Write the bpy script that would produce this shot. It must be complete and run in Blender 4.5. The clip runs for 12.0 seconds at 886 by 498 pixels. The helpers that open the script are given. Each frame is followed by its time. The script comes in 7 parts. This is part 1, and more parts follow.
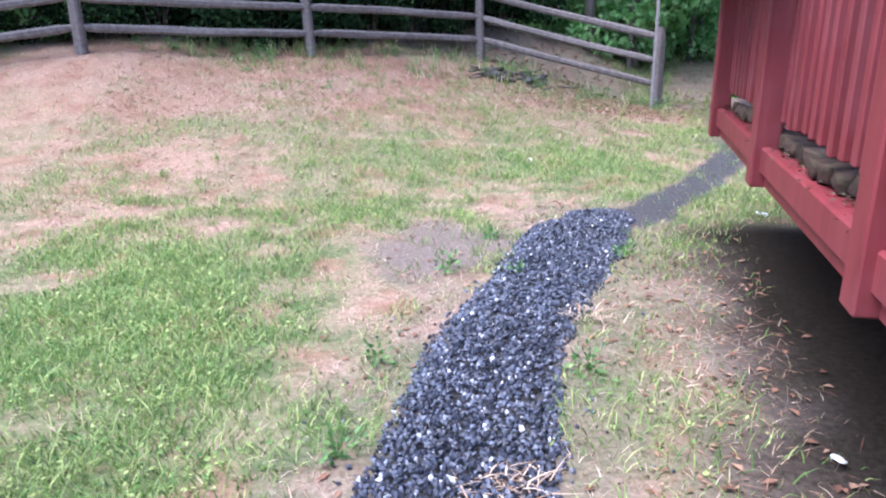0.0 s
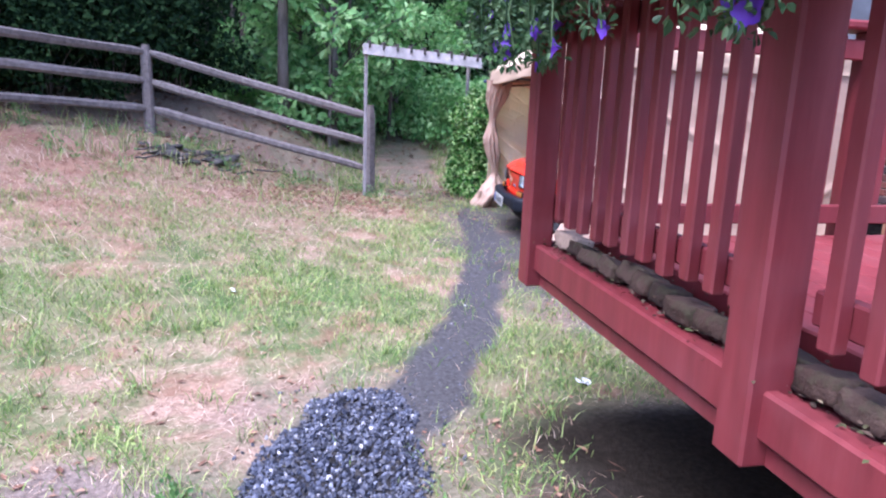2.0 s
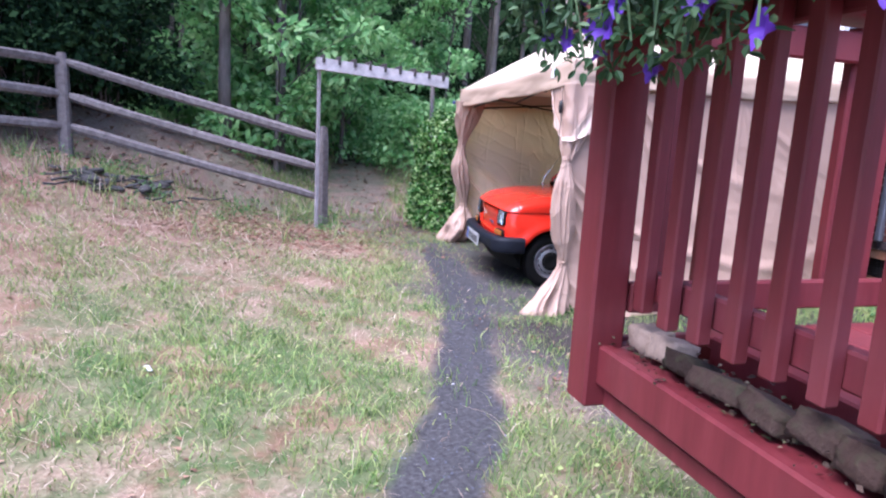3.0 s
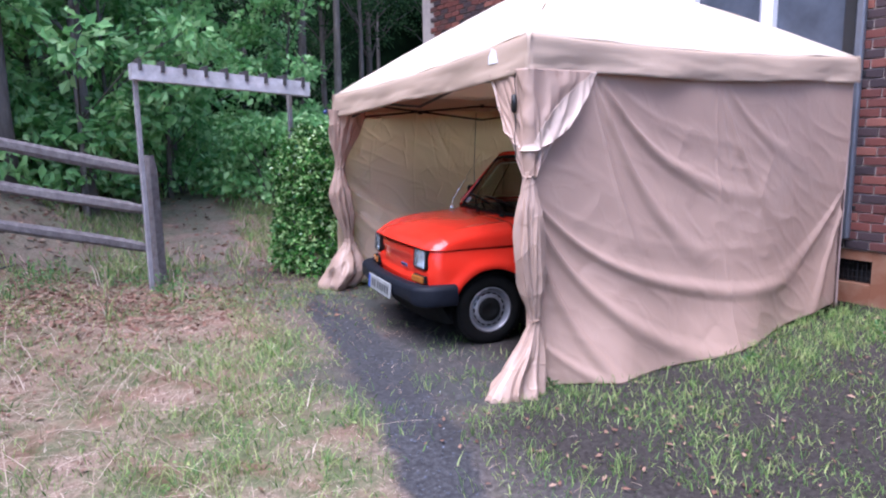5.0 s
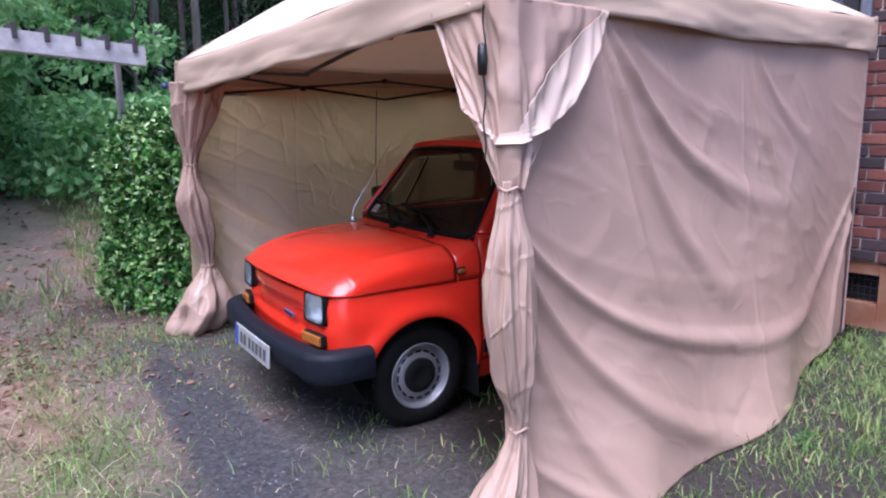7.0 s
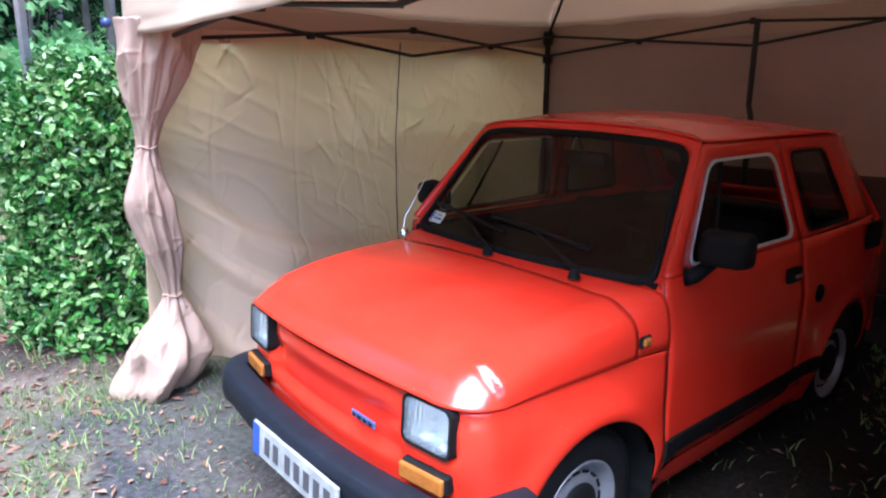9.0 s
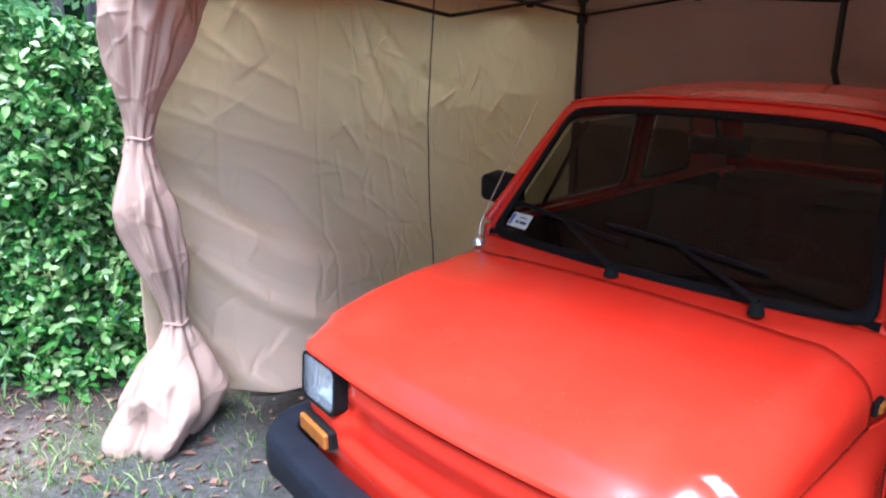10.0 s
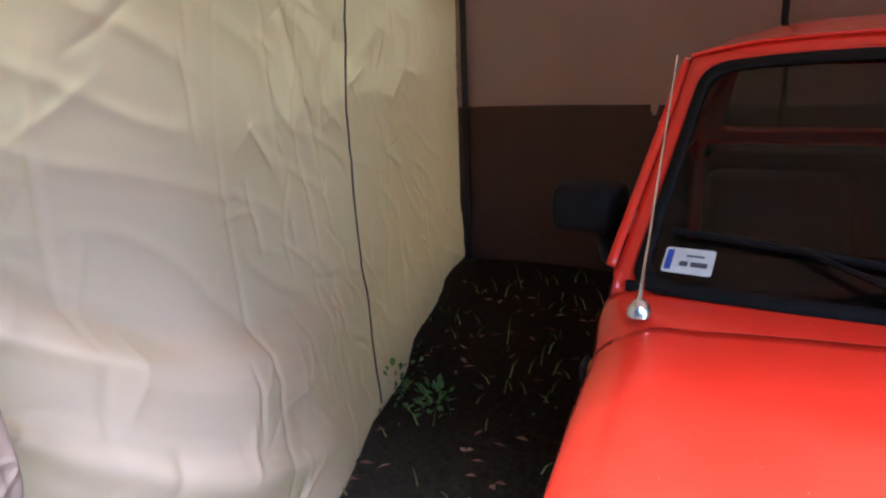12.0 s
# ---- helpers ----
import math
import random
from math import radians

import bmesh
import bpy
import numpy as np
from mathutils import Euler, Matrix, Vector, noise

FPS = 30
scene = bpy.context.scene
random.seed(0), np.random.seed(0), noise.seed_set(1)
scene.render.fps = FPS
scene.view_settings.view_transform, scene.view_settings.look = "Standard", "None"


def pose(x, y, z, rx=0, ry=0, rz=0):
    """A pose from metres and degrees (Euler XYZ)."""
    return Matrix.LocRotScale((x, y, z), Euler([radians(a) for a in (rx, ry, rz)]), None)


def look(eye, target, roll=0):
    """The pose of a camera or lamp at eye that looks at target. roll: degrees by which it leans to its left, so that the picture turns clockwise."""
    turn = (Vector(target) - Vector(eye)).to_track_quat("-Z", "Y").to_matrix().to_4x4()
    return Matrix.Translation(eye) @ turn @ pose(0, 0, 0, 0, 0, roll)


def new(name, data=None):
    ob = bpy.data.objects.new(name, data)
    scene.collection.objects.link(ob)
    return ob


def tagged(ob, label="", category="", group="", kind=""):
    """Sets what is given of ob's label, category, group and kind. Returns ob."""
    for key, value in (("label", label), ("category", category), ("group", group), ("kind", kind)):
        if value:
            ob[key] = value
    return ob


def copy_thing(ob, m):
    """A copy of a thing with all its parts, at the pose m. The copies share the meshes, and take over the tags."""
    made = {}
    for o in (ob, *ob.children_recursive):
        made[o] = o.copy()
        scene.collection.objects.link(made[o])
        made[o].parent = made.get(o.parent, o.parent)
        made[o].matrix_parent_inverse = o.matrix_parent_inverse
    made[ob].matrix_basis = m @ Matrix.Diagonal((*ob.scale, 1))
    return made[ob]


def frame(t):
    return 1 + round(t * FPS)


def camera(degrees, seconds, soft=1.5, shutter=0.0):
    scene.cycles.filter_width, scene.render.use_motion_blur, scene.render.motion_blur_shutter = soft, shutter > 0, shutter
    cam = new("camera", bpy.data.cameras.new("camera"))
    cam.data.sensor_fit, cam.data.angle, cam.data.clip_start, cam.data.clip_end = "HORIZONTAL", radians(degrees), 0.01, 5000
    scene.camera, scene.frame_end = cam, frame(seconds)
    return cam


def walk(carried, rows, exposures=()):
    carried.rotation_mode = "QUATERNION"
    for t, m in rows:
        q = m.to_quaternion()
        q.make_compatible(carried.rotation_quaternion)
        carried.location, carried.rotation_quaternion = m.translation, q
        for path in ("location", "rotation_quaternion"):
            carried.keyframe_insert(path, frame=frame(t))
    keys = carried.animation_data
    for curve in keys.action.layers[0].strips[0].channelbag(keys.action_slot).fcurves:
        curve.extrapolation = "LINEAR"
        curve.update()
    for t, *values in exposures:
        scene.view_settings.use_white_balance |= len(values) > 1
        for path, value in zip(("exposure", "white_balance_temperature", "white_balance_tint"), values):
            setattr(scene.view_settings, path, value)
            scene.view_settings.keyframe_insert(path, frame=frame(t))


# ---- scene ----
import collections

cam = camera(65.7, 12.0, soft=2.2)
ROWS = [
    (0, 0.019, -0.111, 1.391, -0.44, -17.94, 1.15),
    (0.5, -0.049, 0.427, 1.410, -10.32, -17.57, 0.41),
    (1, -0.028, 1.006, 1.426, -14.24, -13.77, 0.04),
    (1.5, 0.054, 1.533, 1.459, -21.65, -13.18, -0.96),
    (2, 0.213, 2.062, 1.445, -25.75, -12.31, -2.13),
    (2.5, 0.380, 2.568, 1.435, -25.30, -11.76, -3.10),
    (2.7, 0.430, 2.791, 1.439, -27.19, -10.91, -3.02),
    (4.3, 0.868, 4.377, 1.458, -36.55, -10.36, -2.82),
    (4.5, 0.944, 4.532, 1.469, -38.00, -9.87, -0.98),
    (5, 1.068, 4.886, 1.433, -44.10, -9.07, 0.87),
    (5.5, 1.267, 5.172, 1.428, -50.41, -10.10, -1.18),
    (6, 1.552, 5.481, 1.443, -48.93, -10.29, -1.38),
    (6.5, 1.847, 5.838, 1.418, -54.16, -10.53, -1.52),
    (7, 2.159, 6.171, 1.429, -54.12, -10.34, 0.96),
    (7.2, 2.259, 6.312, 1.421, -51.92, -10.29, 0.68),
    (9, 2.891, 7.669, 1.462, -61.09, -13.40, -0.48),
    (9.5, 3.139, 8.004, 1.472, -62.91, -14.45, 1.36),
    (10, 3.263, 8.375, 1.477, -64.83, -16.31, 0.03),
    (10.5, 3.443, 8.721, 1.427, -70.01, -15.64, -0.33),
    (11, 3.640, 9.061, 1.438, -71.22, -17.42, 1.40),
    (11.5, 3.819, 9.360, 1.394, -79.72, -17.25, 1.73),
    (12, 4.162, 9.552, 1.343, -88.19, -16.98, 2.25),
]
walk(cam, [(t, pose(x, y, z, 90 + pitch, roll, yaw)) for t, x, y, z, yaw, pitch, roll in ROWS],
     [(0, 1.65, 5900, 18), (1.2, 1.72, 5850, 20), (2.0, 1.7, 5750, 27), (2.7, 1.6, 5750, 27), (4.5, 1.25, 5650, 24), (7.2, 1.1, 5700, 25), (9.0, 2.1, 5400, 13), (10.5, 2.07, 5400, 13), (11.0, 2.0, 5400, 14), (11.5, 2.12, 5350, 12), (12, 2.5, 5250, 8)])

# ---- light: an overcast afternoon, soft sky light from above the clearing ----
world = bpy.data.worlds.new("overcast_sky")
scene.world = world
world.use_nodes = True
wn = world.node_tree.nodes
sky = wn.new("ShaderNodeTexSky")
sky.sky_type, sky.sun_disc = "NISHITA", False
sky.sun_elevation, sky.sun_rotation = radians(64), radians(258)
sky.air_density, sky.dust_density, sky.ozone_density = 1.0, 1.0, 1.0
wn["Background"].inputs["Strength"].default_value = 0.16
world.node_tree.links.new(sky.outputs["Color"], wn["Background"].inputs["Color"])

sun_data = bpy.data.lights.new("sun", "SUN")
sun_data.energy, sun_data.angle, sun_data.color = 3.4, radians(48), (1.0, 0.98, 0.97)
sun = new("sun", sun_data)
sun.matrix_world = look((-7.5, 1.5, 21), (2, 4, 0))

# ---- materials ----
def rgb(r, g, b):
    return (r, g, b, 1.0)


class Mat:
    """A node material with a principled shader and short ways to add noise and bump."""

    def __init__(self, name, rough=0.7, metal=0.0, spec=0.5):
        self.m = bpy.data.materials.new(name)
        self.m.use_nodes = True
        self.t = self.m.node_tree
        self.b = self.t.nodes["Principled BSDF"]
        self.b.inputs["Roughness"].default_value = rough
        self.b.inputs["Metallic"].default_value = metal
        self.b.inputs["Specular IOR Level"].default_value = spec
        self.co = self.t.nodes.new("ShaderNodeTexCoord").outputs["Object"]

    def node(self, kind, **values):
        n = self.t.nodes.new(kind)
        for k, v in values.items():
            n.inputs[k].default_value = v
        return n

    def link(self, a, b):
        self.t.links.new(a, b)

    def stretch(self, sx, sy, sz):
        n = self.node("ShaderNodeMapping")
        n.inputs["Scale"].default_value = (sx, sy, sz)
        self.link(self.co, n.inputs["Vector"])
        return n.outputs["Vector"]

    def noise(self, scale, detail=4.0, rough=0.6, vec=None):
        n = self.node("ShaderNodeTexNoise", Scale=scale, Detail=detail, Roughness=rough)
        self.link(vec or self.co, n.inputs["Vector"])
        return n.outputs["Fac"]

    def ramp(self, fac, stops):
        n = self.node("ShaderNodeValToRGB")
        r = n.color_ramp
        while len(r.elements) < len(stops):
            r.elements.new(0.5)
        for e, (p, c) in zip(r.elements, stops):
            e.position = p
            e.color = c if len(c) == 4 else (*c, 1.0)
        self.link(fac, n.inputs["Fac"])
        return n.outputs["Color"]

    def mix(self, fac, a, b, blend="MIX"):
        n = self.t.nodes.new("ShaderNodeMix")
        n.data_type, n.blend_type = "RGBA", blend
        for v, s in ((fac, n.inputs[0]), (a, n.inputs[6]), (b, n.inputs[7])):
            if isinstance(v, (int, float)):
                s.default_value = v
            elif isinstance(v, tuple):
                s.default_value = v if len(v) == 4 else (*v, 1.0)
            else:
                self.link(v, s)
        return n.outputs[2]

    def maths(self, op, a, b=0.0):
        n = self.t.nodes.new("ShaderNodeMath")
        n.operation = op
        for v, s in ((a, n.inputs[0]), (b, n.inputs[1])):
            if isinstance(v, (int, float)):
                s.default_value = v
            else:
                self.link(v, s)
        return n.outputs[0]

    def attr(self, name):
        n = self.t.nodes.new("ShaderNodeAttribute")
        n.attribute_name = name
        return n.outputs["Fac"]

    def random(self):
        return self.t.nodes.new("ShaderNodeObjectInfo").outputs["Random"]

    def island(self):
        return self.t.nodes.new("ShaderNodeNewGeometry").outputs["Random Per Island"]

    def color(self, c):
        s = self.b.inputs["Base Color"]
        if isinstance(c, tuple):
            s.default_value = c if len(c) == 4 else (*c, 1.0)
        else:
            self.link(c, s)
        return self

    def bump(self, fac, strength=0.3, distance=0.01):
        n = self.node("ShaderNodeBump", Strength=strength, Distance=distance)
        self.link(fac, n.inputs["Height"])
        self.link(n.outputs["Normal"], self.b.inputs["Normal"])
        return self

    def rough(self, fac, a, b):
        n = self.node("ShaderNodeMapRange")
        n.inputs["To Min"].default_value, n.inputs["To Max"].default_value = a, b
        self.link(fac, n.inputs["Value"])
        self.link(n.outputs["Result"], self.b.inputs["Roughness"])
        return self

    def translucent(self, color, amount):
        """Mixes in light that comes through from the far side (cloth, leaves)."""
        out = self.t.nodes["Material Output"]
        tr = self.t.nodes.new("ShaderNodeBsdfTranslucent")
        if isinstance(color, tuple):
            tr.inputs["Color"].default_value = color if len(color) == 4 else (*color, 1.0)
        else:
            self.link(color, tr.inputs["Color"])
        mx = self.node("ShaderNodeMixShader", Fac=amount)
        self.link(self.b.outputs[0], mx.inputs[1])
        self.link(tr.outputs[0], mx.inputs[2])
        self.link(mx.outputs[0], out.inputs["Surface"])
        return self


def plain(name, c, rough=0.6, metal=0.0, spread=0.12, scale=18.0, bump=0.15, spec=0.5, grain=90.0):
    """A surface of one colour with cloudy variation, fine grain and a little relief."""
    k = Mat(name, rough, metal, spec)
    dark, light = tuple(v * (1 - spread) for v in c), tuple(min(1.0, v * (1 + spread)) for v in c)
    big = k.ramp(k.noise(scale), [(0.3, dark), (0.7, light)])
    fine = k.noise(grain, 3.0)
    k.color(k.mix(0.25, big, k.ramp(fine, [(0.3, dark), (0.7, light)])))
    k.bump(fine, bump, 0.004)
    k.rough(k.noise(scale * 2), max(0.02, rough - 0.08), min(1.0, rough + 0.1))
    return k.m


# ---- ways to build ----
def part(name, bm, material, parent=None, label="", smooth=False, m=None):
    """Links a bmesh as one mesh object, under parent if one is given."""
    me = bpy.data.meshes.new(name)
    bm.normal_update()
    bm.to_mesh(me)
    bm.free()
    me.materials.append(material)
    if smooth:
        me.polygons.foreach_set("use_smooth", [True] * len(me.polygons))
    ob = new(name, me)
    if parent:
        ob.parent = parent
    if m is not None:
        ob.matrix_local = m
    if label:
        ob["label"] = label
    return ob


def raw(name, verts, faces, material, parent=None, label="", smooth=False):
    me = bpy.data.meshes.new(name)
    me.from_pydata([tuple(v) for v in verts], [], [tuple(f) for f in faces])
    me.materials.append(material)
    if smooth:
        me.polygons.foreach_set("use_smooth", [True] * len(me.polygons))
    ob = new(name, me)
    if parent:
        ob.parent = parent
    if label:
        ob["label"] = label
    return ob


def thing(name, label, category, m=None, group="", kind=""):
    ob = new(name)
    ob.empty_display_size = 0.1
    if m is not None:
        ob.matrix_world = m
    return tagged(ob, label, category, group, kind)


def box(bm, x0, x1, y0, y1, z0, z1, bevel=0.0, m=None, seg=1):
    """Adds a box with its edges rounded by bevel."""
    r = bmesh.ops.create_cube(bm, size=1.0)
    vs = r["verts"]
    for v in vs:
        v.co = Vector(((x0 + x1) / 2 + v.co.x * (x1 - x0), (y0 + y1) / 2 + v.co.y * (y1 - y0), (z0 + z1) / 2 + v.co.z * (z1 - z0)))
    if bevel:
        es = list({e for v in vs for e in v.link_edges})
        g = bmesh.ops.bevel(bm, geom=es, offset=bevel, segments=seg, profile=0.5, affect="EDGES", clamp_overlap=True)
        vs = list({v for v in g["verts"]} | {v for v in vs if v.is_valid})
    if m is not None:
        bmesh.ops.transform(bm, matrix=m, verts=[v for v in vs if v.is_valid])
    return bm


def block(x0, x1, y0, y1, z0, z1, bevel=0.0, seg=1):
    return box(bmesh.new(), x0, x1, y0, y1, z0, z1, bevel, None, seg)


def tube(points, radius, n=8, taper=None, bm=None, wobble=0.0, closed_ends=True):
    """A round bar along points; radius may change along it."""
    bm = bm or bmesh.new()
    pts = [Vector(p) for p in points]
    rings = []
    up = Vector((0, 0, 1))
    for i, p in enumerate(pts):
        d = (pts[min(i + 1, len(pts) - 1)] - pts[max(i - 1, 0)]).normalized()
        a = d.cross(up if abs(d.z) < 0.95 else Vector((1, 0, 0))).normalized()
        b = a.cross(d).normalized()
        r = taper[i] if taper else radius
        rings.append([bm.verts.new(p + (a * math.cos(k * math.tau / n) + b * math.sin(k * math.tau / n)) * r * (1 + wobble * noise.noise(p * 3 + a * k))) for k in range(n)])
    for r0, r1 in zip(rings, rings[1:]):
        for k in range(n):
            bm.faces.new((r0[k], r0[(k + 1) % n], r1[(k + 1) % n], r1[k]))
    if closed_ends:
        bm.faces.new(rings[0][::-1])
        bm.faces.new(rings[-1])
    return bm


def lathe(profile, n=32, axis="y", bm=None):
    """Turns (radius, along) pairs round an axis."""
    bm = bm or bmesh.new()
    rings = []
    for r, a in profile:
        ring = []
        for k in range(n):
            c, s = math.cos(k * math.tau / n) * r, math.sin(k * math.tau / n) * r
            ring.append(bm.verts.new({"y": (c, a, s), "z": (c, s, a), "x": (a, c, s)}[axis]))
        rings.append(ring)
    for r0, r1 in zip(rings, rings[1:]):
        for k in range(n):
            bm.faces.new((r0[k], r0[(k + 1) % n], r1[(k + 1) % n], r1[k]))
    bmesh.ops.remove_doubles(bm, verts=bm.verts, dist=1e-5)
    bmesh.ops.recalc_face_normals(bm, faces=bm.faces)
    return bm


def sheet(nu, nv, fn, bm=None, close_u=False):
    """A grid of (nu + 1) x (nv + 1) points fn(u, v), u and v from 0 to 1."""
    bm = bm or bmesh.new()
    g = [[bm.verts.new(fn(i / nu, j / nv)) for j in range(nv + 1)] for i in range(nu if close_u else nu + 1)]
    for i in range(nu):
        for j in range(nv):
            a, b = g[i], g[(i + 1) % len(g)]
            bm.faces.new((a[j], b[j], b[j + 1], a[j + 1]))
    return bm


def thicken(ob, t, offset=-1.0):
    mod = ob.modifiers.new("thickness", "SOLIDIFY")
    mod.thickness, mod.offset = t, offset
    return ob


def rounded(corners, r, n=5):
    """A polygon with its corners rounded: n + 1 points for each corner."""
    out = []
    k = len(corners)
    for i in range(k):
        p, a, b = Vector(corners[i]), Vector(corners[i - 1]), Vector(corners[(i + 1) % k])
        da, db = (a - p).normalized(), (b - p).normalized()
        cut = min(r, (a - p).length * 0.45, (b - p).length * 0.45)
        p0, p1 = p + da * cut, p + db * cut
        for j in range(n + 1):
            t = j / n
            out.append(tuple((1 - t) ** 2 * p0 + 2 * t * (1 - t) * p + t * t * p1))
    return out


def ring(outer, inner, fn, bm=None, rows=1):
    """A frame between two outlines with as many points each, laid on the surface fn(a, b)."""
    bm = bm or bmesh.new()
    loops = []
    for j in range(rows + 1):
        t = j / rows
        loops.append([bm.verts.new(fn(o[0] * (1 - t) + i[0] * t, o[1] * (1 - t) + i[1] * t)) for o, i in zip(outer, inner)])
    n = len(outer)
    for l0, l1 in zip(loops, loops[1:]):
        for k in range(n):
            bm.faces.new((l0[k], l0[(k + 1) % n], l1[(k + 1) % n], l1[k]))
    return bm


def disc(outline, fn, rows=4, bm=None):
    """A filled outline laid on the surface fn(a, b)."""
    bm = bm or bmesh.new()
    cx, cy = sum(p[0] for p in outline) / len(outline), sum(p[1] for p in outline) / len(outline)
    loops = [[bm.verts.new(fn(cx + (p[0] - cx) * t, cy + (p[1] - cy) * t)) for p in outline] for t in [1 - j / rows for j in range(rows)]]
    n = len(outline)
    for l0, l1 in zip(loops, loops[1:]):
        for k in range(n):
            bm.faces.new((l0[k], l0[(k + 1) % n], l1[(k + 1) % n], l1[k]))
    c = bm.verts.new(fn(cx, cy))
    for k in range(n):
        bm.faces.new((loops[-1][k], loops[-1][(k + 1) % n], c))
    return bm


def smoothstep(a, b, x):
    t = min(1.0, max(0.0, (x - a) / (b - a)))
    return t * t * (3 - 2 * t)


def lerp(a, b, t):
    return a + (b - a) * t


def curve_at(table, x):
    """Straight-line reading of a small table of (x, value)."""
    if x <= table[0][0]:
        return table[0][1]
    for (x0, v0), (x1, v1) in zip(table, table[1:]):
        if x <= x1:
            return lerp(v0, v1, (x - x0) / (x1 - x0))
    return table[-1][1]


def smooth_at(table, x):
    """Like curve_at, but eased by a small moving mean."""
    w = (table[-1][0] - table[0][0]) / 40
    return sum(curve_at(table, x + k * w) for k in (-2, -1, 0, 1, 2)) / 5

# ---- ground ----
GRAVEL = [(-0.10, 0.3, 0.33), (0.0, 1.3, 0.33), (0.10, 2.0, 0.32), (0.27, 2.75, 0.30), (0.58, 3.5, 0.31), (0.92, 4.35, 0.36), (1.2, 4.9, 0.26), (1.28, 5.08, 0.05)]
PATCH = (0.0, 4.2)
TRAIL = [(1.15, 4.5, 0.20), (1.6, 5.0, 0.22), (2.3, 5.85, 0.2), (2.97, 6.93, 0.18), (3.42, 7.6, 0.2), (3.92, 8.5, 0.24), (4.3, 9.5, 0.2), (4.45, 10.1, 0.06)]
LANE = [(4.05, 9.0, 0.30), (4.3, 9.9, 0.34), (4.45, 10.9, 0.36), (4.6, 12.2, 0.45), (5.2, 14.0, 0.5), (6.5, 17.0, 0.5)]


def near_line(line, x, y):
    """How far inside a strip of changing half-width: positive inside, in metres."""
    best = -99.0
    for (x0, y0, w0), (x1, y1, w1) in zip(line, line[1:]):
        dx, dy = x1 - x0, y1 - y0
        t = min(1.0, max(0.0, ((x - x0) * dx + (y - y0) * dy) / (dx * dx + dy * dy)))
        best = max(best, lerp(w0, w1, t) - math.hypot(x - x0 - t * dx, y - y0 - t * dy))
    return best


def rise(x, y):
    """The bank that climbs towards the fence, the hollow where the car stands and small bumps."""
    bank = 1.05 * (1 - smoothstep(-3.0, 3.9, x)) * smoothstep(5.2, 12.5, y) + 0.25 * smoothstep(0, -14, x)
    hollow = -0.07 * math.exp(-(((x - 4.9) / 1.7) ** 2 + ((y - 8.6) / 1.2) ** 2) ** 2)
    far = 0.8 * smoothstep(14, 45, y) + 0.12 * smoothstep(5.9, 7.9, x) * smoothstep(7.6, 9.4, y) * smoothstep(12.5, 10.5, y)
    bank += 0.85 * smoothstep(12.9, 15.2, y) * smoothstep(4.7, 2.9, x) + 0.48 * smoothstep(13.2, 17.6, y) * smoothstep(2.9, 4.7, x)
    bank += 0.30 * smoothstep(11.5, 13.0, y) * smoothstep(3.5, 1.6, x) * smoothstep(-3.2, -0.6, x) * smoothstep(17.0, 13.6, y) + 0.32 * smoothstep(-2.6, -5.0, x) * smoothstep(7.2, 10.2, y)
    bank += 0.14 * math.exp(-((x - 1.4) / 1.1) ** 2 - ((y - 12.0) / 0.7) ** 2)
    lump = 0.03 * noise.noise(Vector((x * 0.6, y * 0.6, 3.0))) + 0.012 * noise.noise(Vector((x * 2.3, y * 2.3, 7.0)))
    level = smoothstep(0.2, 1.6, math.hypot((x - 5.4) * 0.7, y - 8.4) - 1.2)
    return bank + hollow + far + lump * level


def steps(a, b, inner0, inner1, fine, coarse):
    out, v = [inner0], inner0
    while v < inner1:
        v += fine
        out.append(v)
    s = fine
    while v < b:
        s = min(s * 1.25, coarse)
        v += s
        out.append(v)
    v, s = inner0, fine
    while v > a:
        s = min(s * 1.25, coarse)
        v -= s
        out.insert(0, v)
    return out


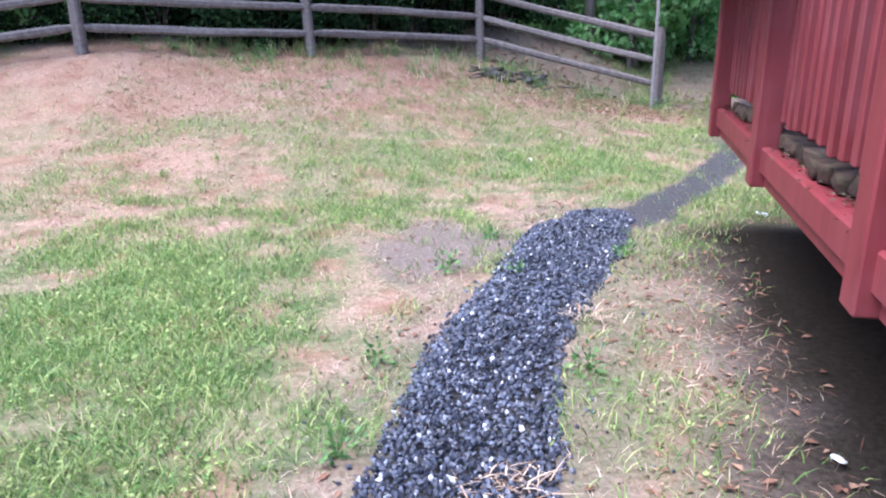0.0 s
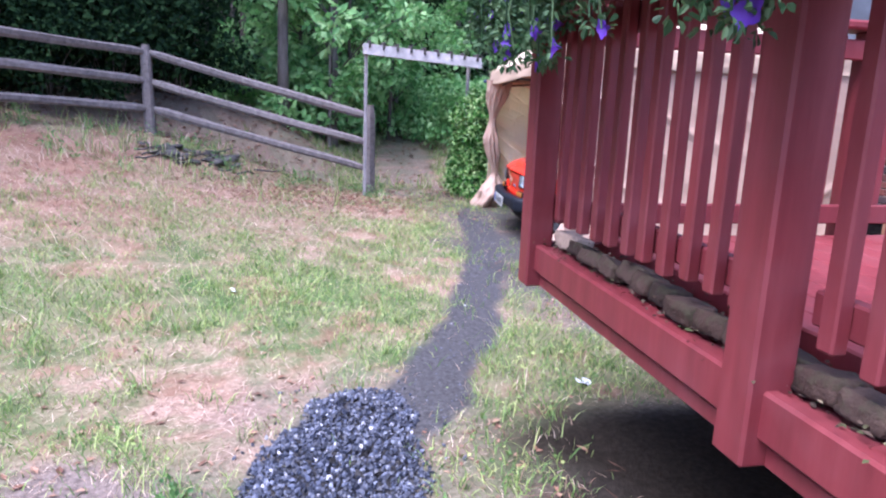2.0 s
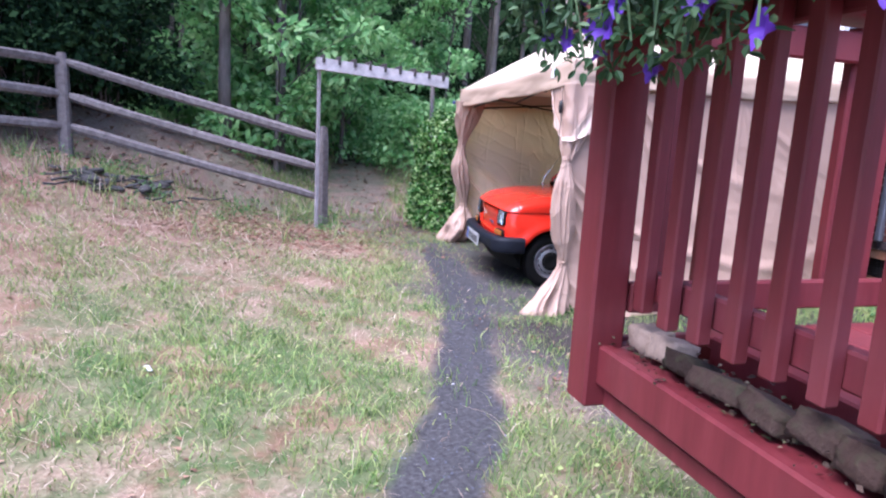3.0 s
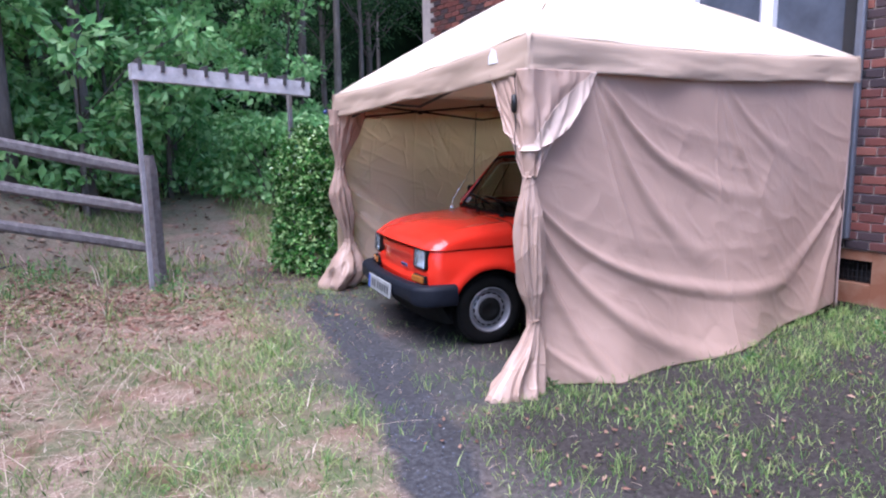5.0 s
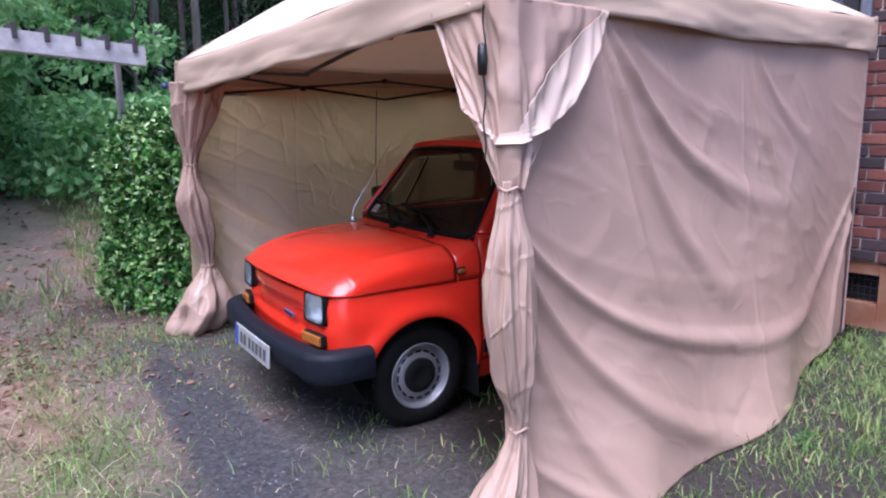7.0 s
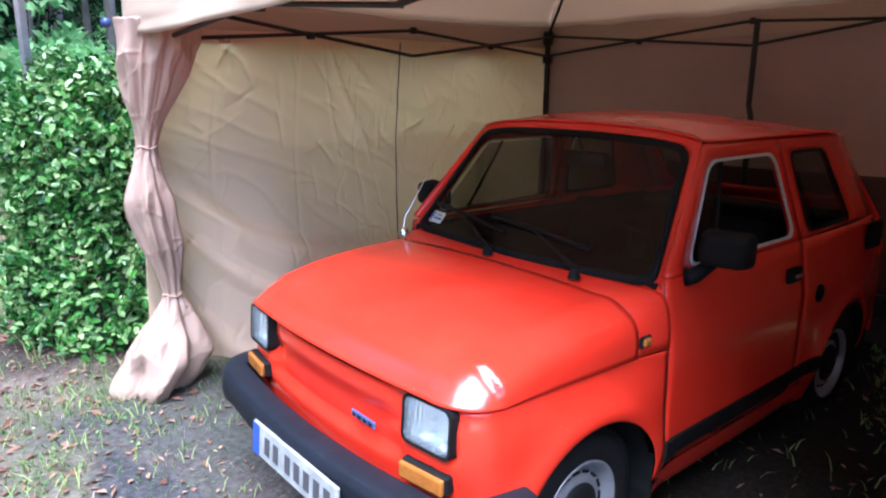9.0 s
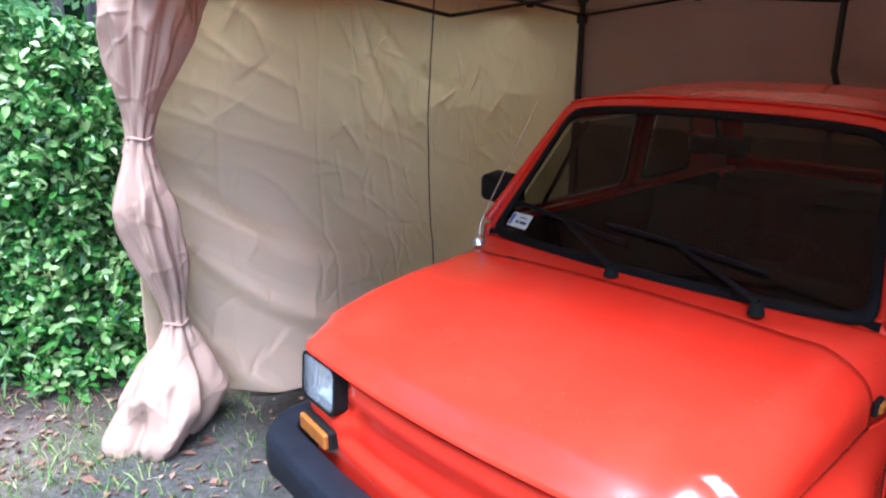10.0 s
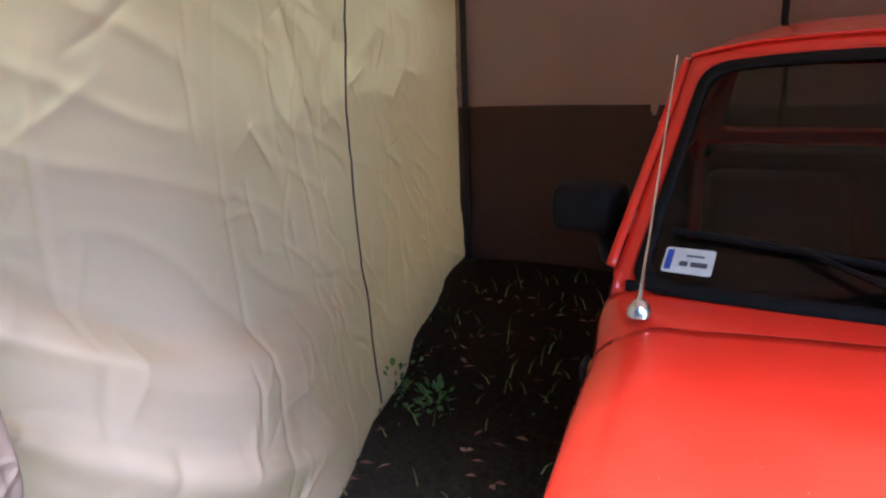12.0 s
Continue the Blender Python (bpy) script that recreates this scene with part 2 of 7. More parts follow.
def ground_material():
    k = Mat("lawn_soil", 0.95, 0.0, 0.08)
    big, mid, fine = k.noise(0.55, 5.0), k.noise(3.2, 6.0, 0.7), k.noise(38.0, 5.0, 0.7)
    grass = k.ramp(mid, [(0.25, (0.055, 0.095, 0.035)), (0.5, (0.11, 0.15, 0.065)), (0.75, (0.21, 0.21, 0.12))])
    straw = k.ramp(fine, [(0.25, (0.16, 0.10, 0.078)), (0.55, (0.35, 0.245, 0.19)), (0.8, (0.55, 0.43, 0.35))])
    earth = k.ramp(fine, [(0.25, (0.10, 0.080, 0.070)), (0.75, (0.28, 0.225, 0.20))])
    red = k.ramp(mid, [(0.3, (0.19, 0.09, 0.066)), (0.7, (0.345, 0.225, 0.163))])
    wet_shade = k.ramp(fine, [(0.25, (0.032, 0.032, 0.034)), (0.6, (0.082, 0.081, 0.086)), (0.85, (0.18, 0.178, 0.18))])
    # near-black tone: leaf mould, and shade painted onto the ground
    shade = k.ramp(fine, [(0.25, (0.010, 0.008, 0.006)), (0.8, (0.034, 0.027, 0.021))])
    c = k.mix(k.ramp(k.maths("ADD", k.maths("MULTIPLY", big, 0.6), k.maths("MULTIPLY", mid, 0.4)), [(0.42, (0, 0, 0)), (0.56, (1, 1, 1))]), grass, straw)
    c = k.mix(k.maths("MULTIPLY", k.attr("green"), 0.75), c, grass)
    c = k.mix(k.attr("straw"), c, k.mix(k.ramp(big, [(0.4, (0, 0, 0)), (0.6, (1, 1, 1))]), straw, red))
    patch = k.ramp(k.noise(2.1, 4.0, 0.65), [(0.51, (0, 0, 0)), (0.63, (0.72, 0.72, 0.72))])
    c = k.mix(patch, c, red)
    c = k.mix(k.attr("bare"), c, earth)
    c = k.mix(k.attr("wet_shade"), c, wet_shade)
    c = k.mix(k.attr("humus_shade"), c, shade)
    c = k.mix(0.35, c, k.ramp(fine, [(0.3, (0.35, 0.35, 0.35)), (0.7, (1, 1, 1))]), "MULTIPLY")
    k.color(c)
    k.bump(k.maths("ADD", fine, k.maths("MULTIPLY", mid, 1.5)), 0.6, 0.03)
    return k.m


def wet_shade_at(x, y):
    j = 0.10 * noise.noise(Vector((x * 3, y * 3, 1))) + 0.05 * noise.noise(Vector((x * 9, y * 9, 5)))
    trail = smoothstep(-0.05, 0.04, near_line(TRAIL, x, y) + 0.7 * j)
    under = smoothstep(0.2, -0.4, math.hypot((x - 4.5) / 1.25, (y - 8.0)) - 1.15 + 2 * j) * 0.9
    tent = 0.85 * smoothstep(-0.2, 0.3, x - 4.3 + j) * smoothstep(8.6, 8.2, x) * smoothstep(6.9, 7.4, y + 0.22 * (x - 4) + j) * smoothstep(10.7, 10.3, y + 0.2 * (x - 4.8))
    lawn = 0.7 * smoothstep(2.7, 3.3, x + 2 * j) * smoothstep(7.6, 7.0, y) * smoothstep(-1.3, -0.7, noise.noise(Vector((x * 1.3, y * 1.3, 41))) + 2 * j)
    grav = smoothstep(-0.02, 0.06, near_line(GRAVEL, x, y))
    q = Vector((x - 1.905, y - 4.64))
    # below the deck the damp tone only paints in its shade
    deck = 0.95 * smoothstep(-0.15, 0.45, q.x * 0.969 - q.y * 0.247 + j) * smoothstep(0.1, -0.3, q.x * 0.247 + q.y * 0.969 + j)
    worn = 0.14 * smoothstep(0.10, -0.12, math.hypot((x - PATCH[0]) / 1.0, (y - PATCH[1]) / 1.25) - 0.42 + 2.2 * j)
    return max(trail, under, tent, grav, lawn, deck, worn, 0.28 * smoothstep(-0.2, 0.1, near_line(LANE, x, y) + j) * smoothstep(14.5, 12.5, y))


def humus_shade_at(x, y):
    """Dark leaf mould, with the shade under canopy, deck and trees painted into it."""
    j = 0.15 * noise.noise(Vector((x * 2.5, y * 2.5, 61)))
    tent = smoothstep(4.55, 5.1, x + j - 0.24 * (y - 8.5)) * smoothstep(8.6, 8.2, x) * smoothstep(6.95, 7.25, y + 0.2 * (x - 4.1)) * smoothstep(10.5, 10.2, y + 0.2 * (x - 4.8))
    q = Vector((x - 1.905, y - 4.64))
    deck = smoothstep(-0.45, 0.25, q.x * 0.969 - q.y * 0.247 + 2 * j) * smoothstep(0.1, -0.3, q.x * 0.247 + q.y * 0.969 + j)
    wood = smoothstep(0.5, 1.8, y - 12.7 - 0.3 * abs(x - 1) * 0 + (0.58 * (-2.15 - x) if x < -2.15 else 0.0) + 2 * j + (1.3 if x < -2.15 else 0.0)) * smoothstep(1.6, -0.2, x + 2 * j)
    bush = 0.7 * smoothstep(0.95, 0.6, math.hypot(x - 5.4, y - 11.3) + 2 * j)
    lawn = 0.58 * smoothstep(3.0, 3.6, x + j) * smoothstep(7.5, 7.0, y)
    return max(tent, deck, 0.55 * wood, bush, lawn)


def bare_at(x, y):
    j = 0.25 * noise.noise(Vector((x * 2.2, y * 2.2, 11)))
    patch = smoothstep(0.6, 0.3, math.hypot(x - PATCH[0], (y - PATCH[1]) * 0.8) + j)
    edge = 0.5 * smoothstep(0.35, 0.05, abs(near_line(GRAVEL, x, y) + 0.12) + j)
    deck = smoothstep(-0.25, 0.35, (x - 0.85) - (y - 2.0) * 0.255 + j * 1.4) * smoothstep(4.6, 3.6, y + j)
    gate = max(0.5 * smoothstep(1.6, 0.6, math.hypot(x - 4.6, y - 12.4) + j), 0.55 * smoothstep(-0.15, 0.1, near_line(LANE, x, y) + 0.5 * j))
    slope = 0.45 * smoothstep(12.6, 13.2, y + j) * smoothstep(4.6, 3.8, x + j)
    shrub = smoothstep(1.1, 0.6, math.hypot(x - 5.4, y - 11.4) + j)
    lawn = 0.9 * smoothstep(2.7, 3.3, x + 0.6 * j) * smoothstep(7.6, 7.0, y)
    return max(patch, edge, deck, gate, shrub, slope, lawn)


def straw_at(x, y):
    j = 0.5 * noise.noise(Vector((x * 0.9, y * 0.9, 21)))
    return (1 - 0.45 * smoothstep(0.2, 1.2, x)) * smoothstep(7.6, 9.4, y + j * 2) * smoothstep(4.2, 3.0, x + j) * (0.55 + 0.45 * smoothstep(-0.25, 0.2, noise.noise(Vector((x * 1.4, y * 1.4, 51))))) + 0.34 * smoothstep(0.5, -2.0, x + 2 * j) * smoothstep(3.5, 5.5, y)


def lush(x, y):
    """How thick the green grass grows."""
    g = 0.45 + 1.1 * noise.noise(Vector((x * 0.8, y * 0.8, 31))) + 0.8 * noise.noise(Vector((x * 2.6, y * 2.6, 33)))
    g += 0.75 * math.exp(-(((x + 1.25) / 0.7) ** 2 + ((y - 2.9) / 1.5) ** 2))
    g += 0.5 * math.exp(-(((x - 1.3) / 1.4) ** 2 + ((y - 7.0) / 1.6) ** 2))
    g += 0.5 * math.exp(-(((x - 2.3) / 0.5) ** 2 + ((y - 5.0) / 0.8) ** 2))
    g += 0.45 * math.exp(-(((x - 0.85 - 0.1 * (y - 2)) / 0.35) ** 2 + ((y - 1.9) / 1.0) ** 2))
    g += 0.5 * noise.noise(Vector((x * 4.1, y * 4.1, 39))) * smoothstep(4.0, 6.0, y)
    g += 0.45 * noise.noise(Vector((x * 1.7, y * 1.7, 37))) * smoothstep(5.5, 3.5, y)
    if x > 3.4 and y < 7.2:
        g = 0.27 + 0.6 * noise.noise(Vector((x * 1.1, y * 1.1, 35))) + 0.4 * smoothstep(5.0, 7.0, x)
    return g


def build_ground():
    xs = steps(-260, 260, -3.6, 8.6, 0.05, 14.0)
    ys = steps(-260, 260, -0.4, 13.2, 0.05, 14.0)
    verts = [(x, y, rise(x, y)) for y in ys for x in xs]
    nx = len(xs)
    faces = [(j * nx + i, j * nx + i + 1, (j + 1) * nx + i + 1, (j + 1) * nx + i) for j in range(len(ys) - 1) for i in range(nx - 1)]
    ob = raw("ground", verts, faces, ground_material(), smooth=True)
    tagged(ob, "patchy green and straw-coloured lawn with bare earth and a damp dark trail", "ground", kind="structure")
    for name, fn in (("wet_shade", wet_shade_at), ("bare", bare_at), ("straw", straw_at), ("humus_shade", humus_shade_at), ("green", lambda x, y: max(0.0, min(1.0, lush(x, y))))):
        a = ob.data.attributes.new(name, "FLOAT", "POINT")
        a.data.foreach_set("value", [fn(x, y) if -6 < x < 14 and -3 < y < 24 else (0.9 if name == "humus_shade" and (y > 12 or x < -7) else 0.0) for x, y, z in verts])
    return ob


build_ground()

# ---- the red deck ----
def deck_paint():
    k = Mat("red_deck_stain", 0.55, 0.0, 0.4)
    grain = k.noise(14.0, 6.0, 0.65, k.stretch(1.0, 1.0, 0.12))
    blot = k.noise(2.5, 4.0)
    c = k.ramp(grain, [(0.25, (0.12, 0.017, 0.021)), (0.55, (0.175, 0.026, 0.032)), (0.85, (0.23, 0.047, 0.052))])
    c = k.mix(k.ramp(blot, [(0.5, (0, 0, 0)), (0.8, (0.6, 0.6, 0.6))]), c, (0.21, 0.062, 0.07))
    k.color(c).bump(grain, 0.35, 0.004).rough(blot, 0.42, 0.7)
    return k.m


def stone_material():
    """Brown and grey stones with damp dark sides and a little moss."""
    k = Mat("ledge_stone", 0.9, 0.0, 0.3)
    a, b = k.noise(16, 5.0, 0.7), k.noise(70, 4.0)
    c = k.ramp(k.random(), [(0.0, (0.030, 0.017, 0.013)), (0.5, (0.058, 0.032, 0.024)), (0.8, (0.085, 0.054, 0.042)), (0.95, (0.12, 0.088, 0.07)), (1.0, (0.2, 0.16, 0.13))])
    c = k.mix(k.ramp(a, [(0.5, (0, 0, 0)), (0.7, (0.8, 0.8, 0.8))]), c, (0.055, 0.06, 0.03))
    k.color(k.mix(0.5, c, k.ramp(b, [(0.3, (0.4, 0.4, 0.4)), (0.7, (1, 1, 1))]), "MULTIPLY")).bump(k.maths("ADD", a, b), 0.7, 0.01)
    return k.m


RED = deck_paint()
ROCK = stone_material()
PALE_BRICK = plain("pale_dusty_brick", (0.30, 0.22, 0.17), 0.9, spread=0.4, scale=14, bump=0.6)
DECK0 = Vector((1.905, 4.64, 0))            # outer corner of the deck
ALONG = Vector((0.247, 0.969, 0)).normalized()   # along the walk side
INTO = Vector((0.969, -0.247, 0)).normalized()   # towards the house


def deck_frame(origin=DECK0):
    """Local x runs back along the walk side, y into the deck, z up."""
    return Matrix(((-ALONG.x, INTO.x, 0, origin.x), (-ALONG.y, INTO.y, 0, origin.y), (0, 0, 1, 0), (0, 0, 0, 1)))


def build_deck():
    deck = thing("deck", "raised wooden deck stained dull red with baluster railing", "deck", deck_frame())
    depth, length = 4.6, 9.4
    # boards of the rim, lower one set back, upper one proud
    part("lower_rim_board", block(0.0, length, 0.035, 0.08, 0.645, 0.70, 0.006), RED, deck)
    part("upper_rim_board", block(0.0, length, 0.005, 0.05, 0.715, 0.835, 0.008), RED, deck)
    part("end_lower_rim_board", block(0.035, 0.08, 0.08, depth, 0.645, 0.70, 0.006), RED, deck)
    part("end_upper_rim_board", block(0.005, 0.05, 0.05, depth, 0.715, 0.835, 0.008), RED, deck)
    part("ledge", block(0.0, length, 0.05, 0.26, 0.80, 0.825, 0.006), RED, deck)
    part("inner_curb", block(0.25, length, 0.27, 0.31, 0.72, 0.90, 0.006), RED, deck)
    y = 0.32
    while y < depth:
        part("deck_board", block(0.09, length, y, y + 0.135, 0.84, 0.872, 0.004), RED, deck)
        y += 0.142
    for x in (1.2, 4.2, 7.4):
        for yy in (0.9, 3.6):
            part("support_post", block(x, x + 0.13, yy, yy + 0.13, -0.15, 0.84, 0.01), RED, deck)
    for yy in (0.9, 2.3, 3.7):
        part("joist", block(0.1, length, yy - 0.02, yy + 0.02, 0.68, 0.838, 0.004), RED, deck)
    # railing
    post_x = [0.0, 1.555, 3.11, 4.665, 6.22, 7.775]
    for x in post_x:
        part("rail_post", block(x - 0.008, x + 0.107, -0.03, 0.085, 0.645, 1.82, 0.008), RED, deck)
    for x0, x1 in zip(post_x, post_x[1:]):
        for k in range(11):
            x = lerp(x0 + 0.107, x1 - 0.008, (k + 0.75) / 11.5)
            tilt = random.uniform(-0.006, 0.006)
            bm = block(x - 0.024, x + 0.024, 0.050 + tilt, 0.09 + tilt, 0.955 + random.uniform(-0.012, 0.012), 1.80, 0.005)
            part("baluster", bm, RED, deck)
        part("rail_stringer", block(x0 + 0.107, x1 - 0.008, 0.095, 0.135, 1.69, 1.79, 0.006), RED, deck)
        part("rail_stringer", block(x0 + 0.107, x1 - 0.008, 0.095, 0.135, 0.99, 1.07, 0.006), RED, deck)
    part("top_rail", block(-0.05, length, -0.05, 0.15, 1.82, 1.86, 0.01), RED, deck)
    # the end railing that runs to the house
    for yy in (1.55, 3.05, 4.5):
        part("end_rail_post", block(0.0, 0.1, yy, yy + 0.1, 0.60, 1.82, 0.008), RED, deck)
    for y0, y1 in ((0.09, 1.55), (1.65, 3.05), (3.15, 4.5)):
        for k in range(9):
            y = lerp(y0, y1, (k + 0.7) / 9.4)
            part("end_baluster", block(0.03, 0.07, y - 0.02, y + 0.02, 0.94, 1.80, 0.005), RED, deck)
        part("end_rail_stringer", block(0.075, 0.11, y0, y1, 0.93, 1.02, 0.006), RED, deck)
        part("end_rail_stringer", block(0.075, 0.11, y0, y1, 1.69, 1.78, 0.006), RED, deck)
    part("end_top_rail", block(-0.05, 0.15, 0.15, depth, 1.82, 1.86, 0.01), RED, deck)
    return deck


def stone(bm, size, seed):
    r = bmesh.ops.create_icosphere(bm, subdivisions=2, radius=1.0)
    for v in r["verts"]:
        n = noise.noise(v.co * 1.3 + Vector((seed * 7.1, 0, 0)))
        q = v.co * (1 + 0.35 * n)
        v.co = Vector((q.x * size[0], q.y * size[1], max(-0.75, min(0.8, q.z)) * size[2]))
    return bm


def worn_brick(length, deep, high, seed):
    """An old brick with knocked-off corners, a crooked outline and crumbled faces."""
    bm = bmesh.new()
    bmesh.ops.create_cube(bm, size=1.0)
    bmesh.ops.subdivide_edges(bm, edges=bm.edges[:], cuts=5, use_grid_fill=True)
    for v in bm.verts:
        q = v.co * 2
        m = max(abs(q.x), abs(q.y), abs(q.z))
        soft = q.lerp(q.normalized() * m * 1.15, 0.28)
        chip = 1 + 0.16 * noise.noise(q * 1.1 + Vector((seed * 3.7, 0, 0))) + 0.07 * noise.noise(q * 3.3 + Vector((0, seed * 2.1, 0)))
        v.co = Vector((soft.x * length / 2, soft.y * deep / 2 * chip, soft.z * high / 2 * chip))
        v.co.x += 0.012 * noise.noise(Vector((q.y * 2, q.z * 2, seed * 1.3)))
    return bm


def build_ledge_stones():
    """A row of old broken bricks laid end to end along the ledge behind the rim board."""
    fr = deck_frame()
    x, n = 0.12, 0
    while x < 9.0:
        length, high = random.uniform(0.10, 0.19), random.uniform(0.055, 0.078)
        bm = worn_brick(length, random.uniform(0.085, 0.11), high, n)
        place = fr @ pose(x + length / 2, 0.125 + random.uniform(-0.018, 0.018), 0.832 + high * 0.55, random.uniform(-26, 4), random.uniform(-7, 7), random.uniform(-7, 7))
        ob = part("ledge_brick", bm, PALE_BRICK if n < 2 else ROCK, None, smooth=True)
        ob.matrix_world = place
        tagged(ob, "pale dusty broken brick on the deck ledge" if n < 2 else "old dark brown mossy brick lying on the deck ledge", "brick", "bricks along the deck ledge")
        x += length * 0.98
        n += 1


build_deck()
build_ledge_stones()


def build_ledge_debris():
    """Dead leaves and crumbled soil caught between the stones of the ledge."""
    k = Mat("ledge_debris", 0.95, 0.0, 0.2)
    k.color(k.ramp(k.island(), [(0.0, (0.03, 0.02, 0.016)), (0.6, (0.09, 0.06, 0.045)), (0.9, (0.06, 0.075, 0.03)), (1.0, (0.24, 0.18, 0.12))]))
    fr = deck_frame()
    verts, faces = [], []
    for _ in range(7500):
        p = fr @ Vector((random.uniform(0.1, 9.2), random.gauss(0.15, 0.055), 0.83 + abs(random.gauss(0, 0.018))))
        a, s = random.uniform(0, math.tau), random.uniform(0.004, 0.014)
        d, e = Vector((math.cos(a), math.sin(a), random.uniform(-0.3, 0.3))) * s, Vector((-math.sin(a), math.cos(a), random.uniform(-0.4, 0.4))) * s * 0.5
        m = len(verts)
        verts += [p - d, p + e + Vector((0, 0, 0.004)), p + d, p - e]
        faces += [(m, m + 1, m + 2), (m, m + 2, m + 3)]
    tagged(raw("ledge_debris", verts, faces, k.m), "dead leaves and soil crumbs among the ledge stones", "leaf litter", kind="stuff")


build_ledge_debris()

# ---- the brick house behind the canopy ----
WALL0 = Vector((7.54, 6.6, 0))
WALL_DIR = Vector((0.2, 0.98, 0)).normalized()


def wall_frame():
    """Local x along the wall (away from the deck), y into the house, z up."""
    n = Vector((WALL_DIR.y, -WALL_DIR.x, 0))
    return Matrix(((WALL_DIR.x, n.x, 0, WALL0.x), (WALL_DIR.y, n.y, 0, WALL0.y), (0, 0, 1, 0), (0, 0, 0, 1)))


def brick_material():
    k = Mat("red_and_dark_brick", 0.85, 0.0, 0.3)
    body = k.ramp(k.random(), [(0.0, (0.055, 0.04, 0.045)), (0.3, (0.085, 0.055, 0.058)), (0.42, (0.15, 0.055, 0.047)), (0.75, (0.21, 0.07, 0.055)), (1.0, (0.30, 0.12, 0.09))])
    fine = k.noise(60, 4.0)
    k.color(k.mix(0.6, body, k.ramp(fine, [(0.3, (0.55, 0.52, 0.5)), (0.7, (1, 1, 1))]), "MULTIPLY")).bump(fine, 0.5, 0.004)
    return k.m


def block_paint():
    """Foundation blocks under worn orange-brown paint."""
    k = Mat("painted_foundation", 0.85, 0.0, 0.3)
    a, b = k.noise(3.0, 5.0), k.noise(25, 4.0)
    k.color(k.mix(k.ramp(a, [(0.4, (0, 0, 0)), (0.65, (1, 1, 1))]), (0.24, 0.10, 0.055), (0.32, 0.19, 0.125))).bump(b, 0.4, 0.006)
    return k.m


BRICK = brick_material()
MORTAR = plain("mortar", (0.44, 0.37, 0.34), 0.95, spread=0.15, scale=12, bump=0.4)
WHITE = plain("white_trim_paint", (0.78, 0.78, 0.80), 0.45, spread=0.05, scale=6)
# cloudy blue-grey base colour paints a sky reflection on the pane
GLASS_DARK = Mat("window_glass", 0.12, 0.0, 1.0)
GLASS_DARK.color(GLASS_DARK.ramp(GLASS_DARK.noise(2.5, 3.0), [(0.35, (0.07, 0.09, 0.13)), (0.7, (0.17, 0.21, 0.28))]))
SCREEN = plain("insect_screen", (0.075, 0.09, 0.12), 0.35, spread=0.45, scale=3, bump=0.1, grain=300)
CURTAIN = plain("net_curtain", (0.42, 0.44, 0.52), 0.9, spread=0.25, scale=5)
DARK_SILL = plain("dark_sill_brick", (0.05, 0.042, 0.042), 0.85, spread=0.4, scale=9, bump=0.5)
IRON = plain("dark_iron", (0.03, 0.03, 0.032), 0.5, 0.3)


def wall_part(name, bm, mat, parent, label=""):
    return part(name, bm, mat, parent, label)


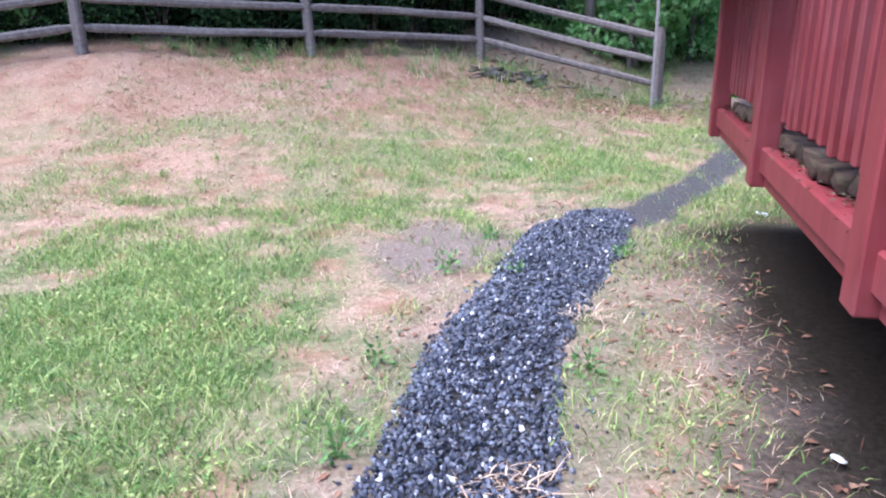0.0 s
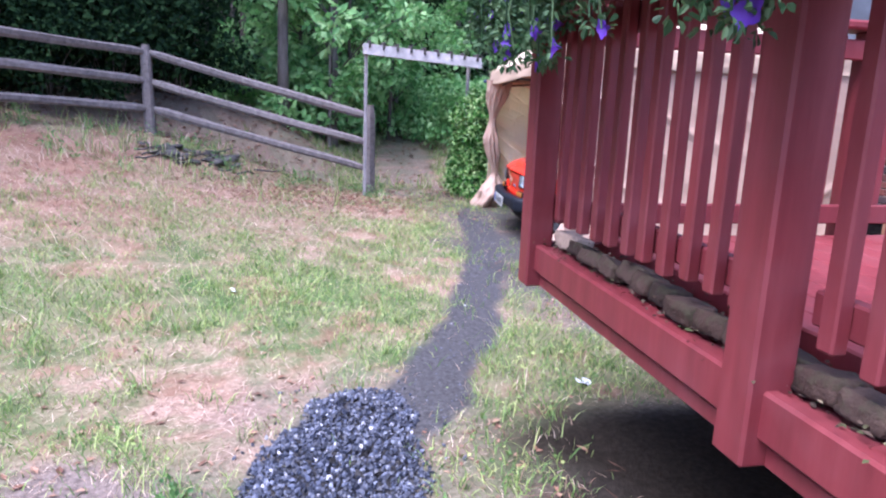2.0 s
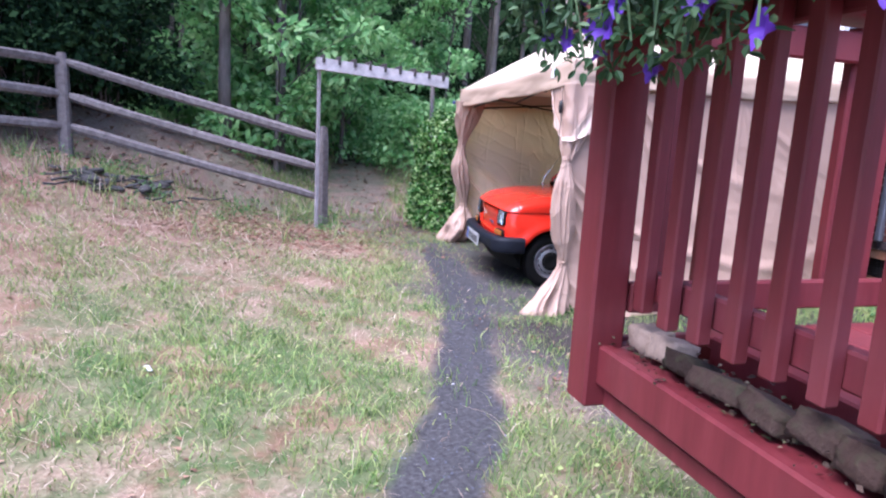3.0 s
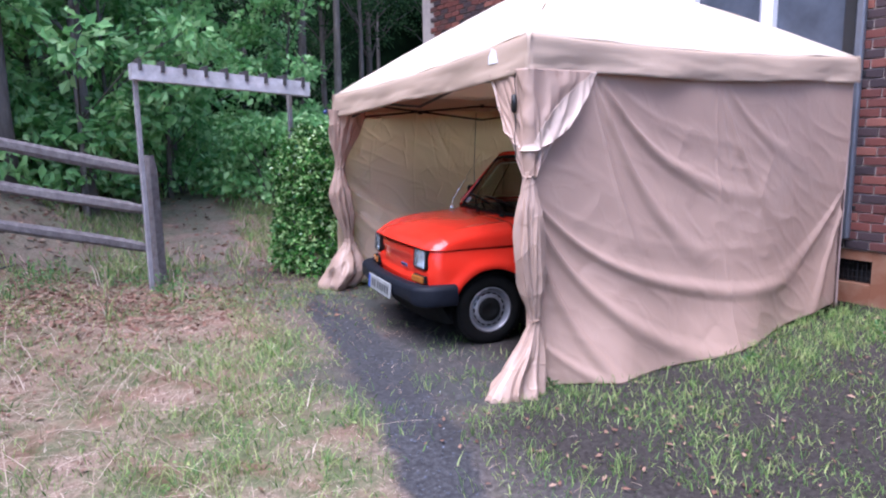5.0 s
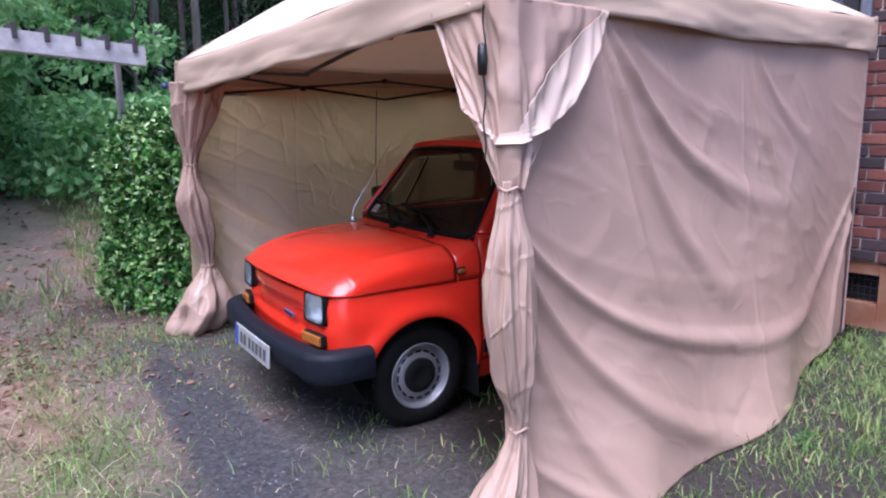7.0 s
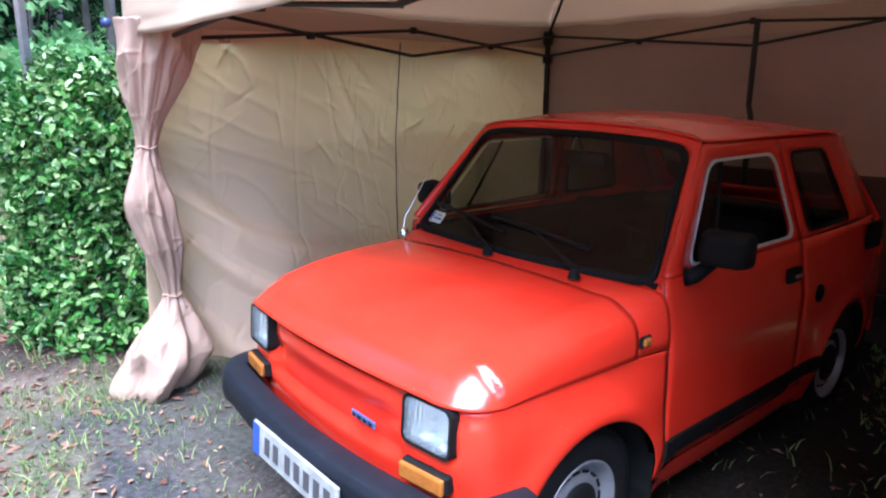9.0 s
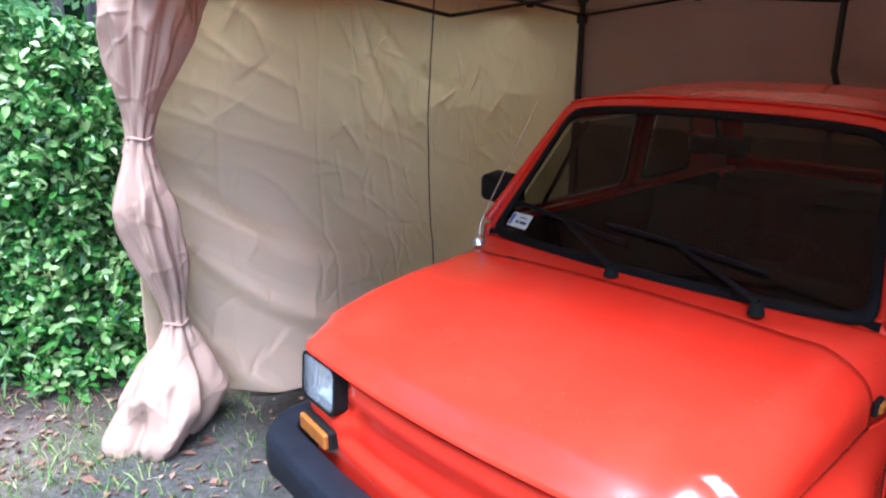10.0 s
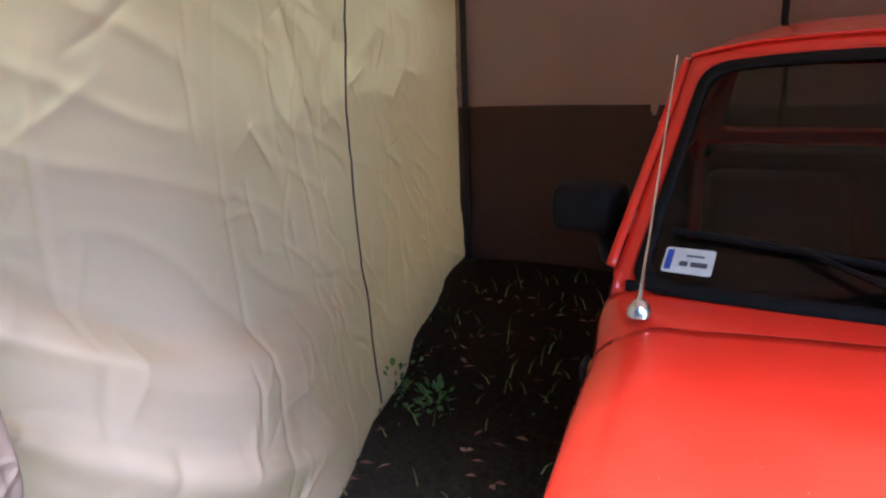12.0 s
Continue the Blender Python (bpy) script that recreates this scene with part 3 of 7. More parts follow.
def build_house():
    fr = wall_frame()
    wall = thing("wall_house", "brick house wall with red and dark bricks on a painted foundation", "wall", fr, kind="structure")
    lower_win = (-1.45, -0.42, 0.95, 2.6)     # along, along, bottom, top of the lower window opening
    upper_win = (0.10, 1.78, 1.95, 3.3)       # the dark window above the canopy
    holes = (lower_win, upper_win)
    x_edges = [-7.5, lower_win[0], lower_win[1], upper_win[0], upper_win[1], 7.0]
    # backing wall in upright strips that leave the openings free
    for x0, x1 in zip(x_edges, x_edges[1:]):
        spans = [(0.46, 5.2)]
        for h in holes:
            if x0 >= h[0] - 1e-6 and x1 <= h[1] + 1e-6:
                spans = [(0.46, h[2]), (h[3], 5.2)]
        for z0, z1 in spans:
            wall_part("mortar_backing", block(x0, x1, 0.012, 0.24, z0, z1), MORTAR, wall)
    wall_part("foundation", block(-7.5, -0.15, 0.02, 0.26, -0.2, 0.46, 0.004), block_paint(), wall, "orange-brown painted foundation")
    wall_part("foundation", block(0.27, 7.0, 0.02, 0.26, -0.2, 0.46, 0.004), bpy.data.materials["painted_foundation"], wall)
    wall_part("foundation", block(-0.15, 0.27, 0.02, 0.26, -0.2, 0.17, 0.002), bpy.data.materials["painted_foundation"], wall)
    wall_part("foundation", block(-0.15, 0.27, 0.02, 0.26, 0.37, 0.46, 0.002), bpy.data.materials["painted_foundation"], wall)
    vent = thing("foundation_vent", "small dark iron grille set in the foundation", "vent", fr)
    part("backing", block(-0.15, 0.27, 0.12, 0.2, 0.17, 0.37), IRON, vent)
    for k in range(11):
        x = -0.13 + k * 0.038
        part("bar", block(x, x + 0.008, 0.07, 0.08, 0.175, 0.365), IRON, vent)
    for k in range(3):
        part("bar", block(-0.145, 0.265, 0.065, 0.075, 0.21 + k * 0.055, 0.218 + k * 0.055), IRON, vent)
    # windows
    w = thing("window_1", "white-framed window with net curtain behind the glass", "window", fr, kind="structure")
    x0, x1, z0, z1 = lower_win
    for a in ((x0, x0 + 0.06, z0, z1), (x1 - 0.06, x1, z0, z1), (x0 + 0.06, x1 - 0.06, z0, z0 + 0.05), (x0 + 0.06, x1 - 0.06, z1 - 0.09, z1)):
        part("window_frame", block(a[0], a[1], -0.02, 0.10, a[2], a[3], 0.006), WHITE, w)
    part("sash", ring([(x0 + 0.05, z0 + 0.04), (x1 - 0.05, z0 + 0.04), (x1 - 0.05, z1 - 0.08), (x0 + 0.05, z1 - 0.08)], [(x0 + 0.10, z0 + 0.10), (x1 - 0.10, z0 + 0.10), (x1 - 0.10, z1 - 0.12), (x0 + 0.10, z1 - 0.12)], lambda a, b: (a, 0.05, b)), CURTAIN, w, "grey window sash")
    part("pane", block(x0 + 0.08, x1 - 0.08, 0.06, 0.066, z0 + 0.08, z1 - 0.10), GLASS_DARK.m, w)
    part("net_curtain", sheet(60, 4, lambda u, v: (lerp(x0 + 0.12, x1 - 0.2, u), 0.11 + 0.012 * math.sin(u * 60), lerp(z0 + 0.1, z1 - 0.1, v))), CURTAIN, w, "pale net curtain")
    part("meeting_rail", block(x0 + 0.10, x1 - 0.10, 0.045, 0.075, 1.80, 1.845, 0.004), WHITE, w)
    x = x0 - 0.1
    while x < x1 + 0.1:
        b = part("sill_brick", block(x, x + 0.062, -0.055, 0.12, z0 - 0.115, z0 - 0.012, 0.005), DARK_SILL, w)
        x += 0.072
    u = thing("window_2", "large dark screened window with white mullions above the canopy", "window", fr, kind="structure")
    x0, x1, z0, z1 = upper_win
    for a in ((x0 - 0.0, x0 + 0.10, z0, z1), (x1 - 0.10, x1, z0, z1), (0.84, 0.95, z0, z1), (x0 + 0.10, 0.84, z0, z0 + 0.08), (0.95, x1 - 0.10, z0, z0 + 0.08)):
        part("window_frame", block(a[0], a[1], -0.03, 0.10, a[2], a[3], 0.006), WHITE if a[0] > 0.5 or a[1] - a[0] > 0.2 else IRON, u)
    part("screen", block(x0 + 0.1, 0.84, 0.05, 0.056, z0 + 0.08, z1), SCREEN, u, "blue-grey insect screen")
    part("screen", block(0.95, x1 - 0.1, 0.05, 0.056, z0 + 0.08, z1), SCREEN, u)
    part("stile", block(0.95, 1.0, 0.02, 0.05, z0 + 0.08, z1, 0.004), CURTAIN, u, "grey sash stile")
    pipe = thing("downpipe", "dark grey rainwater pipe fixed to the brick wall", "downpipe", fr)
    part("pipe", block(0.02, 0.085, -0.075, -0.015, 0.55, 4.6, 0.012), plain("grey_metal", (0.16, 0.17, 0.2), 0.45, 0.4), pipe)
    for z in (0.8, 1.9, 3.4):
        part("bracket", block(0.005, 0.10, -0.02, 0.012, z, z + 0.03), IRON, pipe)
    hose = thing("garden_hose", "green and white garden hose hanging from a wall tap", "hose")
    a = fr @ Vector((-0.39, -0.02, 0.42))
    b = fr @ Vector((-0.72, -0.22, 0.02))
    pts = [a.lerp(b, t) + Vector((0, 0, 0.03 * math.sin(t * math.pi))) for t in [i / 12 for i in range(13)]]
    pts += [b + Vector((-0.1 * i, -0.12 * i, -0.005 * i)) for i in range(1, 6)]
    part("tubing", tube(pts, 0.014, 8), plain("hose_rubber", (0.45, 0.62, 0.33), 0.5, spread=0.25, scale=40), hose, smooth=True)
    part("tap", tube([fr @ Vector((-0.39, 0.03, 0.44)), fr @ Vector((-0.39, -0.05, 0.44)), fr @ Vector((-0.39, -0.06, 0.41))], 0.02, 8), IRON, hose, smooth=True)
    eave = thing("roof_eave", "white boxed eave of the house roof", "eave", fr, kind="structure")
    part("soffit", block(-7.5, 7.0, -0.5, 0.3, 5.2, 5.26), WHITE, eave)
    part("fascia", block(-7.5, 7.0, -0.53, -0.5, 5.1, 5.4), WHITE, eave)
    part("roof_slope", block(-7.6, 7.1, -0.6, 3.0, 5.42, 5.5, 0, 1), IRON, eave)
    return wall


def lay_bricks(wall):
    """Courses of long bricks; those beside the canopy are pieces of their own, the rest are joined."""
    course, length, joint = 0.078, 0.208, 0.013
    me = bpy.data.meshes.new("brick")
    bm = block(0, length - joint, -0.004, 0.02, 0, course - joint, 0.004)
    bm.to_mesh(me)
    bm.free()
    me.materials.append(BRICK)
    rest = bmesh.new()
    openings = ((-1.45, -0.42, 0.83, 2.6), (0.10, 1.78, 1.95, 3.3))
    z, row = 0.47, 0
    while z < 4.2:
        x = -7.4 + (length / 2 if row % 2 else 0)
        while x < 6.6:
            a, b = x, x + length - joint
            for o in openings:
                if o[2] - course * 0.6 < z < o[3] - 0.02 and b > o[0] and a < o[1]:
                    if a < o[0] - 0.02:
                        b = o[0] - 0.004
                    elif b > o[1] + 0.02:
                        a = o[1] + 0.004
                    else:
                        a = b
            if b - a > 0.03:
                if -1.4 < x < 0.25 and z < 2.7:
                    ob = new("brick", me)
                    ob.parent = wall
                    ob.location = (a, random.uniform(-0.003, 0.002), z)
                    ob.scale.x = (b - a) / (length - joint)
                else:
                    box(rest, a, b, -0.004, 0.02, z, z + course - joint)
            x += length
        z += course
        row += 1
    ob = part("brick_courses", rest, joined_brick(), wall)
    tagged(ob, kind="stuff")


def joined_brick():
    k = Mat("brick_joined", 0.85, 0.0, 0.3)
    body = k.ramp(k.island(), [(0.0, (0.055, 0.04, 0.045)), (0.3, (0.085, 0.055, 0.058)), (0.42, (0.15, 0.055, 0.047)), (0.75, (0.21, 0.07, 0.055)), (1.0, (0.30, 0.12, 0.09))])
    fine = k.noise(60, 4.0)
    k.color(k.mix(0.6, body, k.ramp(fine, [(0.3, (0.55, 0.52, 0.5)), (0.7, (1, 1, 1))]), "MULTIPLY")).bump(fine, 0.5, 0.004)
    return k.m


HOUSE = build_house()

# ---- the tan canopy tent ----
FR, FL = Vector((4.03, 7.27, 0)), Vector((4.88, 10.24, 0))
BR, BL = Vector((7.24, 6.60, 0)), Vector((8.0, 9.6, 0))
EAVES = {0: 1.985, 1: 1.855, 2: 1.89, 3: 2.02}
APEX = Vector((6.0, 8.42, 2.82))
CORNERS = (FR, FL, BL, BR)
MIDDLE = (FR + FL + BL + BR) / 4
DROP = 0.205
BALL = Vector((4.80, 10.30, 1.70))


def cloth(name, c, through_amount, rough=0.5, wrinkle=0.35, glow=None, fold=0.03, size=3.2, lump=0.16):
    k = Mat(name, rough, 0.0, 0.4)
    warp = k.node("ShaderNodeTexNoise", Scale=2.2, Detail=3.0)
    k.link(k.co, warp.inputs["Vector"])
    bend = k.t.nodes.new("ShaderNodeVectorMath")
    bend.operation = "MULTIPLY_ADD"
    k.link(warp.outputs["Color"], bend.inputs[0])
    bend.inputs[1].default_value = (0.5, 0.5, 0.5)
    k.link(k.co, bend.inputs[2])
    crease = k.node("ShaderNodeTexVoronoi", Scale=size)
    crease.feature = "DISTANCE_TO_EDGE"
    k.link(bend.outputs[0], crease.inputs["Vector"])
    line = k.ramp(crease.outputs["Distance"], [(0.0, (1, 1, 1)), (0.09, (0, 0, 0))])
    soft = k.noise(1.7, 3.0)
    puff = k.noise(6.0, 3.0)
    weave = k.noise(420, 2.0)
    col = k.mix(k.ramp(soft, [(0.3, (0, 0, 0)), (0.7, (1, 1, 1))]), tuple(v * 0.93 for v in c), tuple(min(1, v * 1.05) for v in c))
    k.color(col)
    h = k.maths("ADD", k.maths("MULTIPLY", line, fold), k.maths("MULTIPLY", puff, lump))
    k.bump(k.maths("ADD", h, k.maths("MULTIPLY", weave, 0.02)), wrinkle, 0.025)
    k.translucent(glow or tuple(v * 0.95 for v in c), through_amount)
    return k.m


TAN = cloth("tan_curtain_cloth", (0.53, 0.365, 0.288), 0.2, 0.34, 0.42, None, 0.09, 4.4, 0.07)
DRAPE_TAN = cloth("crumpled_tan_cloth", (0.495, 0.345, 0.272), 0.2, 0.28, 0.7, None, 0.16, 5.0)
ROOF_TAN = cloth("pale_tan_roof_cloth", (0.80, 0.68, 0.55), 0.26, 0.5, 0.2)
VALANCE_TAN = cloth("tan_valance_cloth", (0.56, 0.42, 0.32), 0.25, 0.5, 0.35)
# same cloth as TAN, lightened and yellowed for daylight coming through
SIDE_TAN = cloth("backlit_curtain_cloth", (0.80, 0.62, 0.56), 0.64, 0.36, 0.35, (0.97, 0.88, 0.62), 0.06, 3.6)
# lighter than TAN: the sheen of the sky is put into the colour
SHEEN = cloth("sheen_lapel_cloth", (0.66, 0.51, 0.42), 0.25, 0.32, 0.3)
# back cloth toned for shade; its lower band darkened to paint in deeper shade
BACK_TAN = cloth("shade_toned_back_cloth", (0.48, 0.35, 0.315), 0.24, 0.5)
HEM_TAN = cloth("shade_dark_hem_cloth", (0.066, 0.035, 0.027), 0.01, 0.6, 0.7, None, 0.15, 3.0)
BLACK_STEEL = plain("black_painted_steel", (0.012, 0.012, 0.013), 0.45, 0.2)
TAPE = plain("dark_seam_tape", (0.05, 0.035, 0.03), 0.8)


def eave_point(i, t):
    """A point of the eave from corner i to the next one."""
    j = (i + 1) % 4
    p = CORNERS[i].lerp(CORNERS[j], t)
    z = lerp(EAVES[i], EAVES[j], t) - 0.035 * (1 - (2 * t - 1) ** 2)
    return Vector((p.x, p.y, z))


def roof_point(i, t, s):
    """t along the eave, s from the eave up to the apex."""
    e = eave_point(i, t)
    p = e.lerp(APEX, s)
    sag = 0.09 * math.sin(math.pi * s) * (1 - abs(2 * t - 1)) - 0.03 * math.sin(math.pi * s)
    return Vector((p.x, p.y, p.z - sag + 0.012 * noise.noise(Vector((t * 9, s * 6, i * 3.0)))))


def outward(i):
    j = (i + 1) % 4
    d = (CORNERS[j] - CORNERS[i]).normalized()
    n = Vector((d.y, -d.x, 0))
    return n if n.dot(CORNERS[i] - MIDDLE) > 0 else -n


def swoop(u, z, u0, z0, n, seed, span):
    """Folds that fan out from a gathered point of a hanging cloth."""
    du, dz = (u - u0 if u0 < 0.9 else u0 - u) * 3.2, z0 - z
    if du <= 0 or dz <= -0.05:
        return 0.0
    r = math.hypot(du, dz)
    c = dz / (1.0 - math.exp(-du / 0.62) + 0.02)
    w = smoothstep(0.10, 0.45, r) * smoothstep(span, span * 0.35, r) * smoothstep(0.5, 1.0, c) * smoothstep(3.4, 1.7, c)
    s = math.sin(math.log(max(c, 0.1)) * n + seed + 0.8 * noise.noise(Vector((c * 0.8, r * 0.7, seed))))
    return w * (max(0.0, s) ** 2.2 - 0.25 * max(0.0, -s))


def creases(seed, count, size, crisp=1.0):
    """Short slanting press-folds of a cloth that was packed away: place, direction, length, height and width."""
    r = random.Random(seed)
    out = []
    for _ in range(count):
        a = r.choice((r.gauss(-0.7, 0.35), r.gauss(-2.3, 0.3), r.gauss(-1.5, 0.2)))
        out.append((r.uniform(0, 3.2), r.uniform(0.15, 1.75), math.cos(a), math.sin(a), r.uniform(0.07, 0.30) * size * (0.5 if crisp < 0.6 else 1.0), r.choice((1, 1, -1)) * r.uniform(0.003, 0.008) * (0.95 if crisp < 0.6 else 0.8), r.uniform(0.014, 0.03) * crisp))
    return out


def sorted_creases(marks, cell=0.2):
    """The creases by the square of cloth that they can touch."""
    out = collections.defaultdict(list)
    for m in marks:
        reach = m[4] + 3 * m[6]
        for a in range(int((m[0] - reach) // cell), int((m[0] + reach) // cell) + 1):
            for b in range(int((m[1] - reach) // cell), int((m[1] + reach) // cell) + 1):
                out[a, b].append(m)
    return out


def crease_height(x, z, cells, cell=0.2):
    h = 0.0
    for cx, cz, dx, dz, ln, up, w in cells.get((int(x // cell), int(z // cell)), ()):
        px, pz = x - cx, z - cz
        along, off = px * dx + pz * dz, -px * dz + pz * dx
        if abs(along) < ln and abs(off) < 3 * w:
            bow = off + 0.08 * along * along / ln
            h += up * (1 - (along / ln) ** 2) * math.exp(-abs(bow / w) ** 1.5)
    return h


def curtain(i, j, seed, foot, top, billow, fans, depth, folds=110, start=0.0, press=(), crisp=0.9):
    a, b = CORNERS[i], CORNERS[j]
    d = (b - a).normalized()
    out = Vector((d.y, -d.x, 0))
    if out.dot(a - MIDDLE) < 0:
        out = -out

    marks = sorted_creases(creases(int(seed), folds, 1.0, crisp))

    def fn(u, v):
        u = lerp(start, 1.0, u)
        p = a.lerp(b, u)
        z = lerp(foot(u), top(u), v)
        d = billow(u, v) + crease_height(u * 3.2, z, marks)
        d += depth * noise.noise(Vector((u * 4 + seed, z * 0.9 + u * 2.0, seed))) * min(1, 1.5 * (1 - v) + 0.2)
        for x in press:
            d += 0.007 * math.exp(-abs((u * 3.2 - x) / 0.010) ** 1.4) * (0.6 + noise.noise(Vector((x * 5, z * 3, seed))))
        for u0, z0, n, amount, span in fans:
            d += amount * swoop(u, z, u0, z0, n, seed + n, span)
        c = noise.noise(Vector((u * 13 + z * 5, z * 2.5 - u * 4, seed + 4)))
        d += 0.004 * (1 - min(1, abs(c) * 4)) * smoothstep(1.0, 0.8, v)
        return Vector((p.x, p.y, z)) + out * (d - 0.012)
    return fn


def side_right():
    def billow(u, v):
        return 0.22 * (1 - v) ** 2.2 * smoothstep(0.02, 0.2, u) * smoothstep(1.0, 0.4, u) + 0.03 * math.sin(math.pi * u) * (1 - v) + 0.03 * smoothstep(0.25, 0, v) * math.sin(u * 16)
    fans = ((-0.02, 1.26, 15.0, 0.032, 3.2), (0.13, 1.95, 13.0, 0.032, 2.2), (0.49, 1.90, 9.0, 0.020, 1.6), (-0.02, 0.46, 9.0, 0.030, 1.5), (1.03, 1.15, 8.0, 0.016, 2.2))
    return curtain(0, 3, 1.0, lambda u: rise(*FR.lerp(BR, u).xy) + 0.01 + 0.05 * smoothstep(0.6, 1.0, u), lambda u: lerp(1.84, 1.86, u), billow, fans, 0.035, 14, 0.0, (1.57,), 1.3)


CORNER_OUT = [(0.0, 0.17), (0.465, 0.155), (0.7, 0.125), (0.95, 0.10), (1.185, 0.082), (1.36, 0.05), (1.7, -0.03)]


def gather(u, v):
    """How much the lower part of a curtain is drawn towards the tie of its corner."""
    z, line = 1.72 * v, 0.50 + 0.95 * math.exp(-u * 7.0)
    return smoothstep(line + 0.05, line - 0.14, z) * smoothstep(-0.2, 0.9, z) * smoothstep(0.62, 0.15, u) * smoothstep(0.04, 0.16, u)


def side_left():
    def billow(u, v):
        return (curve_at(CORNER_OUT, 1.72 * v) + 0.055) * smoothstep(0.25, 0.07, u) + 0.08 * math.sin(math.pi * u) ** 0.7 * min(1.0, 3 * (1 - v)) + 0.02 * math.sin(math.pi * v) - 0.09 * (1 - v) ** 2 * smoothstep(0.1, 0.35, u) * smoothstep(1.05, 0.5, u) - 0.115 * gather(u, v) + 0.012 * smoothstep(0.30, 0.0, v) * math.sin(u * 30)
    fans = ((-0.01, 1.22, 13.0, -0.026, 2.6), (-0.02, 0.60, 11.0, -0.009, 1.6), (0.30, 1.9, 11.0, -0.010, 1.3))
    return curtain(1, 2, 5.0, lambda u: rise(*FL.lerp(BL, u).xy) + 0.01 + 0.09 * smoothstep(0.20, 0.06, u), lambda u: lerp(1.70, 1.74, u), billow, fans, 0.016, 240, 0.02, (0.42, 0.86, 1.29, 2.12, 2.55, 2.95), 0.5)


def build_canopy():
    tent = thing("canopy_tent", "pop-up canopy tent with tan cloth roof and curtain walls", "canopy tent")
    roof = bmesh.new()
    for i in range(4):
        sheet(40, 22, lambda u, v: roof_point(i, u, v * 0.995), roof)
    bmesh.ops.remove_doubles(roof, verts=roof.verts, dist=0.004)
    thicken(part("roof_cloth", roof, ROOF_TAN, tent, "pale tan roof cloth", True), 0.003)
    for i in range(4):
        out = outward(i)

        def valance(u, v):
            p = eave_point(i, lerp(-0.009, 1.009, u))
            p.z += 0.004
            drop = DROP + 0.008 * math.sin(u * 9 + i) - 0.02 * (1 - (2 * u - 1) ** 2)
            flare = 0.015 * v + 0.05 * v * noise.noise(Vector((u * 5, v * 1.2, i * 3.0))) * (1 - (2 * u - 1) ** 8)
            crease = 0.012 * (1 - min(1, 5 * abs(noise.noise(Vector((u * 6 + v * 2.5, v * 3 - u * 2, i + 8.0)))))) * v
            return Vector((p.x, p.y, p.z - v * drop)) + out * (flare + crease - 0.002 + 0.014 * smoothstep(0.0, 0.15, v))

        thicken(part("valance", sheet(80, 10, valance), VALANCE_TAN, tent, "tan valance with a few creases", True), 0.003)
    # frame
    for i, p in enumerate(CORNERS):
        q = p.lerp(MIDDLE, 0.03) if i != 1 else Vector((5.06, 10.40, 0))
        g, e = rise(q.x, q.y), EAVES[i]
        part("leg_tube", block(q.x - 0.016, q.x + 0.016, q.y - 0.016, q.y + 0.016, g, e - 0.05, 0.004), BLACK_STEEL, tent)
        part("corner_knuckle", block(q.x - 0.03, q.x + 0.03, q.y - 0.03, q.y + 0.03, e - 0.13, e - 0.03, 0.008), BLACK_STEEL, tent)
        part("slide_knuckle", block(q.x - 0.03, q.x + 0.03, q.y - 0.03, q.y + 0.03, e - 0.26, e - 0.19, 0.008), BLACK_STEEL, tent)
        part("foot_plate", block(q.x - 0.05, q.x + 0.05, q.y - 0.05, q.y + 0.05, g - 0.005, g + 0.01, 0.003), BLACK_STEEL, tent)
        part("roof_rafter", tube([Vector((q.x, q.y, e - 0.06)), Vector((APEX.x, APEX.y, APEX.z - 0.05))], 0.011, 6), BLACK_STEEL, tent)
    for i in range(4):
        o = -outward(i)
        for k in range(2):
            for z0, z1, off in ((-0.07, -0.21, 0.10), (-0.21, -0.07, 0.115)):
                p0, p1 = eave_point(i, lerp(0.03, 0.97, k / 2)), eave_point(i, lerp(0.03, 0.97, (k + 1) / 2))
                part("truss_bar", tube([p0 + o * off + Vector((0, 0, z0)), p1 + o * off + Vector((0, 0, z1))], 0.010, 6), BLACK_STEEL, tent)
        for t in (0.265, 0.5, 0.735):
            p = eave_point(i, t) + o * 0.108 + Vector((0, 0, -0.14 if t != 0.5 else -0.07))
            part("truss_joint", block(p.x - 0.018, p.x + 0.018, p.y - 0.018, p.y + 0.018, p.z - 0.018, p.z + 0.018, 0.005), BLACK_STEEL, tent)
    q = Vector((7.50, 8.1, 0))
    part("back_prop", tube([Vector((q.x - 0.05, q.y - 0.03, rise(q.x, q.y))), Vector((q.x - 0.02, q.y - 0.02, 1.30)), Vector((q.x, q.y, 1.36)), Vector((q.x, q.y, 1.86))], 0.017, 8), BLACK_STEEL, tent)
    # curtain walls
    thicken(part("side_curtain", sheet(300, 170, side_right()), TAN, tent, "closed tan side curtain with hanging folds", True), 0.002)
    fn = side_left()
    thicken(part("side_curtain", sheet(460, 260, fn), SIDE_TAN, tent, "side curtain in tan cloth lightened for daylight through it, creased, with a dark zip seam", True), 0.002)
    thicken(part("back_curtain", sheet(90, 50, curtain(2, 3, 9.0, lambda u: 0.10 - 0.08 * u, lambda u: lerp(1.72, 1.84, u), lambda u, v: 0.0, ((0.4, 1.8, 6.0, 0.02, 1.5),), 0.03)), BACK_TAN, tent, "back curtain, its tan cloth toned for the shade", True), 0.002)
    # separate dark band paints the shade low on the back curtain
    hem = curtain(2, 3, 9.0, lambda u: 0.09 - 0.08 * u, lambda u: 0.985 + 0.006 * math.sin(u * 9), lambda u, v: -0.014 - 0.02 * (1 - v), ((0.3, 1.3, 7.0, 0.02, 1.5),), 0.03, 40)
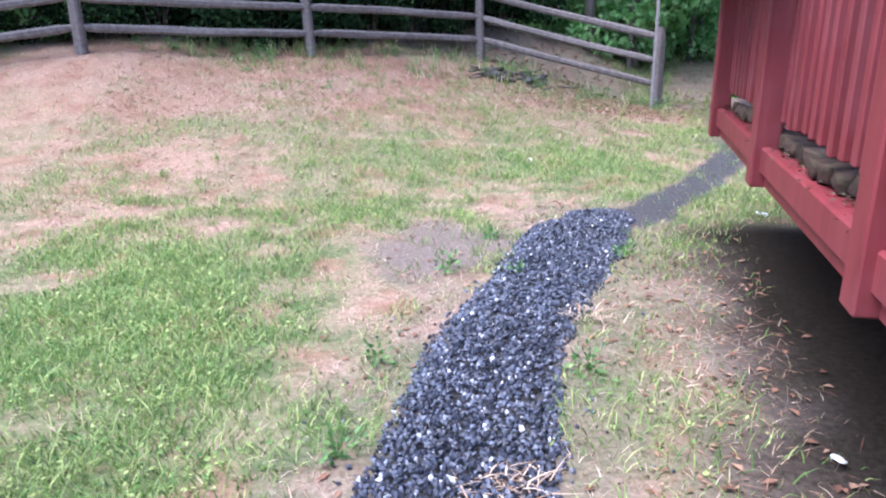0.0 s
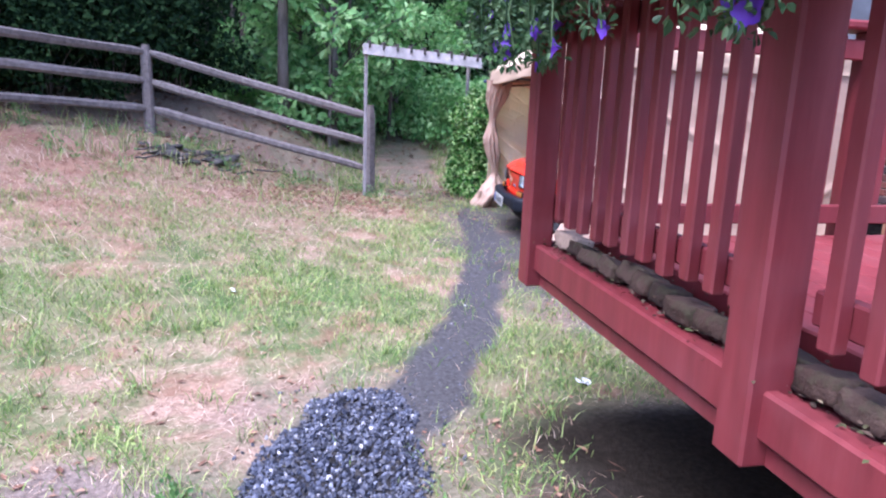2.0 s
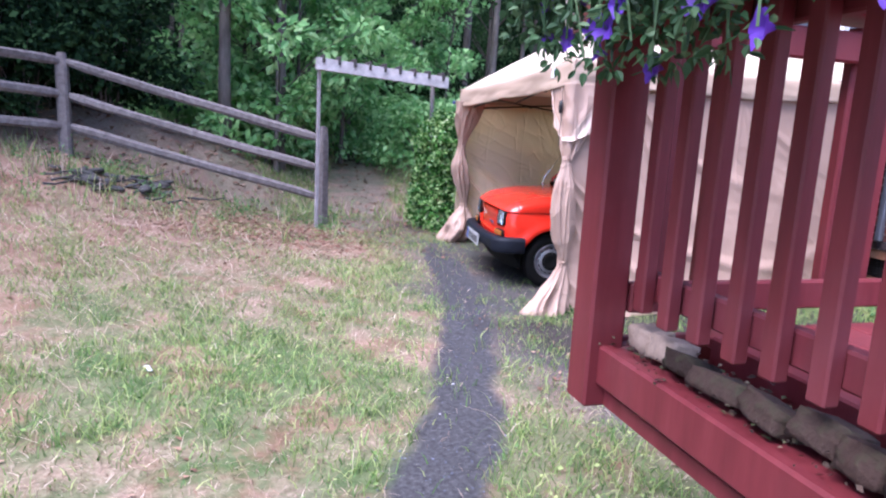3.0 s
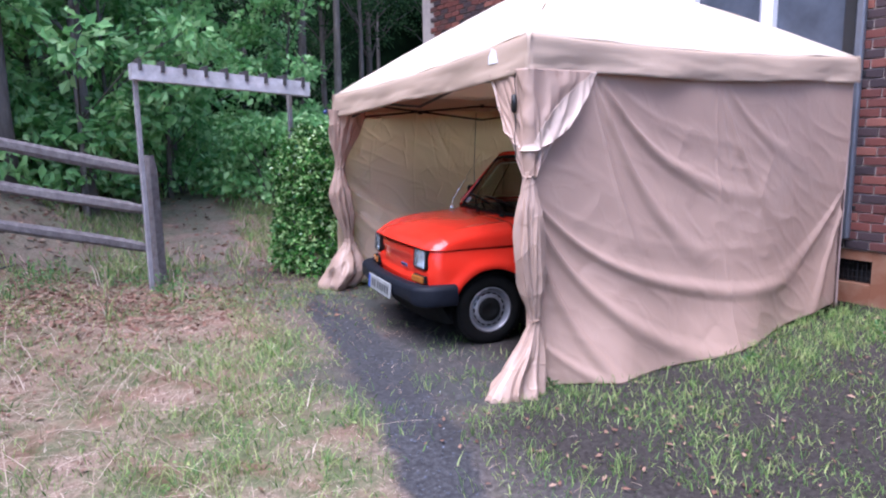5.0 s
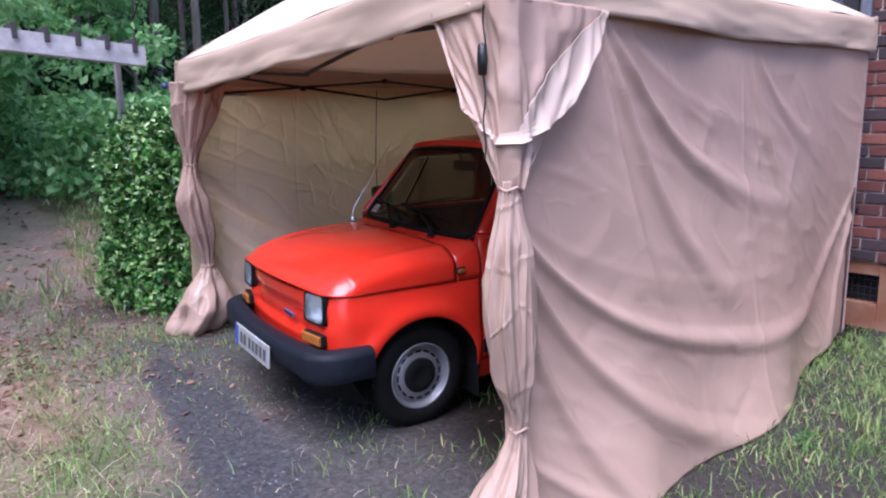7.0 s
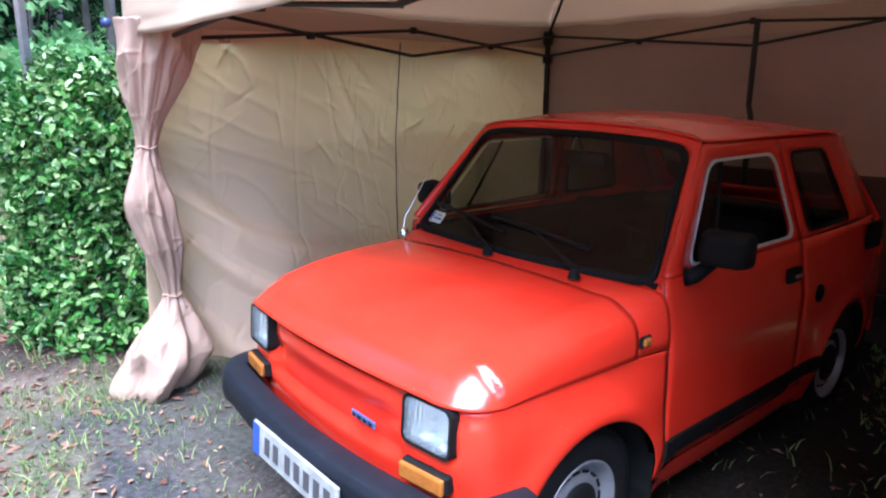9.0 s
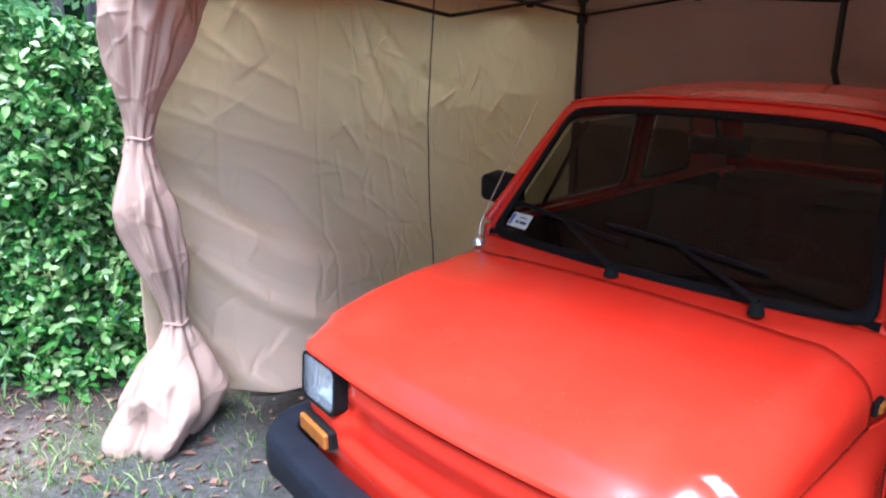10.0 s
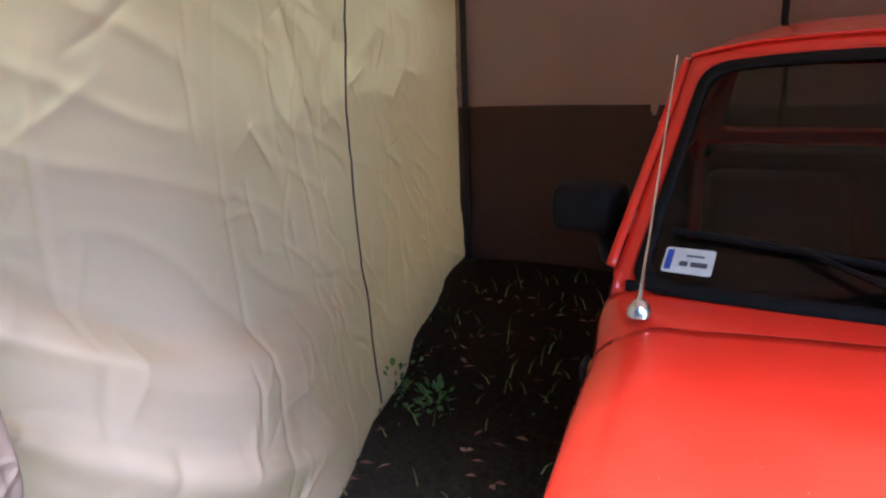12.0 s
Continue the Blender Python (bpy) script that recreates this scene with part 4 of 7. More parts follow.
    thicken(part("back_hem", sheet(90, 40, hem), HEM_TAN, tent, "lower band of the back curtain, darkened to paint in shade", True), 0.002)
    inward = -outward(1)
    part("zip_seam", tube([fn(0.485, 0.02 + 0.97 * i / 40).lerp(fn(0.485, 0.02).lerp(fn(0.485, 0.99), i / 40), 0.5) + inward * 0.006 for i in range(41)], 0.0036, 5), TAPE, tent, "dark zip seam")
    # tied corner drapes
    build_corner_flap(tent)
    build_tied_drape(tent, FR, BR, FL, [(0.0, -0.02, -0.02, 0.135), (0.06, -0.02, -0.01, 0.125), (0.2, 0.0, 0.0, 0.09), (0.33, 0.03, 0.0, 0.055), (0.40, 0.045, -0.005, 0.034), (0.43, 0.045, -0.005, 0.04), (0.58, 0.02, 0.0, 0.070), (0.8, 0.0, 0.0, 0.078), (1.05, 0.0, 0.0, 0.066), (1.19, 0.0, 0.0, 0.042), (1.225, 0.0, 0.0, 0.034), (1.25, 0.0, 0.0, 0.030)], (0.41, 1.225), 1.25, (-0.06, 0.03))
    build_tied_drape(tent, FL, BL, FR, [(0.0, 0.0, -0.17, 0.125), (0.05, 0.03, -0.175, 0.16), (0.16, 0.09, -0.165, 0.175), (0.30, 0.12, -0.16, 0.145), (0.40, 0.14, -0.155, 0.08), (0.465, 0.145, -0.155, 0.040), (0.51, 0.138, -0.15, 0.050), (0.7, 0.10, -0.125, 0.075), (0.95, 0.045, -0.10, 0.086), (1.10, 0.038, -0.088, 0.06), (1.185, 0.045, -0.082, 0.042), (1.23, 0.05, -0.078, 0.052), (1.36, 0.065, -0.05, 0.085), (1.55, 0.09, 0.0, 0.12), (1.72, 0.115, 0.035, 0.135)], (0.465, 1.185), 1.72, (0.0, 0.0))
    ball = lathe([(0.0, -0.022), (0.013, -0.018), (0.021, -0.006), (0.021, 0.006), (0.013, 0.018), (0.0, 0.022)], 14, "z")
    part("bungee_ball", ball, plain("blue_plastic_ball", (0.03, 0.05, 0.14), 0.35), tent, "small dark blue bungee ball", True, Matrix.Translation(BALL))
    # pull-cord toggle on the corner flap and the white tag on the valance
    front = (FL - FR).normalized()
    ahead = outward(0)
    p = FR + front * 0.055 + ahead * 0.062
    part("toggle", lathe([(0.0, -0.05), (0.014, -0.045), (0.017, 0.0), (0.014, 0.045), (0.0, 0.05)], 10, "z"), BLACK_STEEL, tent, "black cord toggle", True, Matrix.Translation(p + Vector((0, 0, 1.62))))
    part("cord", tube([p + ahead * -0.008 + Vector((0, 0, 1.78 - 0.022 * i)) + front * 0.006 * math.sin(i * 0.9) for i in range(22)], 0.003, 5), BLACK_STEEL, tent)
    p = eave_point(0, 0.10) + ahead * 0.034
    part("cloth_tag", raw_tag(p, front, -0.105), plain("white_print", (0.8, 0.8, 0.8), 0.6), tent, "small white tag")
    return tent


def raw_tag(p, d, z):
    bm = bmesh.new()
    vs = [bm.verts.new(p + d * a + Vector((0, 0, z + b))) for a, b in ((-0.05, 0.0), (0.05, 0.0), (0.045, 0.045), (0.012, 0.085), (-0.03, 0.07))]
    bm.faces.new(vs)
    r = bmesh.ops.extrude_face_region(bm, geom=bm.faces[:])
    bmesh.ops.translate(bm, verts=[v for v in r["geom"] if isinstance(v, bmesh.types.BMVert)], vec=Vector((-d.y, d.x, 0)) * 0.003)
    return bm


def build_corner_flap(tent):
    """The cloth above the first tie of the near corner: two arms along the walls, drawn together below."""
    side, front = (BR - FR).normalized(), (FL - FR).normalized()
    o_front, o_side = outward(0), outward(3)
    z0, z1 = 1.232, 1.80
    wide = [(1.23, 0.045), (1.29, 0.12), (1.37, 0.24), (1.47, 0.43), (1.64, 0.75), (1.80, 1.0)]
    narrow = [(1.23, 0.05), (1.29, 0.13), (1.43, 0.36), (1.56, 0.60), (1.80, 1.0)]

    def at(t, z, lift=0.0):
        """t runs from the end of the front arm (-1) over the corner (0) to the end of the side arm (1)."""
        o = o_front if t < 0 else o_side
        p = FR + (front * 0.34 * smooth_at(narrow, z) * -t if t < 0 else side * 0.46 * smooth_at(wide, z) * t)
        v = (z - z0) / (z1 - z0)
        p = p + o * (0.024 + 0.010 * smoothstep(0.0, 0.3, v) + lift) + (o_front + o_side) * 0.012 * v * math.exp(-(t / 0.12) ** 2)
        pleat = 0.008 * math.sin(t * 11 + 1.5) * smoothstep(0.3, 0.05, v)
        p += o * (pleat + 0.016 * noise.noise(Vector((t * 4, z * 5, 2))) + 0.010 * (1 - min(1, 4 * abs(noise.noise(Vector((t * 3 + 7, z * 6 + t * 4, 4)))))))
        return Vector((p.x, p.y, z - 0.02 * (1 - v) * abs(t)))

    thicken(part("corner_flap", sheet(70, 60, lambda u, v: at(2 * u - 1, lerp(z0, z1, v))), TAN, tent, "tan corner flap drawn down to a tie", True), 0.002)

    # the turned-up hem: a broad lapel on the side arm, lightened to paint its sky sheen, a narrow roll on the front arm
    hem_t = [(0.0, -0.06), (0.14, 0.32), (0.26, 0.72), (0.36, 0.96), (0.45, 1.0), (1.0, 1.0)]
    hem_z = [(0.0, 1.362), (0.14, 1.385), (0.26, 1.425), (0.36, 1.465), (0.45, 1.51), (1.0, 1.80)]

    def lapel(u, v):
        t, z = lerp(lerp(-0.06, 0.93, v), smooth_at(hem_t, v), u), lerp(lerp(1.375, 1.795, v), smooth_at(hem_z, v), u)
        return at(t, z, 0.006 + 0.034 * u ** 1.5 * math.sin(math.pi * min(1, 0.08 + v)) ** 0.6)

    def roll(u, v):
        t = lerp(0.02, -1.0, v)
        z = 1.362 + 0.12 * v ** 1.6
        return at(t, z + 0.022 * (1 - u) * (1 - 0.6 * v), 0.004 + 0.009 * u)

    def edge(u, v):
        z = lerp(1.48, 1.80, v)
        return at(lerp(-1.0, -0.93, u), z, 0.004 + 0.010 * math.sin(math.pi * u))
    thicken(part("lapel", sheet(24, 60, lapel), SHEEN, tent, "folded-back lapel in cloth lightened for sky sheen", True), 0.002)
    thicken(part("rolled_hem", sheet(8, 40, roll), DRAPE_TAN, tent, "pale rolled hem", True), 0.002)
    thicken(part("rolled_hem", sheet(8, 40, edge), DRAPE_TAN, tent, "narrow rolled edge", True), 0.002)


def build_tied_drape(tent, corner, along, across, table, knots, top, skew):
    """A curtain gathered at a corner leg, tied twice and flaring to the ground: height, two offsets and radius."""
    side, front = (along - corner).normalized(), (across - corner).normalized()
    g = rise(corner.x, corner.y)
    cx, cy, cr = [(z, a) for z, a, b, r in table], [(z, b) for z, a, b, r in table], [(z, r) for z, a, b, r in table]

    def fn(u, v):
        z = lerp(g + 0.002, top, v)
        w = sum(curve_at(cr, z + k * 0.012) for k in (-2, -1, 0, 1, 2)) / 5
        pull = min(abs(z - k) for k in knots)
        th = u * math.tau
        loose = smoothstep(0.0, 0.3, pull)
        c, e = math.cos(th), math.sin(th)
        swing = 1.1 * noise.noise(Vector((c * 0.9, e * 0.9, z * 0.9 + corner.x)))
        broad = 1 - 2.6 * abs(noise.noise(Vector((c * 1.5 + 4, e * 1.5, z * 0.8 + corner.x * 3))))
        narrow = 1 - 2.6 * abs(noise.noise(Vector((c * 3.0, e * 3.0 + 7, z * 1.2))))
        crumple = 1 - 2.6 * abs(noise.noise(Vector((c * 2.0, e * 2.0, z * 4.5 + 3))))
        r = w * (0.86 + 0.30 * broad * loose + 0.10 * narrow * loose + 0.15 * crumple * loose + 0.13 * math.sin(8 * th + 3 * swing) * (1 - smoothstep(0.0, 0.13, pull)))
        low = smoothstep(0.3, 0.0, z)
        puff = smoothstep(0.48, 0.3, z)
        r += w * puff * 0.35 * noise.noise(Vector((math.cos(th) * 1.6 + 5, math.sin(th) * 1.6, z * 4)))
        r = max(r, 0.62 * w)
        p = corner + side * smooth_at(cx, z) + front * smooth_at(cy, z) + side * skew[0] * low + front * skew[1] * low
        p = p + side * math.cos(th) * r * 1.05 + front * math.sin(th) * r * 0.9
        return Vector((p.x, p.y, z))

    ob = part("tied_drape", sheet(190, 190, fn, close_u=True), DRAPE_TAN, tent, "curtain gathered and tied twice at the corner leg", True)
    thicken(ob, 0.002)
    out = -(side + front).normalized()
    for k in knots:
        c = sum((fn(i / 12, (k - g) / (top - g)) for i in range(12)), Vector()) / 12
        part("tie_band", tube([c + (side * math.cos(a) + front * math.sin(a)) * (0.044 if corner.x > 4.5 else 0.034) + Vector((0, 0, 0.006 * math.sin(3 * a))) for a in [i * math.tau / 20 for i in range(21)]], 0.005, 6, closed_ends=False), TAN, tent, smooth=True)
        for s in (-1, 1):
            part("tie_tail", tube([c + out * 0.035, c + out * 0.042 + side * 0.012 * s + Vector((0, 0, -0.004)), c + out * 0.043 + side * 0.02 * s + Vector((0, 0, -0.05))], 0.003, 5), TAN, tent)


build_canopy()

# ---- fence, arch, stones on the bank ----
def weathered():
    k = Mat("weathered_grey_wood", 0.9, 0.0, 0.2)
    grain = k.noise(10.0, 7.0, 0.7, k.stretch(1.5, 1.5, 1.5))
    fine = k.noise(70.0, 4.0)
    k.color(k.mix(0.5, k.ramp(grain, [(0.25, (0.085, 0.073, 0.072)), (0.55, (0.19, 0.168, 0.165)), (0.85, (0.31, 0.28, 0.27))]), k.ramp(fine, [(0.3, (0.6, 0.58, 0.57)), (0.7, (1, 1, 1))]), "MULTIPLY"))
    k.bump(k.maths("ADD", grain, k.maths("MULTIPLY", fine, 0.4)), 0.6, 0.01)
    return k.m


GREYWOOD = weathered()
PALEWOOD = plain("bleached_arch_wood", (0.42, 0.40, 0.41), 0.85, spread=0.4, scale=7, bump=0.4)
UPRIGHT = plain("grey_arch_post", (0.27, 0.25, 0.26), 0.9, spread=0.3, scale=9, bump=0.4)
DARKWOOD = plain("dark_damp_wood", (0.05, 0.045, 0.045), 0.9, spread=0.3, scale=9, bump=0.4)
FENCE = [(3.79, 11.96, 1.32), (0.80, 13.05, 1.26), (-2.05, 11.6, 1.42), (-4.98, 9.95, 1.35), (-7.9, 8.3, 1.3), (-10.8, 6.7, 1.3)]


def rail(p, q, r, seed):
    """A split rail: a long bar of uneven three-to-five-sided section, a little bowed."""
    p, q = Vector(p), Vector(q)
    bm = bmesh.new()
    d = (q - p).normalized()
    side = d.cross(Vector((0, 0, 1))).normalized()
    rings = []
    n, m = 14, 7
    for i in range(n + 1):
        t = i / n
        c = p.lerp(q, t) + Vector((0, 0, 0.02 * math.sin(math.pi * t) * math.sin(seed * 5) + 0.008 * noise.noise(Vector((t * 4, seed, 0)))))
        thin = 1 - 0.35 * max(0, abs(2 * t - 1) - 0.88) / 0.12
        rings.append([bm.verts.new(c + (side * math.cos(k * math.tau / m) * 0.75 + Vector((0, 0, 1)) * math.sin(k * math.tau / m)) * r * thin * (1 + 0.3 * noise.noise(Vector((t * 3, k * 1.7, seed * 3.3))))) for k in range(m)])
    for a, b in zip(rings, rings[1:]):
        for k in range(m):
            bm.faces.new((a[k], a[(k + 1) % m], b[(k + 1) % m], b[k]))
    bm.faces.new(rings[0][::-1])
    bm.faces.new(rings[-1])
    bmesh.ops.recalc_face_normals(bm, faces=bm.faces)
    return bm


def build_fence():
    fence = thing("split_rail_fence", "weathered grey three-rail split-rail fence along the wood", "fence")
    for i, (x, y, h) in enumerate(FENCE):
        g = rise(x, y)
        lean = 0.05 if i == 2 else random.uniform(-0.015, 0.015)
        bm = bmesh.new()
        rings = []
        for j in range(9):
            z = -0.12 + (h + 0.12) * j / 8
            w = 0.075 * (1 - 0.12 * j / 8) * (0.7 if j == 8 else 1)
            rings.append([bm.verts.new((w * sx * (1 + 0.12 * noise.noise(Vector((j, k, i)))) - lean * z, w * sy * (1 + 0.12 * noise.noise(Vector((j, k + 9, i)))), z)) for k, (sx, sy) in enumerate(((-1, -0.7), (-0.6, -1), (0.6, -1), (1, -0.6), (1, 0.6), (0.6, 1), (-0.6, 1), (-1, 0.7)))])
        for a, b in zip(rings, rings[1:]):
            for k in range(8):
                bm.faces.new((a[k], a[(k + 1) % 8], b[(k + 1) % 8], b[k]))
        bm.faces.new(rings[-1])
        bm.faces.new(rings[0][::-1])
        part("post", bm, GREYWOOD, fence, m=pose(x, y, g, 0, 0, random.uniform(-20, 20)))
    heights = (0.36, 0.76, 1.15)
    for i, (a, b) in enumerate(zip(FENCE, FENCE[1:])):
        ga, gb = rise(a[0], a[1]), rise(b[0], b[1])
        for k, h in enumerate(heights):
            part("rail", rail((a[0], a[1], ga + h), (b[0], b[1], gb + h + random.uniform(-0.02, 0.02)), 0.062, i * 3 + k), GREYWOOD, fence)
    return fence


def build_arch():
    arch = thing("garden_arch", "bleached wooden garden arch with short rafters across its beams", "arch")
    a, b = Vector((3.55, 11.62, 0)), Vector((5.27, 11.30, 0))
    d = (b - a).normalized()
    n = Vector((-d.y, d.x, 0))
    za, zb = 2.10, 1.98
    for off in (-0.05, 0.05):
        p, q = a + n * off, b + n * off
        bm = bmesh.new()
        vs = []
        for e in (p, q):
            z = za if e is p else zb
            for s in (-0.02, 0.02):
                for h in (-0.07, 0.075):
                    vs.append(bm.verts.new(e + n * s + Vector((0, 0, z + h))))
        for f in ((0, 1, 3, 2), (4, 6, 7, 5), (0, 4, 5, 1), (2, 3, 7, 6), (1, 5, 7, 3), (0, 2, 6, 4)):
            bm.faces.new([vs[k] for k in f])
        bmesh.ops.recalc_face_normals(bm, faces=bm.faces)
        part("beam", bm, PALEWOOD, arch)
    for t, off in ((0.03, 0.09), (0.93, 0.22)):
        c = a.lerp(b, t) + n * off
        z = lerp(za, zb, t) + 0.04
        part("upright", block(c.x - 0.021, c.x + 0.021, c.y - 0.021, c.y + 0.021, rise(c.x, c.y) - 0.05, z, 0.004), UPRIGHT, arch)
    turn = math.degrees(math.atan2(d.y, d.x))
    for k in range(9):
        t = 0.045 + 0.91 * k / 8
        c = a.lerp(b, t)
        z = lerp(za, zb, t) + 0.035
        bm = block(-0.017, 0.017, -0.09, 0.12, -0.02, 0.085, 0.004)
        part("rafter", bm, DARKWOOD, arch, "", False, pose(c.x, c.y, z, 0, random.uniform(-2, 2), turn))
    return arch


def build_bank_stones():
    """A low heap of flat dark stones and broken branches on the bank before the fence."""
    for k in range(26):
        x, y = 0.75 + 0.046 * k + random.uniform(-0.1, 0.1), 11.85 + random.uniform(-0.3, 0.3) + 0.010 * k
        s = (random.uniform(0.06, 0.17), random.uniform(0.05, 0.12), random.uniform(0.016, 0.045))
        ob = part("flat_stone", stone(bmesh.new(), s, k + 40), ROCK_DARK, None, smooth=True)
        ob.matrix_world = pose(x, y, rise(x, y) + s[2] * 0.5 + (0.05 if k % 4 == 0 else 0.01), random.uniform(-14, 14), random.uniform(-14, 14), random.uniform(0, 180))
        tagged(ob, "flat dark grey stone heaped on the bank", "stone", "stone heap on the bank")
    for k in range(16):
        x, y, a = random.uniform(0.5, 2.1), random.uniform(11.5, 12.2), random.uniform(-0.6, 0.6)
        z, ln = rise(x, y) + 0.05, random.uniform(0.2, 0.5)
        pts = [Vector((x + ln * t * math.cos(a), y + ln * t * math.sin(a), z + 0.06 * math.sin(3 * t + k) * t + 0.03 * noise.noise(Vector((t * 4, k, 0))))) for t in (0, 0.3, 0.6, 1.0)]
        ob = part("fallen_branch", tube(pts, 0.012, 6, [0.016, 0.013, 0.010, 0.004]), DARKWOOD, None, smooth=True)
        tagged(ob, "short dead branch lying on the stone heap", "branch", "branches on the stone heap")


ROCK_DARK = plain("dark_slate", (0.05, 0.048, 0.046), 0.85, spread=0.5, scale=10, bump=0.6)
build_fence()
build_arch()
build_bank_stones()

# ---- the small red hatchback under the canopy ----
def car_paint():
    k = Mat("red_car_paint", 0.28, 0.0, 0.35)
    dust = k.noise(6.0, 4.0)
    speck = k.noise(160.0, 2.0)
    k.color(k.mix(k.ramp(dust, [(0.45, (0, 0, 0)), (0.8, (0.25, 0.25, 0.25))]), (0.68, 0.028, 0.012), (0.72, 0.07, 0.04)))
    k.rough(dust, 0.14, 0.32)
    spots = k.ramp(k.noise(240.0, 1.0), [(0.74, (0, 0, 0)), (0.78, (1, 1, 1))])
    few = k.ramp(k.noise(9.0, 2.0), [(0.5, (0, 0, 0)), (0.65, (0.5, 0.5, 0.5))])
    k.color(k.mix(k.mix(1.0, spots, few, "MULTIPLY"), k.b.inputs["Base Color"].links[0].from_socket, (0.75, 0.45, 0.40)))
    k.b.inputs["Coat Weight"].default_value = 0.35
    k.b.inputs["Coat Roughness"].default_value = 0.04
    k.bump(speck, 0.03, 0.002)
    return k.m


PAINT = car_paint()
RUBBER = plain("black_rubber", (0.007, 0.007, 0.007), 0.75, spread=0.3, scale=20, bump=0.3, spec=0.15)
BUMPER = plain("grey_black_bumper_plastic", (0.009, 0.011, 0.017), 0.55, spread=0.3, scale=14, bump=0.35, spec=0.16)
SILVER = plain("silver_wheel_paint", (0.27, 0.27, 0.29), 0.42, 0.5, spread=0.15, scale=12)
WINDOW_TRIM = plain("bright_window_trim", (0.62, 0.62, 0.60), 0.35, 0.2, spread=0.08)
CHROME = plain("bright_trim", (0.75, 0.75, 0.76), 0.18, 0.95, spread=0.05)
DARK_TRIM = Mat("dark_cabin_cloth", 0.9, 0.0, 0.2)
DARK_TRIM = DARK_TRIM.color(DARK_TRIM.ramp(DARK_TRIM.noise(7.0), [(0.3, (0.006, 0.0055, 0.0055)), (0.7, (0.010, 0.009, 0.009))])).m
BROWN_TRIM = plain("brown_cabin_lining", (0.02, 0.014, 0.012), 0.8, spread=0.2, scale=12)
AMBER = plain("amber_lens", (0.32, 0.11, 0.02), 0.2, spread=0.2, scale=60, bump=0.4)
PLATE_WHITE = plain("plate_white", (0.30, 0.31, 0.31), 0.45, spread=0.35)
STICKER_WHITE = plain("sticker_white", (0.62, 0.64, 0.58), 0.5, spread=0.2)
INK = plain("plate_ink", (0.06, 0.06, 0.07), 0.5)
BLUE = plain("plate_blue", (0.03, 0.08, 0.35), 0.4)
BADGE = plain("badge_blue", (0.06, 0.09, 0.22), 0.35, spread=0.2)


def pane_glass():
    """Thin glass: mostly clear, with a mirror-like sheen."""
    k = Mat("car_window_glass", 0.03, 0.0, 0.5)
    out = k.t.nodes["Material Output"]
    clear = k.t.nodes.new("ShaderNodeBsdfTransparent")
    clear.inputs["Color"].default_value = (0.43, 0.44, 0.42, 1)
    gloss = k.t.nodes.new("ShaderNodeBsdfGlossy")
    gloss.inputs["Roughness"].default_value = 0.03
    fres = k.node("ShaderNodeFresnel", IOR=1.36)
    mx = k.t.nodes.new("ShaderNodeMixShader")
    k.link(fres.outputs[0], mx.inputs[0])
    k.link(clear.outputs[0], mx.inputs[1])
    k.link(gloss.outputs[0], mx.inputs[2])
    k.link(mx.outputs[0], out.inputs["Surface"])
    return k.m


PANE = pane_glass()
PLAN = [(-2.45, 0.60), (-2.2, 0.645), (-1.9, 0.68), (-1.0, 0.69), (-0.3, 0.688), (0.1, 0.68), (0.35, 0.66), (0.55, 0.64)]
ARCH_R, WHEELBASE = 0.315, 1.86
SEAM = 0.725


def side_y(x, z):
    """Half-width of the body at a place along it and a height."""
    w = smooth_at(PLAN, x)
    if z < 0.45:
        w -= 0.05 * ((0.45 - z) / 0.25) ** 2
    elif z > SEAM:
        w -= 0.036 * (min(z, 0.945) - SEAM) / 0.22
    if z > 0.94:
        w -= 0.115 * (z - 0.94) / 0.42
    w -= 0.03 * smoothstep(0.58, 0.74, z) * smoothstep(-0.42, -0.15, x) * (1 - 0.4 * smoothstep(0.1, 0.4, x))
    for ax in (0.0, -WHEELBASE):
        d = math.hypot(x - ax, z - 0.27)
        if z < SEAM:
            w += 0.018 * math.exp(-((d - ARCH_R - 0.02) / 0.05) ** 2)
    return w


def arch_low(x, low):
    for ax in (0.0, -WHEELBASE):
        if abs(x - ax) < ARCH_R:
            low = max(low, 0.265 + math.sqrt(ARCH_R ** 2 - (x - ax) ** 2))
    return low


def columns(x0, x1, n):
    """Positions along the body, closer together at the wheel arches."""
    xs = [lerp(x0, x1, i / n) for i in range(n + 1)]
    for ax in (0.0, -WHEELBASE):
        for s in (-1, 1):
            for f in (0.9, 0.97, 0.995, 1.0, 1.003):
                x = ax + s * ARCH_R * f
                if min(x0, x1) < x < max(x0, x1):
                    xs.append(x)
    return sorted(set(round(x, 4) for x in xs), reverse=x1 < x0)


def side_panel(x0, x1, low, high, s, n=26, rows=12):
    bm = bmesh.new()
    grid = []
    for x in columns(x0, x1, n):
        z0, z1 = arch_low(x, low), high(x) if callable(high) else high
        grid.append([bm.verts.new((x, s * side_y(x, lerp(z0, z1, j / rows)), lerp(z0, z1, j / rows))) for j in range(rows + 1)])
    for a, b in zip(grid, grid[1:]):
        for j in range(rows):
            bm.faces.new((a[j], b[j], b[j + 1], a[j + 1]) if s * (x1 - x0) < 0 else (a[j], a[j + 1], b[j + 1], b[j]))
    return bm


